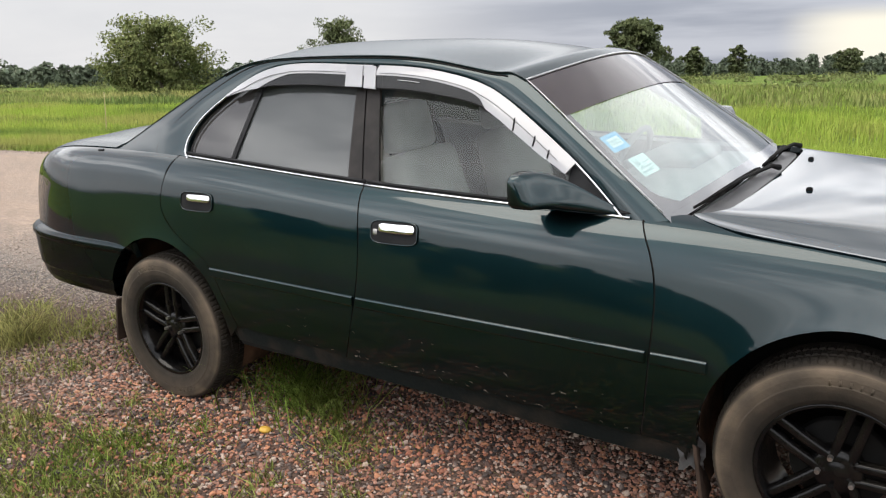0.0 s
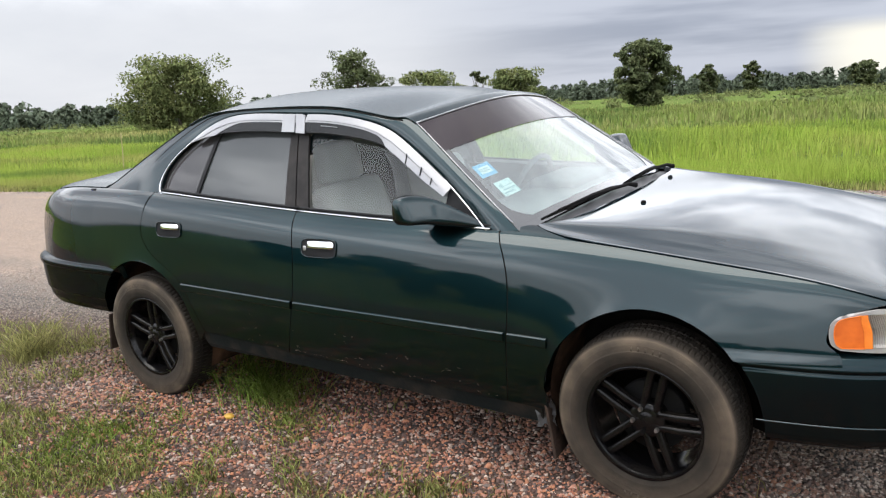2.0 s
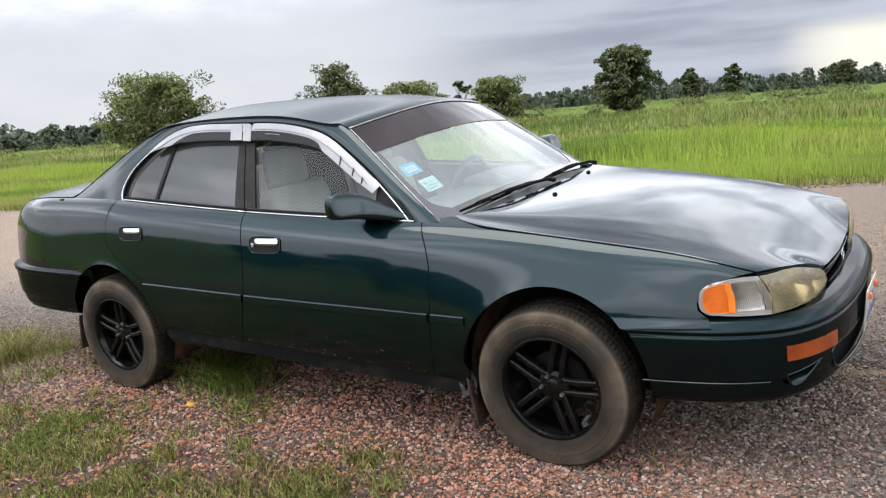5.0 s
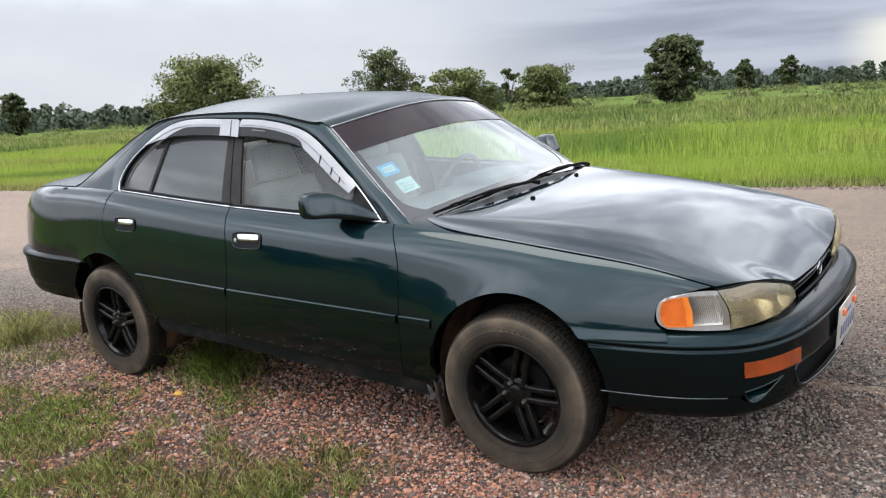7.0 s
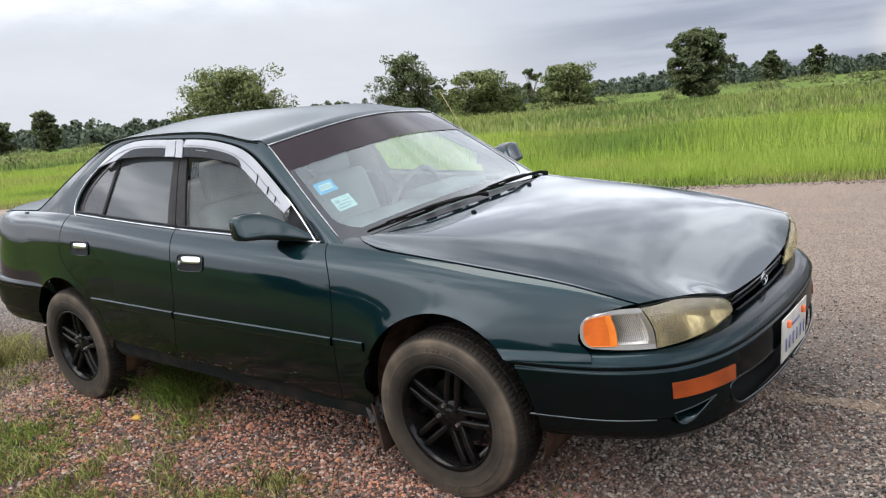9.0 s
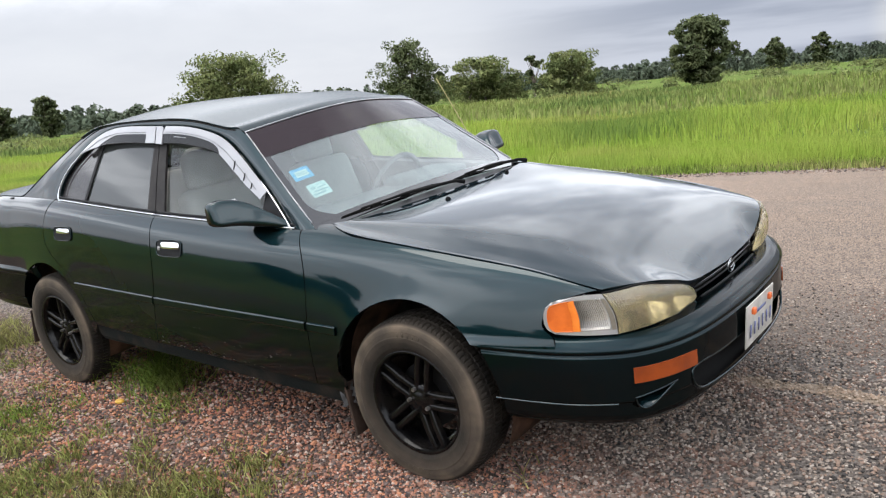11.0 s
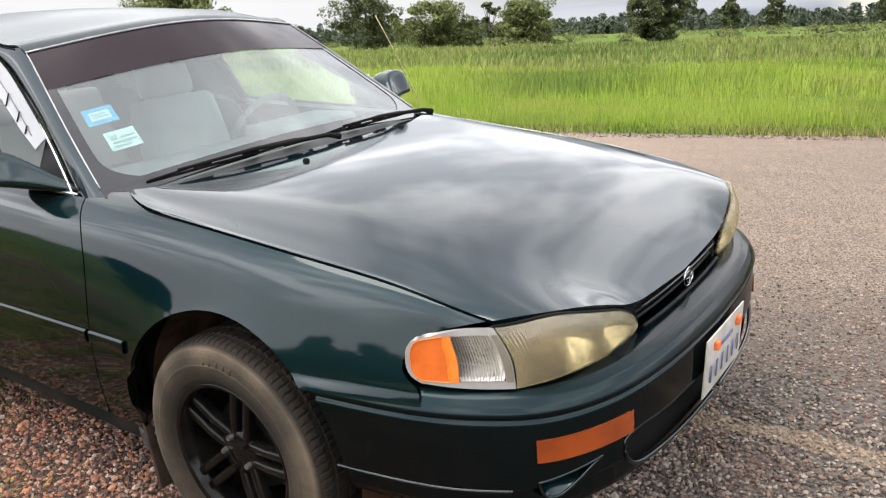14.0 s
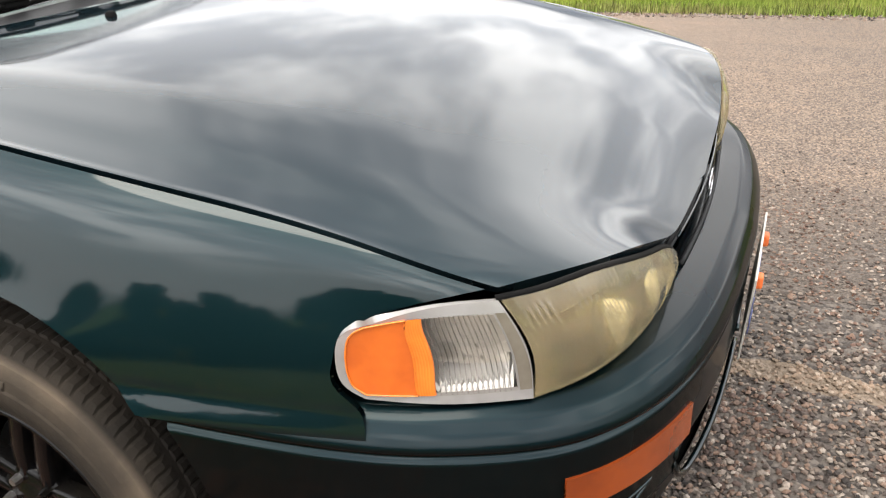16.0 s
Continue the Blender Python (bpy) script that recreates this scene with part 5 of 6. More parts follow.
def specks(side, parent, x0, x1, n):
    """Stone chips low on the doors."""
    r = np.random.default_rng(40 + round(x1 * 10))
    verts, faces = [], []
    for _ in range(n):
        x, z = r.uniform(x0, x1), 0.30 + 0.26 * r.beta(1.2, 2.6)
        z = max(z, door_bottom(x) + 0.012)
        a, w, h = r.uniform(-0.9, 0.6), r.uniform(0.0012, 0.008), r.uniform(0.0004, 0.0010)
        q = np.array([(x + i * w * math.cos(a) - j * h * math.sin(a), z + i * w * math.sin(a) + j * h * math.cos(a)) for i, j in ((-1, -1), (1, -0.4), (1, 0.5), (-1, 1))])
        P = skin(body(q[:, 0], v_at(q[:, 0], q[:, 1])))
        P[:, 1] += 0.0012
        verts += list(flip(P, side))
        faces.append(tuple(range(len(verts) - 4, len(verts)))[:: -side or 1])
    tagged(put_mesh("chipped_paint", verts, faces, SPECK, parent, "pale stone chips", smooth=False), kind="stuff")


for k, side in enumerate((-1, 1)):
    specks(side, doors_f[k], -1.58, -0.56, 60)
    specks(side, doors_r[k], -2.12, -1.66, 10)

# crumpled piece of the torn wheel liner behind the front wheel
torn = np.random.default_rng(5)
crumple = np.stack([np.stack([-0.425 + 0.075 * u + torn.uniform(-0.008, 0.008), -0.800 + torn.uniform(-0.018, 0.018), 0.335 - 0.095 * w + torn.uniform(-0.008, 0.008)]) for w in np.linspace(0, 1, 7) for u in np.linspace(0, 1, 7)]).reshape(7, 7, 3)
sheet("torn_liner", crumple, COWLING, car, "crumpled grey piece of wheel liner", lip=0.003)

# ---- ground ----
rng = np.random.default_rng(7)
ROAD_TURN = 0.115  # the road runs a little askew to the car
NEAR_EDGE, FAR_EDGE = 0.90, 7.95


def surface(name, build):
    m = bpy.data.materials.new(name)
    m.use_nodes = True
    nt = m.node_tree
    p = nt.nodes["Principled BSDF"]
    p.inputs["Specular IOR Level"].default_value = 0.25
    build(nt, p)
    return m


def noise_fac(nt, scale, lo, hi, detail=4.0, vec=None):
    co = nt.nodes.new("ShaderNodeTexCoord")
    n = nt.nodes.new("ShaderNodeTexNoise")
    n.inputs["Scale"].default_value, n.inputs["Detail"].default_value = scale, detail
    nt.links.new(vec or co.outputs["Object"], n.inputs["Vector"])
    r = nt.nodes.new("ShaderNodeMapRange")
    r.inputs["From Min"].default_value, r.inputs["From Max"].default_value = lo, hi
    nt.links.new(n.outputs["Fac"], r.inputs["Value"])
    return r.outputs[0]


def mixed(nt, fac, a, b):
    m = nt.nodes.new("ShaderNodeMix")
    m.data_type = "RGBA"
    nt.links.new(fac, m.inputs[0])
    for k, c in ((6, a), (7, b)):
        if isinstance(c, tuple):
            m.inputs[k].default_value = (*c, 1)
        else:
            nt.links.new(c, m.inputs[k])
    return m.outputs[2]


def bumped(nt, p, height, strength, dist=0.01):
    b = nt.nodes.new("ShaderNodeBump")
    b.inputs["Strength"].default_value, b.inputs["Distance"].default_value = strength, dist
    nt.links.new(height, b.inputs["Height"])
    nt.links.new(b.outputs[0], p.inputs["Normal"])


def cells(nt, scale, out="Color"):
    co = nt.nodes.new("ShaderNodeTexCoord")
    v = nt.nodes.new("ShaderNodeTexVoronoi")
    v.inputs["Scale"].default_value = scale
    nt.links.new(co.outputs["Object"], v.inputs["Vector"])
    return v.outputs[out]


def sandy(nt, col):
    """A wandering streak of pale washed sand that runs out from under the car's nose."""
    co, across, off, near = (nt.nodes.new("ShaderNode" + k) for k in ("TexCoord", "VectorMath", "Math", "MapRange"))
    across.operation, across.inputs[1].default_value = "DOT_PRODUCT", (-0.000, 1, 0)
    nt.links.new(co.outputs["Object"], across.inputs[0])
    bend = nt.nodes.new("ShaderNodeMath")
    bend.operation, bend.inputs[1].default_value = "MULTIPLY_ADD", 0.12
    nt.links.new(noise_fac(nt, 2.5, 0.2, 0.8, 4), bend.inputs[0])
    nt.links.new(across.outputs["Value"], bend.inputs[2])
    off.operation, off.inputs[1].default_value, off.inputs[2].default_value = "COMPARE", 0.510, 0.05
    nt.links.new(bend.outputs[0], off.inputs[0])
    sep = nt.nodes.new("ShaderNodeSeparateXYZ")
    nt.links.new(co.outputs["Object"], sep.inputs[0])
    near.inputs["From Min"].default_value, near.inputs["From Max"].default_value, near.inputs["To Max"].default_value = 0.68, 0.85, 0.42
    nt.links.new(sep.outputs[0], near.inputs["Value"])
    fac = nt.nodes.new("ShaderNodeMath")
    fac.operation = "MULTIPLY"
    nt.links.new(off.outputs[0], fac.inputs[0])
    nt.links.new(near.outputs[0], fac.inputs[1])
    return mixed(nt, fac.outputs[0], col, (0.34, 0.255, 0.18))


def field_look(nt, p):
    a = mixed(nt, noise_fac(nt, 0.045, 0.42, 0.6, 3), (0.165, 0.205, 0.06), (0.225, 0.225, 0.09))
    b = mixed(nt, noise_fac(nt, 0.3, 0.35, 0.7, 5), a, (0.115, 0.175, 0.045))
    nt.links.new(mixed(nt, noise_fac(nt, 6.0, 0.3, 0.7, 5), b, (0.08, 0.125, 0.032)), p.inputs["Base Color"])
    p.inputs["Roughness"].default_value = 0.95
    p.inputs["Specular IOR Level"].default_value = 0.0
    bumped(nt, p, noise_fac(nt, 5.0, 0.2, 0.8, 6), 0.8, 0.2)


def soil_look(nt, p):
    a = mixed(nt, noise_fac(nt, 3.0, 0.4, 0.65, 5), (0.09, 0.044, 0.027), (0.06, 0.042, 0.032))
    bw = nt.nodes.new("ShaderNodeSeparateColor")
    nt.links.new(cells(nt, 70), bw.inputs[0])
    red = mixed(nt, bw.outputs[0], mixed(nt, noise_fac(nt, 9.0, 0.35, 0.6, 4), a, (0.035, 0.024, 0.019)), (0.115, 0.072, 0.055))
    grey = mixed(nt, bw.outputs[0], (0.05, 0.043, 0.039), (0.17, 0.145, 0.125))
    co, sep, lengthwise = (nt.nodes.new("ShaderNode" + k) for k in ("TexCoord", "SeparateXYZ", "MapRange"))
    nt.links.new(co.outputs["Object"], sep.inputs[0])
    nt.links.new(sep.outputs[0], lengthwise.inputs["Value"])
    lengthwise.inputs["From Min"].default_value, lengthwise.inputs["From Max"].default_value = -0.5, 0.7
    by_road = nt.nodes.new("ShaderNodeMapRange")
    by_road.inputs["From Min"].default_value, by_road.inputs["From Max"].default_value = 0.1, 0.6
    across = nt.nodes.new("ShaderNodeVectorMath")
    across.operation, across.inputs[1].default_value = "DOT_PRODUCT", (-ROAD_TURN, 1, 0)
    nt.links.new(co.outputs["Object"], across.inputs[0])
    nt.links.new(across.outputs["Value"], by_road.inputs["Value"])
    red = mixed(nt, by_road.outputs[0], red, grey)
    nt.links.new(sandy(nt, mixed(nt, lengthwise.outputs[0], red, grey)), p.inputs["Base Color"])
    p.inputs["Roughness"].default_value = 0.95
    bumped(nt, p, cells(nt, 70, "Distance"), 0.9, -0.012)


def road_look(nt, p):
    a = mixed(nt, noise_fac(nt, 0.8, 0.35, 0.65, 4), (0.345, 0.245, 0.175), (0.275, 0.203, 0.150))
    bw = nt.nodes.new("ShaderNodeSeparateColor")
    nt.links.new(cells(nt, 110), bw.inputs[0])
    lay = nt.nodes.new("ShaderNodeMapping")
    lay.inputs["Rotation"].default_value = (0, 0, -0.1145)
    lay.inputs["Scale"].default_value = (0.12, 1.6, 1)
    nt.links.new(nt.nodes.new("ShaderNodeTexCoord").outputs["Object"], lay.inputs[0])
    a = mixed(nt, noise_fac(nt, 1.5, 0.35, 0.7, 5, lay.outputs[0]), a, (0.235, 0.178, 0.137))
    b = mixed(nt, noise_fac(nt, 140.0, 0.42, 0.62, 2), a, (0.11, 0.094, 0.084))
    m = nt.nodes.new("ShaderNodeMix")
    m.data_type, m.blend_type = "RGBA", "OVERLAY"
    m.inputs[0].default_value = 0.55
    nt.links.new(b, m.inputs[6])
    nt.links.new(bw.outputs[1], m.inputs[7])
    # stony grey soil thins out towards the middle of the road
    co, across, wander, rim = (nt.nodes.new("ShaderNode" + k) for k in ("TexCoord", "VectorMath", "Math", "MapRange"))
    across.operation, across.inputs[1].default_value = "DOT_PRODUCT", (-ROAD_TURN, 1, 0)
    nt.links.new(co.outputs["Object"], across.inputs[0])
    wander.operation, wander.inputs[1].default_value = "MULTIPLY_ADD", 1.1
    nt.links.new(noise_fac(nt, 0.9, 0.25, 0.75, 5), wander.inputs[0])
    nt.links.new(across.outputs["Value"], wander.inputs[2])
    rim.inputs["From Min"].default_value, rim.inputs["From Max"].default_value = 1.2, 2.7
    nt.links.new(wander.outputs[0], rim.inputs["Value"])
    dirt = mixed(nt, bw.outputs[0], (0.05, 0.043, 0.039), (0.17, 0.145, 0.125))
    # the road is paler behind the car and darker ahead of it
    sep, road_grade, shade = (nt.nodes.new("ShaderNode" + k) for k in ("SeparateXYZ", "MapRange", "Mix"))
    nt.links.new(co.outputs["Object"], sep.inputs[0])
    nt.links.new(sep.outputs[0], road_grade.inputs["Value"])
    for k, v in zip(("From Min", "From Max", "To Min", "To Max"), (-5.0, 1.5, 1.22, 0.80)):
        road_grade.inputs[k].default_value = v
    shade.data_type, shade.blend_type = "RGBA", "MULTIPLY"
    shade.inputs[0].default_value = 1.0
    nt.links.new(mixed(nt, rim.outputs[0], dirt, m.outputs[2]), shade.inputs[6])
    nt.links.new(road_grade.outputs[0], shade.inputs[7])
    nt.links.new(sandy(nt, shade.outputs[2]), p.inputs["Base Color"])
    p.inputs["Roughness"].default_value = 0.95
    bumped(nt, p, cells(nt, 110, "Distance"), 0.8, -0.008)


def stone_look(nt, p):
    """Pink and grey chippings: pinker away from the road, greyer by it."""
    geo = nt.nodes.new("ShaderNodeNewGeometry")
    pink, grey = nt.nodes.new("ShaderNodeValToRGB"), nt.nodes.new("ShaderNodeValToRGB")
    for ramp, cols in ((pink, ((0.31, 0.125, 0.080), (0.40, 0.205, 0.145), (0.13, 0.096, 0.086), (0.45, 0.205, 0.115), (0.048, 0.043, 0.044), (0.42, 0.32, 0.26), (0.10, 0.058, 0.047), (0.26, 0.13, 0.09))), (grey, ((0.172, 0.141, 0.118), (0.085, 0.073, 0.066), (0.275, 0.228, 0.19), (0.042, 0.039, 0.037), (0.215, 0.150, 0.115), (0.34, 0.29, 0.245), (0.105, 0.087, 0.077), (0.24, 0.168, 0.13)))):
        r = ramp.color_ramp
        r.interpolation = "CONSTANT"
        while len(r.elements) < len(cols):
            r.elements.new(0.5)
        for k, c in enumerate(cols):
            r.elements[k].position, r.elements[k].color = k / len(cols), (*c, 1)
        nt.links.new(geo.outputs["Random Per Island"], ramp.inputs[0])
    co = nt.nodes.new("ShaderNodeTexCoord")
    sep = nt.nodes.new("ShaderNodeSeparateXYZ")
    nt.links.new(co.outputs["Object"], sep.inputs[0])
    where = nt.nodes.new("ShaderNodeMath")
    where.operation = "MULTIPLY_ADD"
    where.inputs[1].default_value = 0.35
    nt.links.new(sep.outputs[0], where.inputs[0])
    nt.links.new(sep.outputs[1], where.inputs[2])
    r = nt.nodes.new("ShaderNodeMapRange")
    r.inputs["From Min"].default_value, r.inputs["From Max"].default_value = -1.15, 0.1
    nt.links.new(where.outputs[0], r.inputs["Value"])
    by_road, most = nt.nodes.new("ShaderNodeMapRange"), nt.nodes.new("ShaderNodeMath")
    across = nt.nodes.new("ShaderNodeVectorMath")
    across.operation, across.inputs[1].default_value = "DOT_PRODUCT", (-ROAD_TURN, 1, 0)
    nt.links.new(co.outputs["Object"], across.inputs[0])
    by_road.inputs["From Min"].default_value, by_road.inputs["From Max"].default_value = 0.1, 0.6
    nt.links.new(across.outputs["Value"], by_road.inputs["Value"])
    most.operation = "MAXIMUM"
    nt.links.new(r.outputs[0], most.inputs[0])
    nt.links.new(by_road.outputs[0], most.inputs[1])
    soft = nt.nodes.new("ShaderNodeMath")
    soft.operation, soft.use_clamp = "MULTIPLY_ADD", True
    nt.links.new(noise_fac(nt, 2.2, 0.3, 0.7, 3), soft.inputs[0])
    soft.inputs[1].default_value = 0.7
    add = nt.nodes.new("ShaderNodeMath")
    add.operation = "SUBTRACT"
    add.inputs[1].default_value = 0.35
    nt.links.new(most.outputs[0], add.inputs[0])
    nt.links.new(add.outputs[0], soft.inputs[2])
    col = mixed(nt, soft.outputs[0], pink.outputs[0], grey.outputs[0])
    # chippings behind the car are coloured paler for the brighter light at a grazing view
    dust = nt.nodes.new("ShaderNodeMapRange")
    dust.inputs["From Min"].default_value, dust.inputs["From Max"].default_value = -2.6, -4.2
    dust.inputs["To Max"].default_value = 0.6
    nt.links.new(sep.outputs[0], dust.inputs["Value"])
    col = mixed(nt, dust.outputs[0], col, (0.37, 0.32, 0.275))
    nt.links.new(sandy(nt, mixed(nt, noise_fac(nt, 150.0, 0.45, 1.0, 3), col, (0.07, 0.058, 0.052))), p.inputs["Base Color"])
    p.inputs["Roughness"].default_value = 0.92
    p.inputs["Specular IOR Level"].default_value = 0.12


FIELD, SOIL, ROAD, STONE = surface("field_grass", field_look), surface("gravelly_soil", soil_look), surface("chip_seal_road", road_look), surface("gravel_stones", stone_look)


def leaf_look(name, a, b, glow=0.45, spread=0.35, patches=()):
    """Thin green leaf: part of the light passes through."""
    m = bpy.data.materials.new(name)
    m.use_nodes = True
    nt = m.node_tree
    nt.nodes.clear()
    N, L = nt.nodes.new, nt.links.new
    out, mx, df, tr = (N("ShaderNode" + k) for k in ("OutputMaterial", "MixShader", "BsdfDiffuse", "BsdfTranslucent"))
    geo, hs, mr = N("ShaderNodeNewGeometry"), N("ShaderNodeHueSaturation"), N("ShaderNodeMapRange")
    mr.inputs["To Min"].default_value, mr.inputs["To Max"].default_value = 1 - spread, 1 + spread
    L(geo.outputs["Random Per Island"], mr.inputs["Value"])
    L(mr.outputs[0], hs.inputs["Value"])
    last = mixed(nt, noise_fac(nt, 0.6, 0.38, 0.62, 3), a, b)
    for scale, c in patches:
        last = mixed(nt, noise_fac(nt, scale, 0.50, 0.62, 3), last, c)
    L(last, hs.inputs["Color"])
    L(hs.outputs[0], df.inputs["Color"])
    L(hs.outputs[0], tr.inputs["Color"])
    mx.inputs[0].default_value = glow
    L(df.outputs[0], mx.inputs[1])
    L(tr.outputs[0], mx.inputs[2])
    L(mx.outputs[0], out.inputs[0])
    return m


TALL = leaf_look("tall_field_grass", (0.305, 0.435, 0.068), (0.38, 0.445, 0.098), spread=0.16, patches=((0.09, (0.36, 0.37, 0.11)), (0.13, (0.17, 0.25, 0.06))))
DULL = leaf_look("far_field_grass", (0.22, 0.295, 0.07), (0.295, 0.31, 0.12), patches=((0.035, (0.34, 0.335, 0.13)), (0.05, (0.15, 0.21, 0.065))))
TURF = leaf_look("shoulder_grass", (0.19, 0.27, 0.055), (0.32, 0.30, 0.12), spread=0.6)
LEAF = leaf_look("tree_leaves", (0.18, 0.22, 0.092), (0.245, 0.265, 0.11), 0.4)
LEAF_DARK = leaf_look("dark_tree_leaves", (0.135, 0.165, 0.085), (0.18, 0.205, 0.10), 0.4)
# near-black, for the unseen bushes that darken the lower doors' reflection
LEAF_SHADE = leaf_look("darkened_bush_leaves", (0.028, 0.043, 0.029), (0.040, 0.056, 0.034), 0.3)
# distance haze is put into this paler, greyer leaf colour
LEAF_FAR = leaf_look("hazed_far_wood_leaves", (0.14, 0.175, 0.125), (0.17, 0.20, 0.14), 0.4)
BARK = material("bark", (0.10, 0.08, 0.06), 0.9, 0, (0.16, 0.13, 0.10), 3.0, bump=0.4, bump_scale=20)



def ground_z(x, y):
    """Height of the ground: the shoulder climbs to the road, the road is crowned, the field lies lower."""
    x, y = np.asarray(x, float), np.asarray(y, float)
    q = y - ROAD_TURN * np.clip(x, -60, 40)
    edge_y = NEAR_EDGE + ROAD_TURN * np.clip(x, -9, 5)
    z = 0.0659 * np.minimum(np.clip(y, -5, None), edge_y)
    z = z + 0.018 * (np.clip(q, NEAR_EDGE, 4.4) - NEAR_EDGE) - 0.018 * (np.clip(q, 4.4, FAR_EDGE) - 4.4)
    z = z - 0.36 * np.clip((q - FAR_EDGE) / 5, 0, 1)
    far = np.clip((np.hypot(x, y) - 25) / 60, 0, 1)
    return z * (1 - far) - 0.33 * far


def terrain(name, ax, ay, lift, mat, keep=None, skew=0.0):
    X, Y = np.meshgrid(ax, ay)
    Y = Y + skew * X
    Z = ground_z(X, Y) + lift
    n = len(ax)
    faces = [(i * n + j, i * n + j + 1, (i + 1) * n + j + 1, (i + 1) * n + j) for i in range(len(ay) - 1) for j in range(n - 1) if keep is None or keep(X[i, j], Y[i, j])]
    return put_mesh(name, np.stack([X, Y, Z], -1).reshape(-1, 3), faces, mat)


ground = terrain("ground", np.r_[-1800, -700, -300, -150, -90, -60, np.linspace(-40, 24, 130), 40, 90, 250, 700, 1800], np.r_[-1800, -700, -250, -100, -40, -16, np.linspace(-8, 22, 121), 30, 45, 70, 110, 180, 400, 900, 1800], 0, FIELD)
tagged(ground, "wide green field that reaches the horizon", "ground", kind="structure")
ax = np.r_[-60, -40, -28, np.linspace(-20, 8, 113), 12, 20, 36]
tagged(terrain("road", ax, np.linspace(NEAR_EDGE - 0.15, FAR_EDGE, 40), 0.0095, ROAD, skew=ROAD_TURN), "grey-brown chip-sealed country road", "road", kind="structure")
tagged(terrain("shoulder", np.linspace(-12, 8, 160), np.linspace(-3.4, NEAR_EDGE, 60), 0.008, SOIL, skew=ROAD_TURN), "gravelly road shoulder of brown soil", "ground", kind="structure")


def grass_amount(x, y):
    """How grassy the shoulder is, 0 to 1."""
    edge = np.interp(x, [-8, -4.2, -3.6, -3.1, -2.0, -1.2, -0.7, -0.4, 0.3, 3], [0.0, -0.25, -0.55, -1.15, -1.32, -1.2, -1.25, -1.7, -2.3, -2.6])
    return np.clip((edge - y) / 0.55 + 0.5, 0, 1)


def wavy(x, y, s, seed):
    return np.array([noise.noise((a * s + seed, b * s - seed, seed * 0.7)) for a, b in zip(x, y)])


def scatter(n, x0, x1, q0, q1):
    x = rng.uniform(x0, x1, n)
    return x, rng.uniform(q0, q1, n) + ROAD_TURN * x


# gravel: rounded broken stones, half sunk
def gravel(name, x, y, size, label, coarse=True):
    bm = bmesh.new()
    if coarse:
        bmesh.ops.create_icosphere(bm, subdivisions=1, radius=1)
    else:
        bmesh.ops.create_uvsphere(bm, u_segments=4, v_segments=2, radius=1.1)
        bm.verts.index_update()
    base = np.array([v.co[:] for v in bm.verts])
    tris = np.array([[v.index for v in f.verts] for f in bm.faces])
    bm.free()
    bm = bmesh.new()
    n = len(x)
    k = len(base)
    a = rng.uniform(0, 2 * math.pi, n)
    sq = np.stack([rng.uniform(0.7, 1.25, n), rng.uniform(0.6, 1.0, n), rng.uniform(0.45, 0.8, n)], -1) * size[:, None]
    V = base[None] * rng.uniform(0.78, 1.15, (n, k, 1)) * sq[:, None]
    tilt = rng.uniform(-0.5, 0.5, n)
    Vx, Vz = V[..., 0] * np.cos(tilt)[:, None] - V[..., 2] * np.sin(tilt)[:, None], V[..., 0] * np.sin(tilt)[:, None] + V[..., 2] * np.cos(tilt)[:, None]
    c, s = np.cos(a)[:, None], np.sin(a)[:, None]
    P = np.stack([Vx * c - V[..., 1] * s + x[:, None], Vx * s + V[..., 1] * c + y[:, None], Vz + (ground_z(x, y) + 0.0095 + size * rng.uniform(-0.1, 0.5, n))[:, None]], -1)
    me = bpy.data.meshes.new(name)
    F = (tris[None] + (np.arange(n) * k)[:, None, None]).reshape(-1, 3)
    me.vertices.add(n * k)
    me.vertices.foreach_set("co", P.reshape(-1))
    me.loops.add(F.size)
    me.loops.foreach_set("vertex_index", F.reshape(-1).astype(np.int32))
    me.polygons.add(len(F))
    me.polygons.foreach_set("loop_start", np.arange(0, F.size, 3, dtype=np.int32))
    me.update(calc_edges=True)
    me.materials.append(STONE)
    me.shade_flat()
    bm.free()
    return tagged(new(name, me), label, "gravel", kind="stuff")


def stones():
    xs, ys, ss = [], [], []
    for n, x0, x1, q0, q1, lo, hi in ((16000, -3.8, 1.0, -1.75, 0.35, 0.007, 0.019), (10000, 0.3, 2.3, -1.9, 0.5, 0.008, 0.017), (2500, -1.2, 1.0, -2.6, -1.5, 0.009, 0.022)):
        x, y = scatter(n, x0, x1, q0, q1)
        thin = rng.uniform(0, 1, n) < np.where(grass_amount(x, y) > 0.5, 0.55, 1.0)
        q = y - ROAD_TURN * x
        thin &= rng.uniform(0, 1, n) < np.clip((1.7 - q) / 1.1 + 0.5 * wavy(x, y, 1.2, 4.4), 0.10, 1)
        xs.append(x[thin]), ys.append(y[thin])
        s = lo + (hi - lo) * rng.beta(1.3, 3.0, n)
        s *= np.where(rng.uniform(0, 1, n) < 0.02, 1.5, 1)
        s *= np.interp(x, [-0.8, 0.7], [1.0, 0.80])
        ss.append(s[thin])
    x, y, s = map(np.concatenate, (xs, ys, ss))
    return gravel("gravel", x, y, s, "loose pink and grey gravel on the shoulder")


stones()


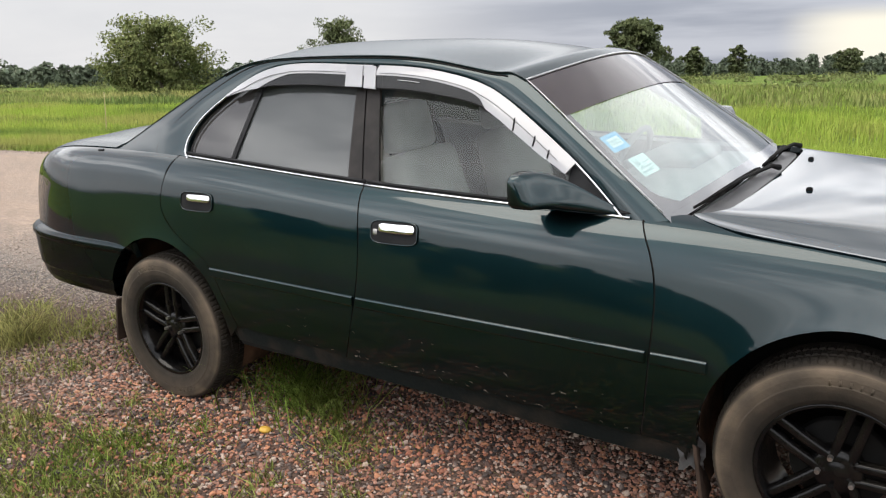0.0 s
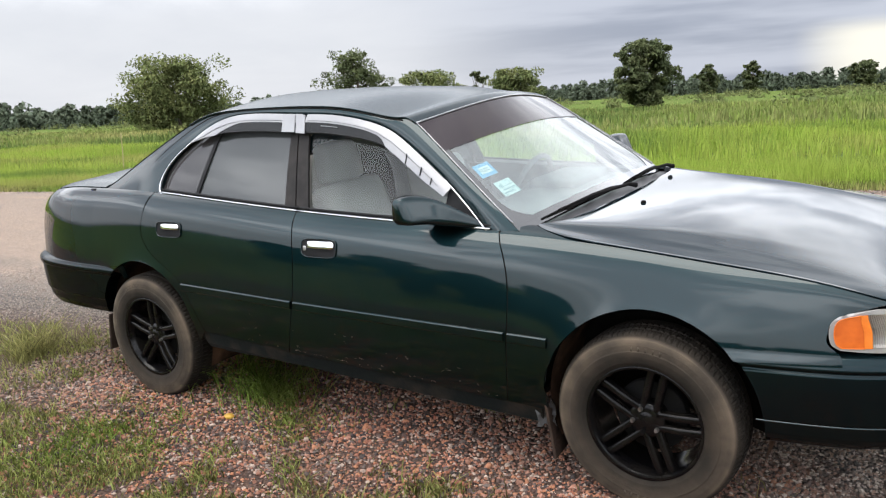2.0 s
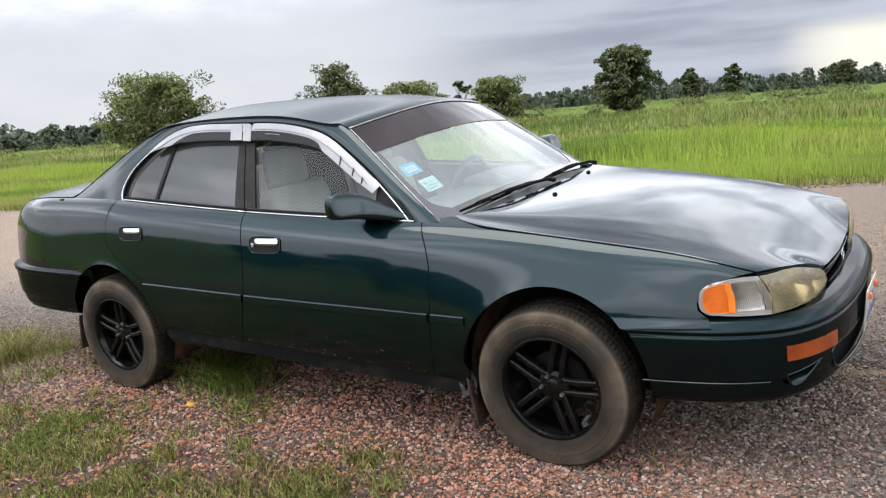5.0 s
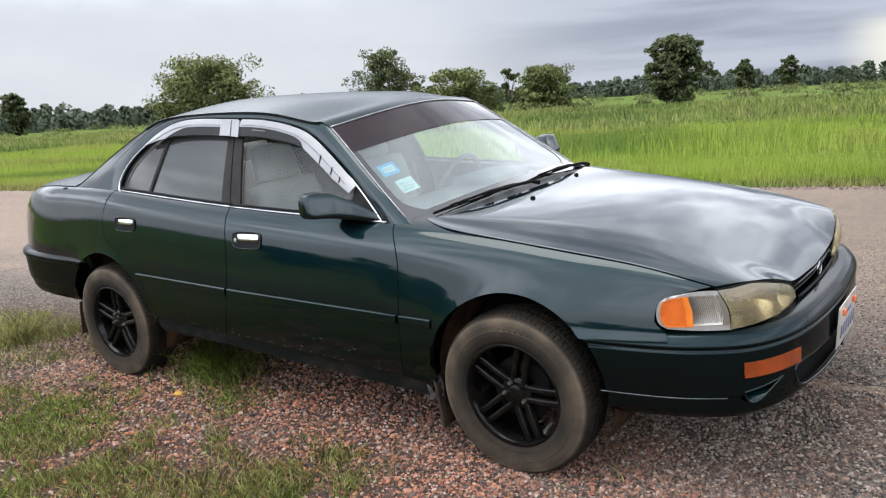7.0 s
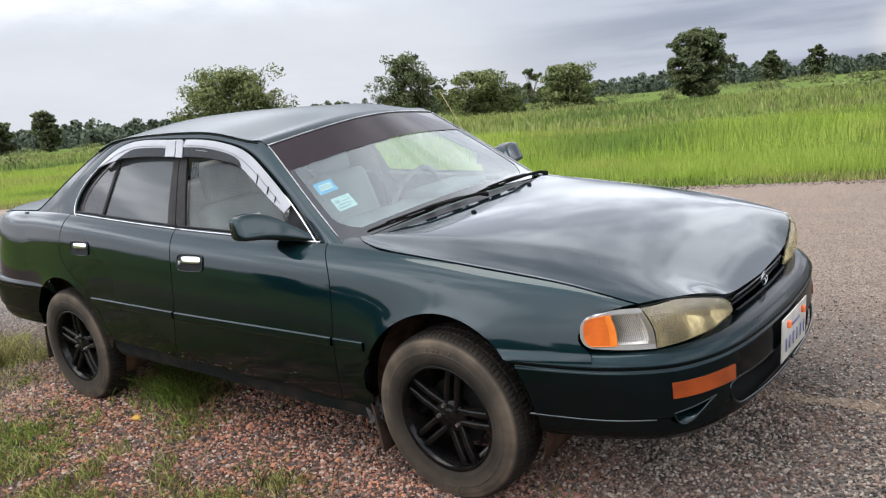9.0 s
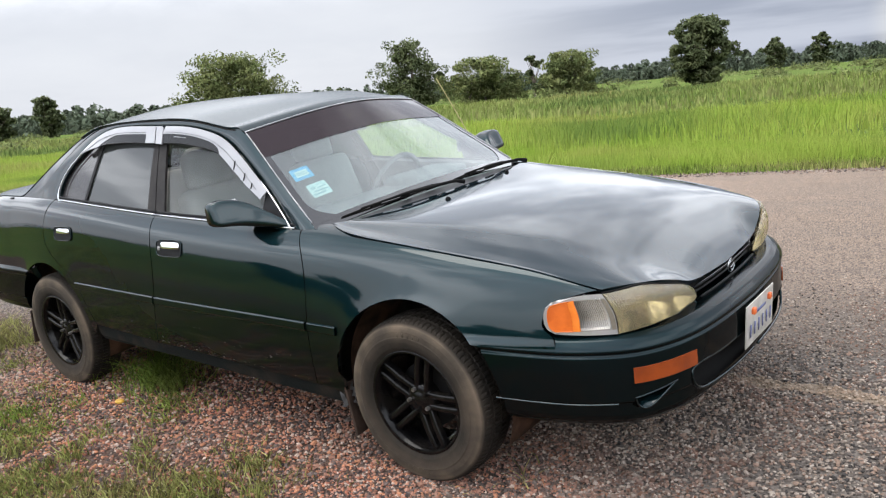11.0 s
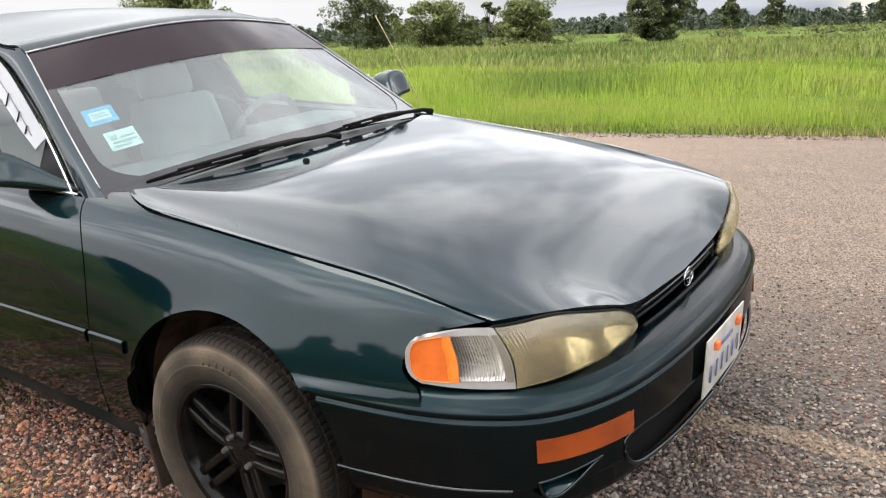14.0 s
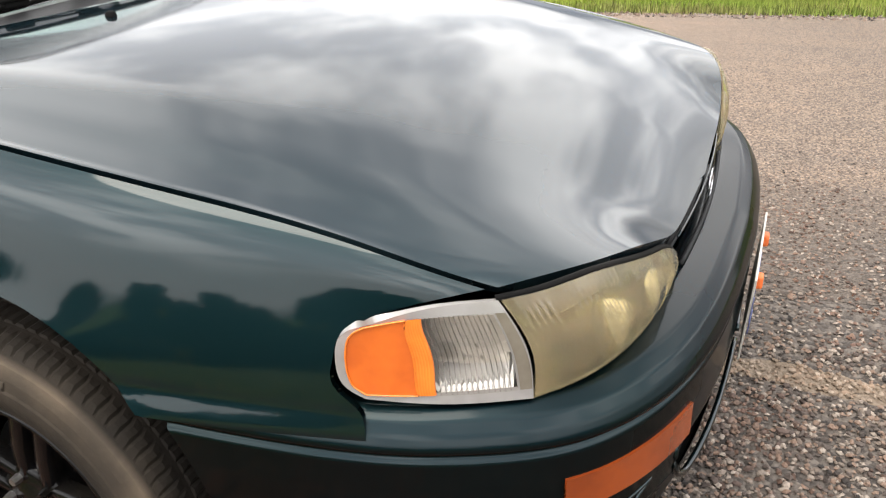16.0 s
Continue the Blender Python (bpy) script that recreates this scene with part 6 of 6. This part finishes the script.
def chippings():
    """Fine gravel in front of the car, which thins out on to the road."""
    xs, ys = [], []
    for n, x0, x1, q0, q1 in ((56000, -0.3, 3.2, -1.3, 2.3), (24000, -6.6, -0.3, 0.2, 2.0), (52000, -3.9, 0.8, -1.8, 0.4)):
        x, y = scatter(n, x0, x1, q0, q1)
        q = y - ROAD_TURN * x
        keep = rng.uniform(0, 1, n) < np.clip((1.75 - q) / 1.3 + 0.45 * wavy(x, y, 1.1, 4.4), 0.06, 1) * np.where(grass_amount(x, y) > 0.5, 0.5, 1.0)
        xs.append(x[keep]), ys.append(y[keep])
    x, y = np.concatenate(xs), np.concatenate(ys)
    size = (0.0042 + 0.0056 * rng.beta(1.3, 2.4, len(x))) * np.interp(x, [-0.8, 0.8], [1.2, 1.1])
    return gravel("fine_gravel", x, y, size, "fine loose pink and grey chippings that thin out on the road", False)


chippings()
xr, yr = scatter(5000, -16, 7, FAR_EDGE - 0.45, FAR_EDGE + 0.15)
gravel("road_chippings", xr, yr, rng.uniform(0.008, 0.02, 5000), "loose chippings along the far road edge", False)


# grass: bent blades
def blades(name, x, y, high, wide, mat, label, lean=0.35, z=None):
    n = len(x)
    a, b = rng.uniform(0, 2 * math.pi, n), rng.uniform(0, 2 * math.pi, n)
    d = np.stack([np.cos(a), np.sin(a), 0 * a], -1)
    bend = np.stack([np.cos(b), np.sin(b), 0 * b], -1) * (high * lean * rng.uniform(0.2, 1.6, n))[:, None]
    root = np.stack([x, y, (ground_z(x, y) if z is None else z) - 0.005], -1)
    up = np.array([0, 0, 1.0])
    h = high[:, None] * up
    w = (wide / 2)[:, None] * d
    P = np.stack([root - w, root + w, root + h * 0.55 + bend * 0.3 - w * 0.8, root + h * 0.55 + bend * 0.3 + w * 0.8, root + h * 0.95 + bend], 1)
    F = np.array([[0, 1, 3], [0, 3, 2], [2, 3, 4]])[None] + (np.arange(n) * 5)[:, None, None]
    F = F.reshape(-1, 3)
    me = bpy.data.meshes.new(name)
    me.vertices.add(n * 5)
    me.vertices.foreach_set("co", P.reshape(-1))
    me.loops.add(F.size)
    me.loops.foreach_set("vertex_index", F.reshape(-1).astype(np.int32))
    me.polygons.add(len(F))
    me.polygons.foreach_set("loop_start", np.arange(0, F.size, 3, dtype=np.int32))
    me.update(calc_edges=True)
    me.materials.append(mat)
    # soft shading: the blades take the light mostly from above
    soft = np.repeat(np.stack([0.40 * bend[:, 0] / (high + 1e-6) + rng.normal(0, 0.14, n), 0.40 * bend[:, 1] / (high + 1e-6) + rng.normal(0, 0.14, n), np.ones(n)], -1), 5, 0)
    me.shade_smooth()
    me.normals_split_custom_set_from_vertices([tuple(v) for v in soft])
    return tagged(new(name, me), label, "grass", kind="stuff")


def near_turf():
    for n, x0, x1, q0, q1 in ((52000, -7.5, 0.6, -2.9, 0.2), (54000, -3.8, 0.4, -2.3, -0.9)):
        x, y = scatter(n, x0, x1, q0, q1)
        g = grass_amount(x, y)
        keep = rng.uniform(0, 1, n) < np.clip(1.3 * (g * 1.0 + 0.9 * wavy(x, y, 2.0, 3.1) + 1.0 * wavy(x, y, 6.0, 1.7) - 0.28), 0.010 * (x < -0.3), 0.85)
        keep &= rng.uniform(0, 1, n) < np.clip((0.5 - x) / 1.4, 0.0, 1)
        x, y = x[keep], y[keep]
        high = rng.uniform(0.025, 0.09, len(x)) * (1 + 0.6 * wavy(x, y, 1.3, 9.0))
        blades("shoulder_grass", x, y, high, rng.uniform(0.0035, 0.0075, len(x)), TURF, "short patchy grass on the road shoulder", 0.8)


near_turf()


def tuft(x, y, n, high, spread, wide=0.005):
    a, r = rng.uniform(0, 2 * math.pi, n), np.abs(rng.normal(0, spread, n))
    return blades("grass_tuft", x + r * np.cos(a), y + r * np.sin(a), rng.uniform(0.3, 0.85, n) * high, rng.uniform(0.6, 1.2, n) * wide, TURF, "tuft of green grass on the gravel", 1.25)


for args in ((-2.12, -0.58, 600, 0.26, 0.17), (-1.93, -0.66, 300, 0.20, 0.12), (-2.40, -0.42, 60, 0.48, 0.05), (-1.69, -0.83, 170, 0.11, 0.12), (-2.52, -1.19, 180, 0.09, 0.12), (-1.01, -0.99, 80, 0.06, 0.08), (-0.75, -0.99, 60, 0.06, 0.08), (-2.11, -1.27, 160, 0.08, 0.12), (-3.96, -0.80, 120, 0.42, 0.06), (-1.98, -0.62, 160, 0.13, 0.12), (-1.72, -0.80, 170, 0.10, 0.12), (-1.55, -0.95, 120, 0.09, 0.10), (-3.95, -0.72, 260, 0.30, 0.10), (-3.75, -0.52, 220, 0.13, 0.16), (-3.25, -0.55, 160, 0.12, 0.12), (-4.3, -0.62, 260, 0.16, 0.2), (0.36, -0.69, 14, 0.12, 0.02), (0.05, -1.12, 90, 0.06, 0.10), (-0.55, -1.05, 90, 0.05, 0.12), (-3.35, -0.85, 150, 0.10, 0.12), (-2.75, -0.98, 120, 0.09, 0.12), (-2.25, -1.02, 110, 0.08, 0.10), (0.9, -0.92, 30, 0.05, 0.06)):
    tuft(*args)

# the fallen fruit
bm = bmesh.new()
bmesh.ops.create_uvsphere(bm, u_segments=10, v_segments=6, radius=1)
bmesh.ops.transform(bm, matrix=pose(-2.03, -0.90, float(ground_z(-2.03, -0.90)) + 0.022, 12, 8, 30) @ Matrix.Diagonal((0.026, 0.020, 0.012, 1)), verts=bm.verts)
tagged(part("fallen_fruit", bm, material("yellow_fruit", (0.50, 0.30, 0.04), 0.5, 0, (0.40, 0.22, 0.03), 30.0), None), "small yellow fallen fruit on the gravel", "fruit")


def tall_grass():
    for name, n, x0, x1, q0, q1, h0, h1, w0, w1, mat in (("verge_grass", 40000, -26, 9, FAR_EDGE - 0.12, FAR_EDGE + 1.5, 0.05, 0.20, 0.008, 0.016, TURF), ("tall_field_grass", 120000, -32, 9, FAR_EDGE + 0.8, FAR_EDGE + 8, 0.28, 0.58, 0.007, 0.015, TALL), ("tall_field_grass", 60000, -55, 12, FAR_EDGE + 8, FAR_EDGE + 26, 0.35, 0.70, 0.020, 0.04, TALL), ("far_field_grass", 50000, -130, 20, FAR_EDGE + 26, FAR_EDGE + 80, 0.35, 0.8, 0.06, 0.14, DULL)):
        x, y = scatter(n, x0, x1, q0, q1)
        q = y - ROAD_TURN * x
        lush = 0.75 + 0.55 * wavy(x, y, 0.16, 5.0) + 0.25 * wavy(x, y, 0.7, 2.0)
        grow = np.clip((q - FAR_EDGE) / 1.8, 0.25, 1) if h1 > 0.3 else 1.0
        blades(name, x, y, rng.uniform(h0, h1, n) * np.clip(lush, 0.35, 1.3) * grow, rng.uniform(w0, w1, n), mat, {"verge_grass": "short verge grass along the road", "tall_field_grass": "tall bright green field grass", "far_field_grass": "green and straw-coloured meadow grass"}[name], 0.22)


tall_grass()
xm, ym = scatter(12000, -13, 10, -13, -2.7)
keep = rng.uniform(0, 1, 12000) < np.clip((-2.7 - ym + ROAD_TURN * xm) / 0.9, 0, 1)
blades("meadow_grass", xm[keep], ym[keep], rng.uniform(0.06, 0.26, keep.sum()), rng.uniform(0.012, 0.03, keep.sum()), TURF, "rough meadow grass beside the shoulder", 0.5)


# thin bamboo sticks in the field
STICK = material("dry_bamboo", (0.42, 0.36, 0.17), 0.6, 0, (0.30, 0.25, 0.11), 14.0)


def stick(x, y, tip, rad, label):
    foot = np.array([x, y, float(ground_z(x, y)) - 0.03])
    pts = line([foot, foot + (np.array(tip) - foot) * 0.5 + [0.02, 0, 0.03], tip], 9)
    tagged(tube("bamboo_stick", pts, np.linspace(rad, rad * 0.55, 9), STICK, None, label, n=6), label, "stick")


stick(-7.25, 10.05, (-7.93, 9.50, 1.70), 0.013, "thin yellow bamboo stick leaning in the field grass")
stick(-22.7, 13.2, (-22.62, 13.2, 0.98), 0.022, "short pale bamboo stick upright in the field grass")


# ---- trees ----
def leaf_mesh(name, P, out, size, mat, parent=None, label=""):
    """Small bent leaves at P, lit as if they faced out."""
    n = len(P)
    a = rng.normal(size=(n, 3))
    a /= np.linalg.norm(a, axis=1, keepdims=True)
    b = np.cross(a, rng.normal(size=(n, 3)))
    b /= np.linalg.norm(b, axis=1, keepdims=True)
    s = (size * rng.uniform(0.6, 1.3, n))[:, None]
    V = np.stack([P - a * s, P + b * s * 0.5, P + a * s, P - b * s * 0.5], 1)
    me = bpy.data.meshes.new(name)
    me.vertices.add(n * 4)
    me.vertices.foreach_set("co", V.reshape(-1))
    me.loops.add(n * 4)
    me.loops.foreach_set("vertex_index", np.arange(n * 4, dtype=np.int32))
    me.polygons.add(n)
    me.polygons.foreach_set("loop_start", np.arange(0, n * 4, 4, dtype=np.int32))
    me.update(calc_edges=True)
    me.materials.append(mat)
    me.shade_smooth()
    nn = out + rng.normal(0, 0.2, (n, 3))
    me.normals_split_custom_set_from_vertices([tuple(v) for v in np.repeat(nn / np.linalg.norm(nn, axis=1, keepdims=True), 4, 0)])
    ob = new(name, me)
    ob.parent = parent
    return tagged(ob, label)


EYE = (1.3, -3.3)


def spot(az, dist):
    return EYE[0] + dist * math.cos(math.radians(az)), EYE[1] + dist * math.sin(math.radians(az))


def tree(az, dist, high, wide, label, clumps=46, leaves=110, mat=None, foot=0.16, leaf=0.25, top=0.5, lean=0.0):
    """A tree: tapered trunk, limbs out to the clumps, and a crown of many leaves in uneven clumps."""
    x, y = spot(az, dist)
    root = new("tree")
    root.location = (x, y, float(ground_z(x, y)) - 0.05)
    tagged(root, label, "tree" if high > 2.2 else "bush", group="field trees" if dist > 50 else "roadside bushes")
    low = high * foot
    # boughs stand out from the middle unevenly; clumps of leaves sit on them
    boughs = max(5, clumps // 9)
    B, BR = [], []
    for k in range(boughs):
        a, u = 2.4 * k + rng.uniform(-0.5, 0.5), (k + rng.uniform(0.2, 0.8)) / boughs
        w = wide / 2 * max(1 - abs(u - top) ** 1.8 * 1.9, 0.08) * rng.uniform(0.28, 0.76)
        B.append((w * math.cos(a) + lean * u, w * math.sin(a), low + (high - low) * (0.04 + 0.90 * u)))
        BR.append(wide * rng.uniform(0.18, 0.28))
    B, BR = np.array(B), np.array(BR)
    of = np.arange(clumps) % boughs
    bd = rng.normal(size=(clumps, 3)) + [0, 0, 0.25]
    bd /= np.linalg.norm(bd, axis=1, keepdims=True)
    C = B[of] + bd * (BR[of] * rng.uniform(0.3, 1.05, clumps))[:, None] * np.array([1, 1, 0.7])
    C[:, 2] = np.clip(C[:, 2], low * 0.8 + 0.02 * high, high * 1.02)
    R = wide * rng.uniform(0.048, 0.098, clumps)
    n = clumps * leaves
    k = np.repeat(np.arange(clumps), leaves)
    d = rng.normal(size=(n, 3))
    d /= np.linalg.norm(d, axis=1, keepdims=True)
    P = C[k] + d * (R[k] * rng.uniform(0.3, 1.1, n) ** 0.6)[:, None] * np.array([1.2, 1.2, 0.75])
    P[:, 2] = np.maximum(P[:, 2], 0.02)
    centre = np.array([0, 0, low + (high - low) * 0.4])
    out = 0.6 * (P - centre) / (wide / 2) + 0.7 * bd[k] + 0.45 * d + [0, 0, 0.3]
    leaf_mesh("crown", P, out, leaf, mat or LEAF, root, "dense green crown")
    verts, faces = [], []

    def limb(a, b, r0, r1, sag):
        pts = np.stack([a + (b - a) * t + np.array([0, 0, sag * math.sin(math.pi * t)]) for t in np.linspace(0, 1, 6)])
        base = len(verts)
        for p, r in zip(pts, np.linspace(r0, r1, 6)):
            verts.extend([p + r * np.array([math.cos(t), math.sin(t), 0]) for t in np.linspace(0, 2 * math.pi, 7)[:-1]])
        faces.extend([(base + i * 6 + j, base + i * 6 + (j + 1) % 6, base + (i + 1) * 6 + (j + 1) % 6, base + (i + 1) * 6 + j) for i in range(5) for j in range(6)])

    t = high * 0.028
    fork = np.array([lean * 0.2, 0, max(low * 1.1, high * 0.22)])
    limb(np.zeros(3), fork, t * 1.2, t * 0.8, 0)
    ends = C[rng.permutation(clumps)[: min(clumps // 2, 16)]]
    apart = high > 5 and dist < 150
    if apart:
        put_mesh("trunk", verts, faces, BARK, root, "brown trunk")
    for c in ends:
        if apart:
            verts, faces = [], []
        limb(fork, c, t * 0.5, t * 0.12, 0.05 * high)
        if apart:
            put_mesh("limb", verts, faces, BARK, root)
    if not apart:
        put_mesh("trunk", verts, faces, BARK, root, "forked brown trunk")
    return root


tree(141.3, 110, 8.3, 16.5, "broad spreading green tree in the field", 190, 110, foot=0.05, top=0.45, leaf=0.2)
tree(129.6, 130, 9.6, 12.0, "tall rounded green tree in the field", 150, 100, LEAF_DARK, foot=0.04, leaf=0.2)
tree(124.7, 120, 5.7, 13.5, "low wide green tree in the field", 140, 100, foot=0.02, top=0.35, leaf=0.2)
tree(125.8, 117, 3.4, 3.6, "round green shrub beside a tree", 30, 60, foot=0.02)
tree(121.4, 140, 7.6, 3.4, "narrow dark drooping tree", 48, 70, LEAF_DARK, foot=0.02)
tree(119.2, 120, 5.6, 11.0, "low wide green tree in the field", 130, 100, foot=0.03, top=0.45, leaf=0.2)
tree(120.4, 110, 2.0, 2.2, "small round bush in the grass", 20, 50, foot=0.0)
tree(110.5, 104, 7.6, 7.8, "solitary rounded field tree", 230, 110, LEAF_DARK, foot=0.02, top=0.5, leaf=0.19)
tree(106.4, 330, 10.8, 9.0, "distant tree at the field's edge", 130, 60, LEAF_DARK, foot=0.05, leaf=0.42)
tree(103.7, 330, 11.0, 8.0, "distant tree at the field's edge", 130, 60, LEAF_DARK, foot=0.05, leaf=0.42)
tree(97.3, 330, 9.0, 10.0, "distant tree at the field's edge", 130, 60, LEAF_DARK, foot=0.05, leaf=0.42)
tree(152.9, 210, 9.2, 8.0, "distant leafy tree at the field's edge", 130, 60, LEAF_DARK, foot=0.05, leaf=0.33)
tree(155.8, 200, 8.0, 8.0, "distant leafy tree at the field's edge", 130, 60, LEAF_DARK, foot=0.05, leaf=0.33)
tree(134.6, 330, 7.5, 7.0, "distant tree at the field's edge", 36, 60, LEAF_DARK, leaf=0.45)


def far_wood():
    P, out = [], []
    for az in np.arange(60, 300, 0.42):
        for row in range(3):
            d = rng.uniform(360, 430) + 60 * row
            if 138 < az < 300:
                d -= 90
            x, y = spot(az + rng.uniform(-0.3, 0.3), d)
            if row == 2:
                d -= 150
            h = (rng.uniform(5.6, 9.6) if row < 2 else rng.uniform(3.2, 5.2)) * (1 + 0.35 * noise.noise((az * 0.35, row, 0.5)))
            if az > 138:
                h *= 0.9
            w = rng.uniform(5, 9)
            n = 250 if az < 160 else 18
            u = rng.uniform(0, 1, n)
            a, r = rng.uniform(0, 2 * math.pi, n), np.sqrt(rng.uniform(0, 1, n)) * w / 2 * np.sqrt(np.clip(1.05 - u**2.2, 0.02, 1))
            p = np.stack([x + r * np.cos(a), y + r * np.sin(a), -0.4 + h * u], -1)
            P.append(p)
            out.append(np.stack([np.cos(a) * 0.7, np.sin(a) * 0.7, u * 1.2 - 0.1], -1))
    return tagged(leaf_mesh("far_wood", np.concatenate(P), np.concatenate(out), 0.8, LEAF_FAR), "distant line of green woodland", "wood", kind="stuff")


far_wood()


def mirrored_thicket():
    """Unseen thicket added behind the walk so that the car's side mirrors it dark."""
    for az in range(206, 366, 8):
        tree(az + rng.uniform(-3, 3), rng.uniform(4.6, 6.2), rng.uniform(0.6, 1.0), rng.uniform(1.6, 2.4), "unseen low dark bush added for the car's side to mirror", 18, 90, LEAF_SHADE, foot=0.0, leaf=0.09, top=0.3)
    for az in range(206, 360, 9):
        tree(az + rng.uniform(-3, 3), rng.uniform(8, 12), rng.uniform(1.0, 1.9), rng.uniform(2.4, 4.0), "unseen dense dark bush added for the car's side to mirror", 26, 100, LEAF_SHADE, foot=0.0, leaf=0.12, top=0.3)


mirrored_thicket()


def bushes():
    """Low scrub and weeds in the far field."""
    P, out = [], []
    for _ in range(170):
        az, d = rng.uniform(96, 156), rng.uniform(75, 300)
        if d < 130 and rng.uniform() < 0.6:
            continue
        x, y = spot(az, d)
        h, w = rng.uniform(0.5, 1.3) * (1 + d / 350), rng.uniform(1.0, 4.0) * (1 + d / 300)
        n = 140
        a, r, u = rng.uniform(0, 2 * math.pi, n), np.sqrt(rng.uniform(0, 1, n)) * w / 2, rng.uniform(0, 1, n)
        P.append(np.stack([x + r * np.cos(a), y + r * np.sin(a), -0.35 + h * u * np.sqrt(np.clip(1 - (2 * r / w) ** 2, 0.05, 1))], -1))
        out.append(np.stack([np.cos(a) * 0.5, np.sin(a) * 0.5, np.ones(n)], -1))
    return tagged(leaf_mesh("field_scrub", np.concatenate(P), np.concatenate(out), 0.22, LEAF), "low green scrub scattered in the field", "bush", kind="stuff")


bushes()
